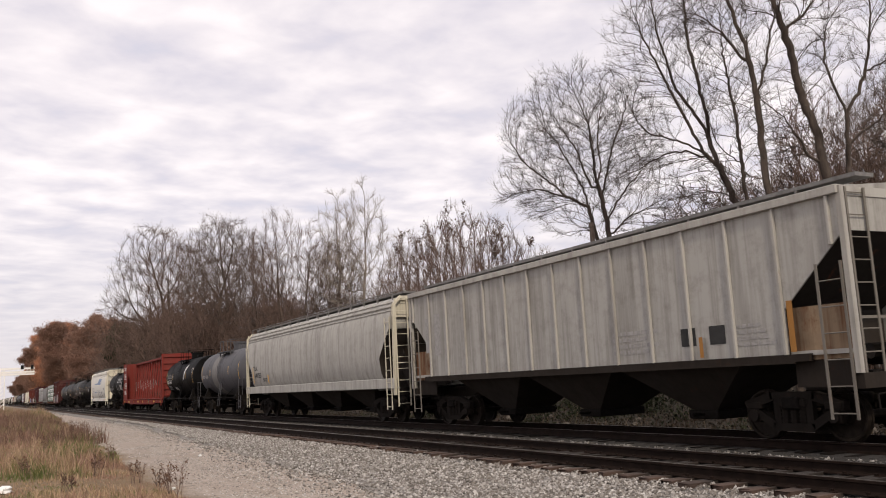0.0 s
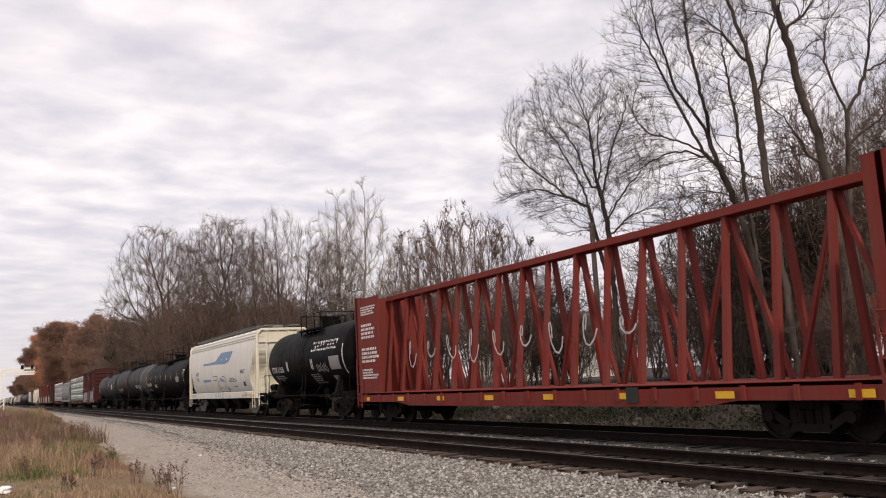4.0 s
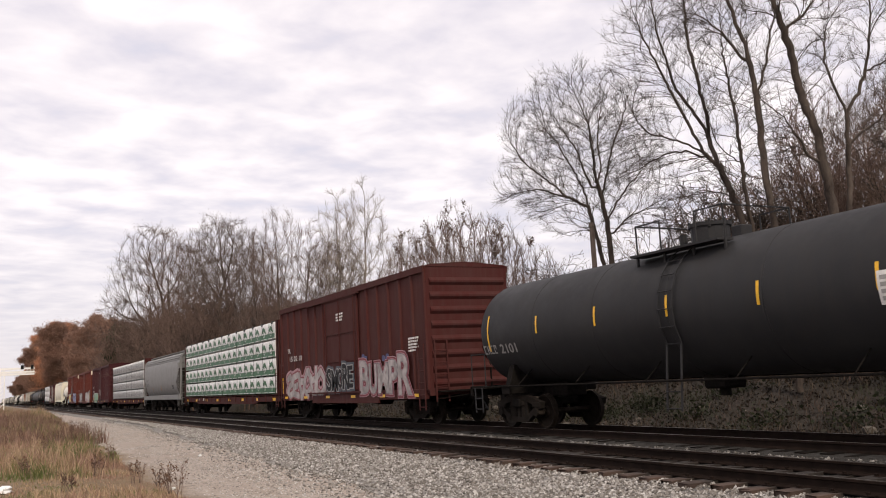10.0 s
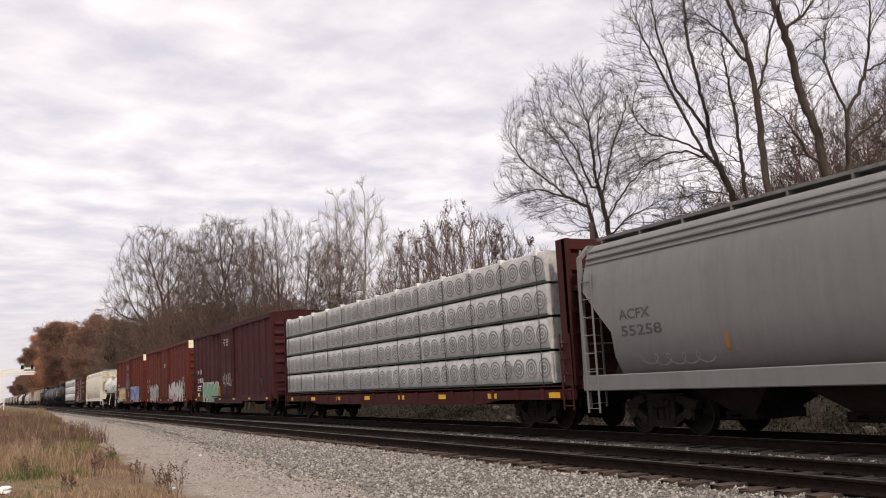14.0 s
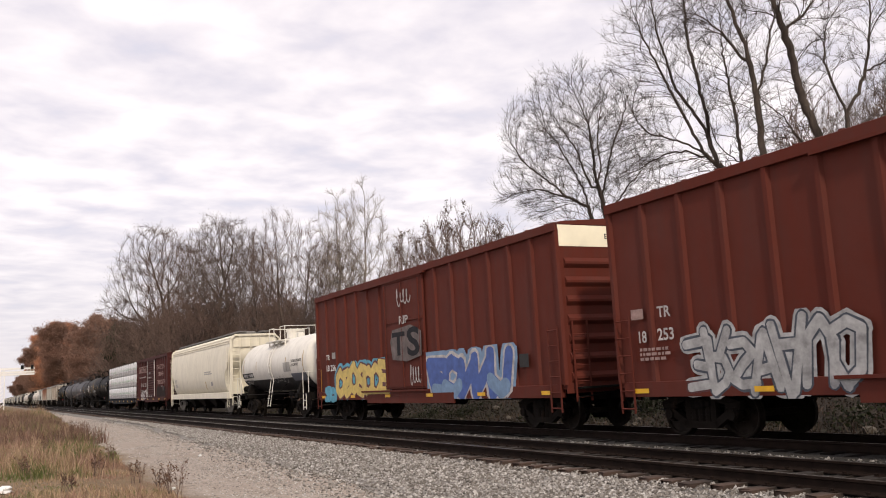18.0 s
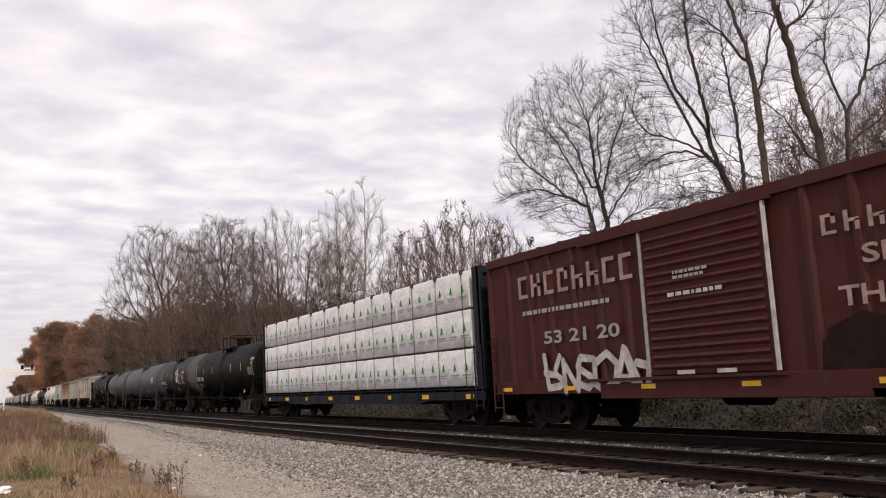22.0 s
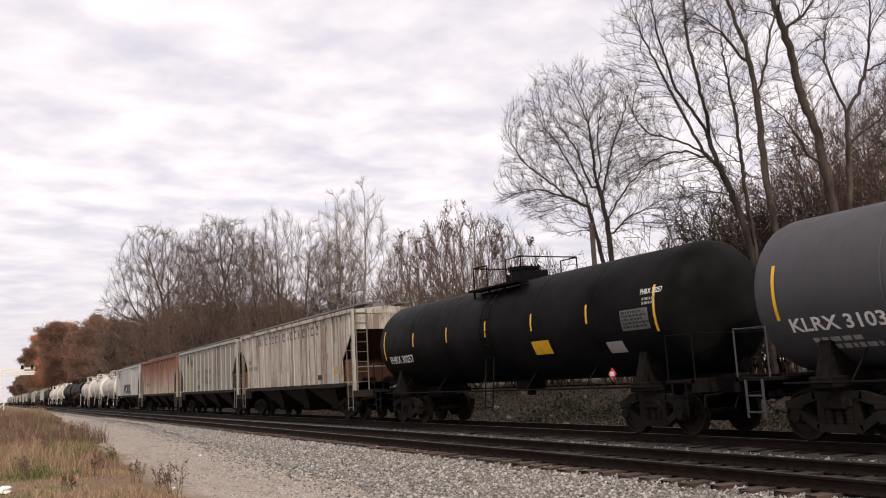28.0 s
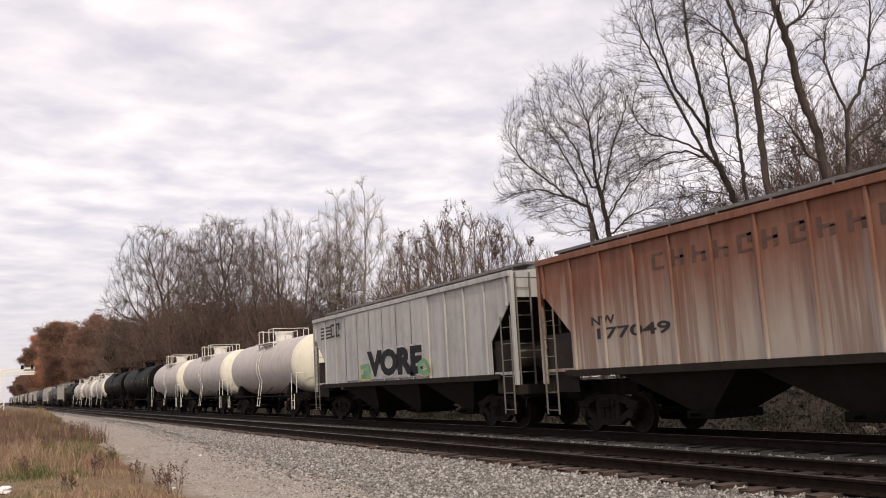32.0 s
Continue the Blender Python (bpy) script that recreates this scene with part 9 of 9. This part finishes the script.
def build_grass():
    rng = np.random.default_rng(17)
    N = 120000
    x = -13 - 130 * rng.random(N) ** 1.8
    edge = 3.0 + 0.038 * (-x - 14) + 0.5 * np.array([noise.noise((v * 0.35, 4.2, 0)) for v in x])
    y = edge - (edge + 9) * rng.random(N) ** 1.35
    clump = np.array([noise.noise((a * 0.55, c * 0.55, 9.0)) for a, c in zip(x, y)])
    tall = np.array([noise.noise((a * 0.16, c * 0.3, 2.0)) for a, c in zip(x, y)])
    keep = clump + rng.random(N) * 0.9 > -0.05
    x, y, clump, tall, edge = x[keep], y[keep], clump[keep], tall[keep], edge[keep]
    h = (0.13 + 0.40 * rng.random(len(x)) ** 2.2) * (0.8 + 0.9 * np.clip(clump, -0.4, 0.8)) * (0.75 + 1.7 * np.clip(tall, -0.33, 0.6)) * np.clip(1 + (-x - 30) / 60, 1, 1.9)
    h *= np.clip((edge - y) / 0.7, 0.45, 1)
    w = 0.0045 + 0.0055 * rng.random(len(x)) + 0.00013 * -x
    me = blades("grass", x, y, h, w, rng, GRASS)
    tagged(part_mesh("grass", me, None), "tall dry autumn grass with green patches", "grass", kind="stuff")
    # taller reddish growth at the back of the verge
    N = 16000
    x = -38 - 110 * rng.random(N) ** 1.2
    y = -3.0 + 7.6 * rng.random(N)
    lump = np.array([noise.noise((a * 0.3, c * 0.3, 5.0)) for a, c in zip(x, y)])
    keep = lump + 0.35 * rng.random(N) > 0.05
    x, y, lump = x[keep], y[keep], lump[keep]
    tone = leaf_material("red_brown_stems", (0.11, 0.06, 0.045), (0.19, 0.11, 0.08), (0.27, 0.18, 0.13))
    me = blades("tall_weeds", x, y, (0.35 + 0.5 * rng.random(len(x))) * (0.8 + lump), 0.008 + 0.00016 * -x, rng, tone, 0.3)
    tagged(part_mesh("tall_weeds", me, None), "tall reddish brown weeds behind the grass", "weeds", kind="stuff")
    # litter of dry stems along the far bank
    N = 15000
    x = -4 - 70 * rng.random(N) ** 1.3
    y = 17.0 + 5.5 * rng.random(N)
    # darker copy of the grass colours, shade behind the train put into the tone
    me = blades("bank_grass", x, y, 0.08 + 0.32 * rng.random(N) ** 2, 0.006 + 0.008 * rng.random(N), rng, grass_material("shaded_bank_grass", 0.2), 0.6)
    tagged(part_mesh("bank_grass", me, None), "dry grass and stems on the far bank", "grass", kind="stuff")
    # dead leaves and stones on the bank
    # leaf browns lowered to near black, holding the bank's shade
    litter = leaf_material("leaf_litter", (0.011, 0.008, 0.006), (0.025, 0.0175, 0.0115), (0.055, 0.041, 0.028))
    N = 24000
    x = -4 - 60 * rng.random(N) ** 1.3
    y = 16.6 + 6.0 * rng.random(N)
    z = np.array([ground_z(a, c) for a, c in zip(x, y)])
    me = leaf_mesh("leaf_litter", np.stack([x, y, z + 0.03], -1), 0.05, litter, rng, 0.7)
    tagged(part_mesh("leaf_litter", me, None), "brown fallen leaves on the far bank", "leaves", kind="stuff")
    # reddish weeds at the edge of the grass
    weed = leaf_material("weed_leaves", (0.08, 0.05, 0.035), (0.17, 0.09, 0.06), (0.24, 0.15, 0.09))
    r3 = random.Random(6)
    spots = [(-16.6, 3.05, 0.62), (-17.6, 3.0, 0.5), (-20.5, 2.9, 0.5), (-22.5, 2.3, 0.55), (-26, 3.0, 0.6), (-30, 1.6, 0.7), (-33, 3.2, 0.7), (-38, 2.6, 0.8), (-44, 3.4, 0.9), (-50, 2.0, 1.0), (-58, 3.8, 1.0), (-24.0, 0.8, 0.45), (-19.0, 1.4, 0.4)]
    for x, y, h in spots:
        g = grow(int(-x * 10), [(r3.uniform(3, 22), r3.uniform(0, 360), h * r3.uniform(0.8, 1.1), 0.008, r3.uniform(-.12, .12), r3.uniform(-.12, .12)) for _ in range(6)], levels=1, kids=(8,), crown=0.35, lens=(0.28,), up=(0.02, 0.1), angle=(0.5, 0.9), thin=0.003)
        g = [(p + np.array([0, 0, 0.27]), r, lv) for p, r, lv in g]
        cen = np.concatenate([g[1][0][:, -1], g[1][0][:, 3], g[1][0][:, 5]])
        cen = cen[::2] + rng.normal(size=(len(cen[::2]), 3)) * 0.025
        t = tagged(new("weed"), "dry reddish roadside weed in the grass", "weed", group="roadside weeds")
        t.matrix_basis = pose(x, y, ground_z(x, y))
        part_mesh("stem", tubes("stem", g, BARK_RED), None, t)
        part_mesh("leaves", leaf_mesh("leaves", cen, 0.03, weed, rng, 0.6), None, t)


build_grass()


def build_bank_bits():
    """Pale rocks and low green plants on the far bank."""
    rng = random.Random(12)
    # rock tone lowered along with the bank, shade included in the colour
    rock = plain("shaded_pale_rock", (0.10, 0.088, 0.076), 0.9, 0, 0.35, 6, 0.4)
    for i in range(22):
        x, y, s = rng.uniform(-34, -6), rng.uniform(17.2, 20.5), rng.uniform(0.06, 0.2)
        bm = bmesh.new()
        bmesh.ops.create_icosphere(bm, subdivisions=1, radius=s)
        for v in bm.verts:
            v.co *= rng.uniform(0.7, 1.25)
            v.co.z *= 0.65
        o = part("rock", bm, rock)
        o.matrix_basis = pose(x, y, ground_z(x, y) + s * 0.25, 0, 0, rng.uniform(0, 360))
        tagged(o, "pale weathered rock on the far bank", "rock", group="rocks on the bank")
    # greens kept near black like the bank, with its shade painted in
    green = leaf_material("shaded_bank_green", (0.010, 0.013, 0.005), (0.02, 0.025, 0.009), (0.036, 0.04, 0.016))
    g2 = np.random.default_rng(4)
    n = 22 * 260
    cx = np.repeat(g2.uniform(-40, -8, 22), 260) + g2.normal(size=n) * 0.45
    cy = np.repeat(g2.uniform(17.6, 20.5, 22), 260) + g2.normal(size=n) * 0.35
    cz = np.array([ground_z(a, c) for a, c in zip(cx, cy)]) + np.abs(g2.normal(size=n) * 0.16 + 0.15)
    tagged(part_mesh("low_plants", leaf_mesh("low_plants", np.stack([cx, cy, cz], -1), 0.06, green, g2, 0.6), None), "low dark green plants on the bank", "plants", kind="stuff")


build_bank_bits()


def build_gantry():
    """Cantilever signal gantry of pale steel far down the line."""
    steel = plain("aluminium_paint", (0.85, 0.83, 0.80), 0.5, 0.2, 0.1)
    dark = plain("signal_black", (0.02, 0.02, 0.02), 0.6)
    g = tagged(new("signal_gantry"), "pale steel cantilever signal gantry over the tracks", "signal gantry")
    X, top, y0, y1 = -262.0, 10.6, 3.3, 11.0
    g.matrix_basis = pose(X, 0, ground_z(X, y0))
    bm = B()
    for dx in (-0.5, 0.5):
        for dy in (-0.5, 0.5):
            bar(bm, (dx, y0 + dy, 0), (dx, y0 + dy, top), 0.22, 0.22)
    part("mast", bm, steel, g)
    bm = B()
    z = 0.6
    while z < top:
        for dx in (-0.5, 0.5):
            bar(bm, (dx, y0 - 0.5, z), (dx, y0 + 0.5, min(top, z + 1.0)), 0.12, 0.12)
        z += 1.0
    part("mast_bracing", bm, steel, g)
    bm = B()
    for dx in (-0.45, 0.45):
        for dz in (-1.5, -0.9, 0.0):
            bar(bm, (dx, y0 - 0.8, top + dz), (dx, y1, top + dz), 0.30, 0.46)
    part("cantilever_arm", bm, steel, g)
    bm = B()
    y = y0 - 0.5
    while y < y1:
        bar(bm, (-0.45, y, top - 1.5), (-0.45, y + 0.8, top - 0.9), 0.08, 0.08)
        bar(bm, (0.45, y, top - 1.5), (0.45, y, top), 0.08, 0.08)
        y += 0.8
    part("arm_bracing", bm, steel, g)
    for y in (8.0, 10.4):
        bm = box(B(), 0.5, 0.8, y - 0.35, y + 0.35, top - 0.2, top + 0.9, 0.05)
        part("signal_head", bm, dark, g, "black signal head")


build_gantry()


def build_house():
    """Pale house glimpsed through the empty flatcar."""
    wall = plain("pale_siding", (0.55, 0.53, 0.50), 0.7, 0, 0.1, 3)
    roof = plain("grey_shingle", (0.10, 0.095, 0.09), 0.9, 0, 0.3, 8)
    h = tagged(new("house"), "small pale sided house behind the brush", "house")
    h.matrix_basis = pose(-66, 44, ground_z(-66, 44), 0, 0, 20)
    part("wall", box(B(), -5, 5, -3.5, 3.5, -0.3, 3.4), wall, h)
    part("roof", poly(B(), [(-5.4, -4.0, 3.3), (-5.4, 0, 5.6), (-5.4, 4.0, 3.3)], (10.8, 0, 0)), roof, h)
    for x in (-2.6, 1.6):
        w = part("window", box(B(), x, x + 1.1, -3.56, -3.5, 1.2, 2.5), plain("window_glass", (0.03, 0.035, 0.04), 0.1), h, "dark window pane")
        part("frame", box(box(box(box(B(), x - 0.08, x, -3.6, -3.5, 1.12, 2.58), x + 1.1, x + 1.18, -3.6, -3.5, 1.12, 2.58), x, x + 1.1, -3.6, -3.5, 1.12, 1.2), x, x + 1.1, -3.6, -3.5, 2.5, 2.58), WHITE_MARK, w)


build_house()


def build_bits():
    pole = tagged(new("wooden_post"), "old grey wooden post beside the tree", "post")
    pole.matrix_basis = pose(-29.34, 22.33, ground_z(-29.34, 22.33))
    part("shaft", rod(B(), (0, 0, -0.3), (0, 0, 6.7), 0.12, 10, 0.10), BARK_MID, pole)
    scrap = plain("white_plastic", (0.75, 0.75, 0.74), 0.5, 0, 0.1, 5)
    rng = random.Random(2)
    for x, y, s in ((-19.9, 0.35, 0.14), (-27.4, 5.7, 0.05), (-18.4, 3.3, 0.05)):
        bm = bmesh.new()
        bmesh.ops.create_icosphere(bm, subdivisions=2, radius=s)
        for v in bm.verts:
            v.co *= rng.uniform(0.6, 1.25)
            v.co.z *= 0.6
        o = part("litter", bm, scrap)
        o.matrix_basis = pose(x, y, ground_z(x, y) + s * 0.5)
        tagged(o, "crumpled scrap of white plastic litter", "litter")
    bm = B()
    for k in range(3):
        rod(bm, (-0.25 + 0.2 * k, 0, 0.03 + 0.05 * k), (-0.02 + 0.2 * k, 0.02, 0.07 + 0.05 * k), 0.02, 6)
    o = part("fallen_stick", bm, BARK)
    o.matrix_basis = pose(-66.0, 7.8, ground_z(-66, 7.8))
    tagged(o, "short dark stick lying on the gravel", "stick")


build_bits()


def motions():
    # every wheelset turns with the same roll, keyed once
    turn = math.degrees(SPEED / WHEEL_R) / FPS
    wheels = [o for o in bpy.data.objects if o.data == WHEELSET]
    walk(wheels[0], [(i / FPS, pose(0, 0, 0, 0, turn * i % 360, 0)) for i in range(int(CLIP * FPS) + 1)])
    roll = wheels[0].animation_data
    for o in wheels[1:]:
        o.rotation_mode = "QUATERNION"
        o.animation_data_create()
        o.animation_data.action = roll.action
        o.animation_data.action_slot = roll.action_slot
    for thing, mid in CARS:
        walk(thing, [(t, pose(mid + SPEED * t, TRACK_FAR, 0)) for t in (0.0, 8.0, 16.0, 24.0, CLIP)])


motions()
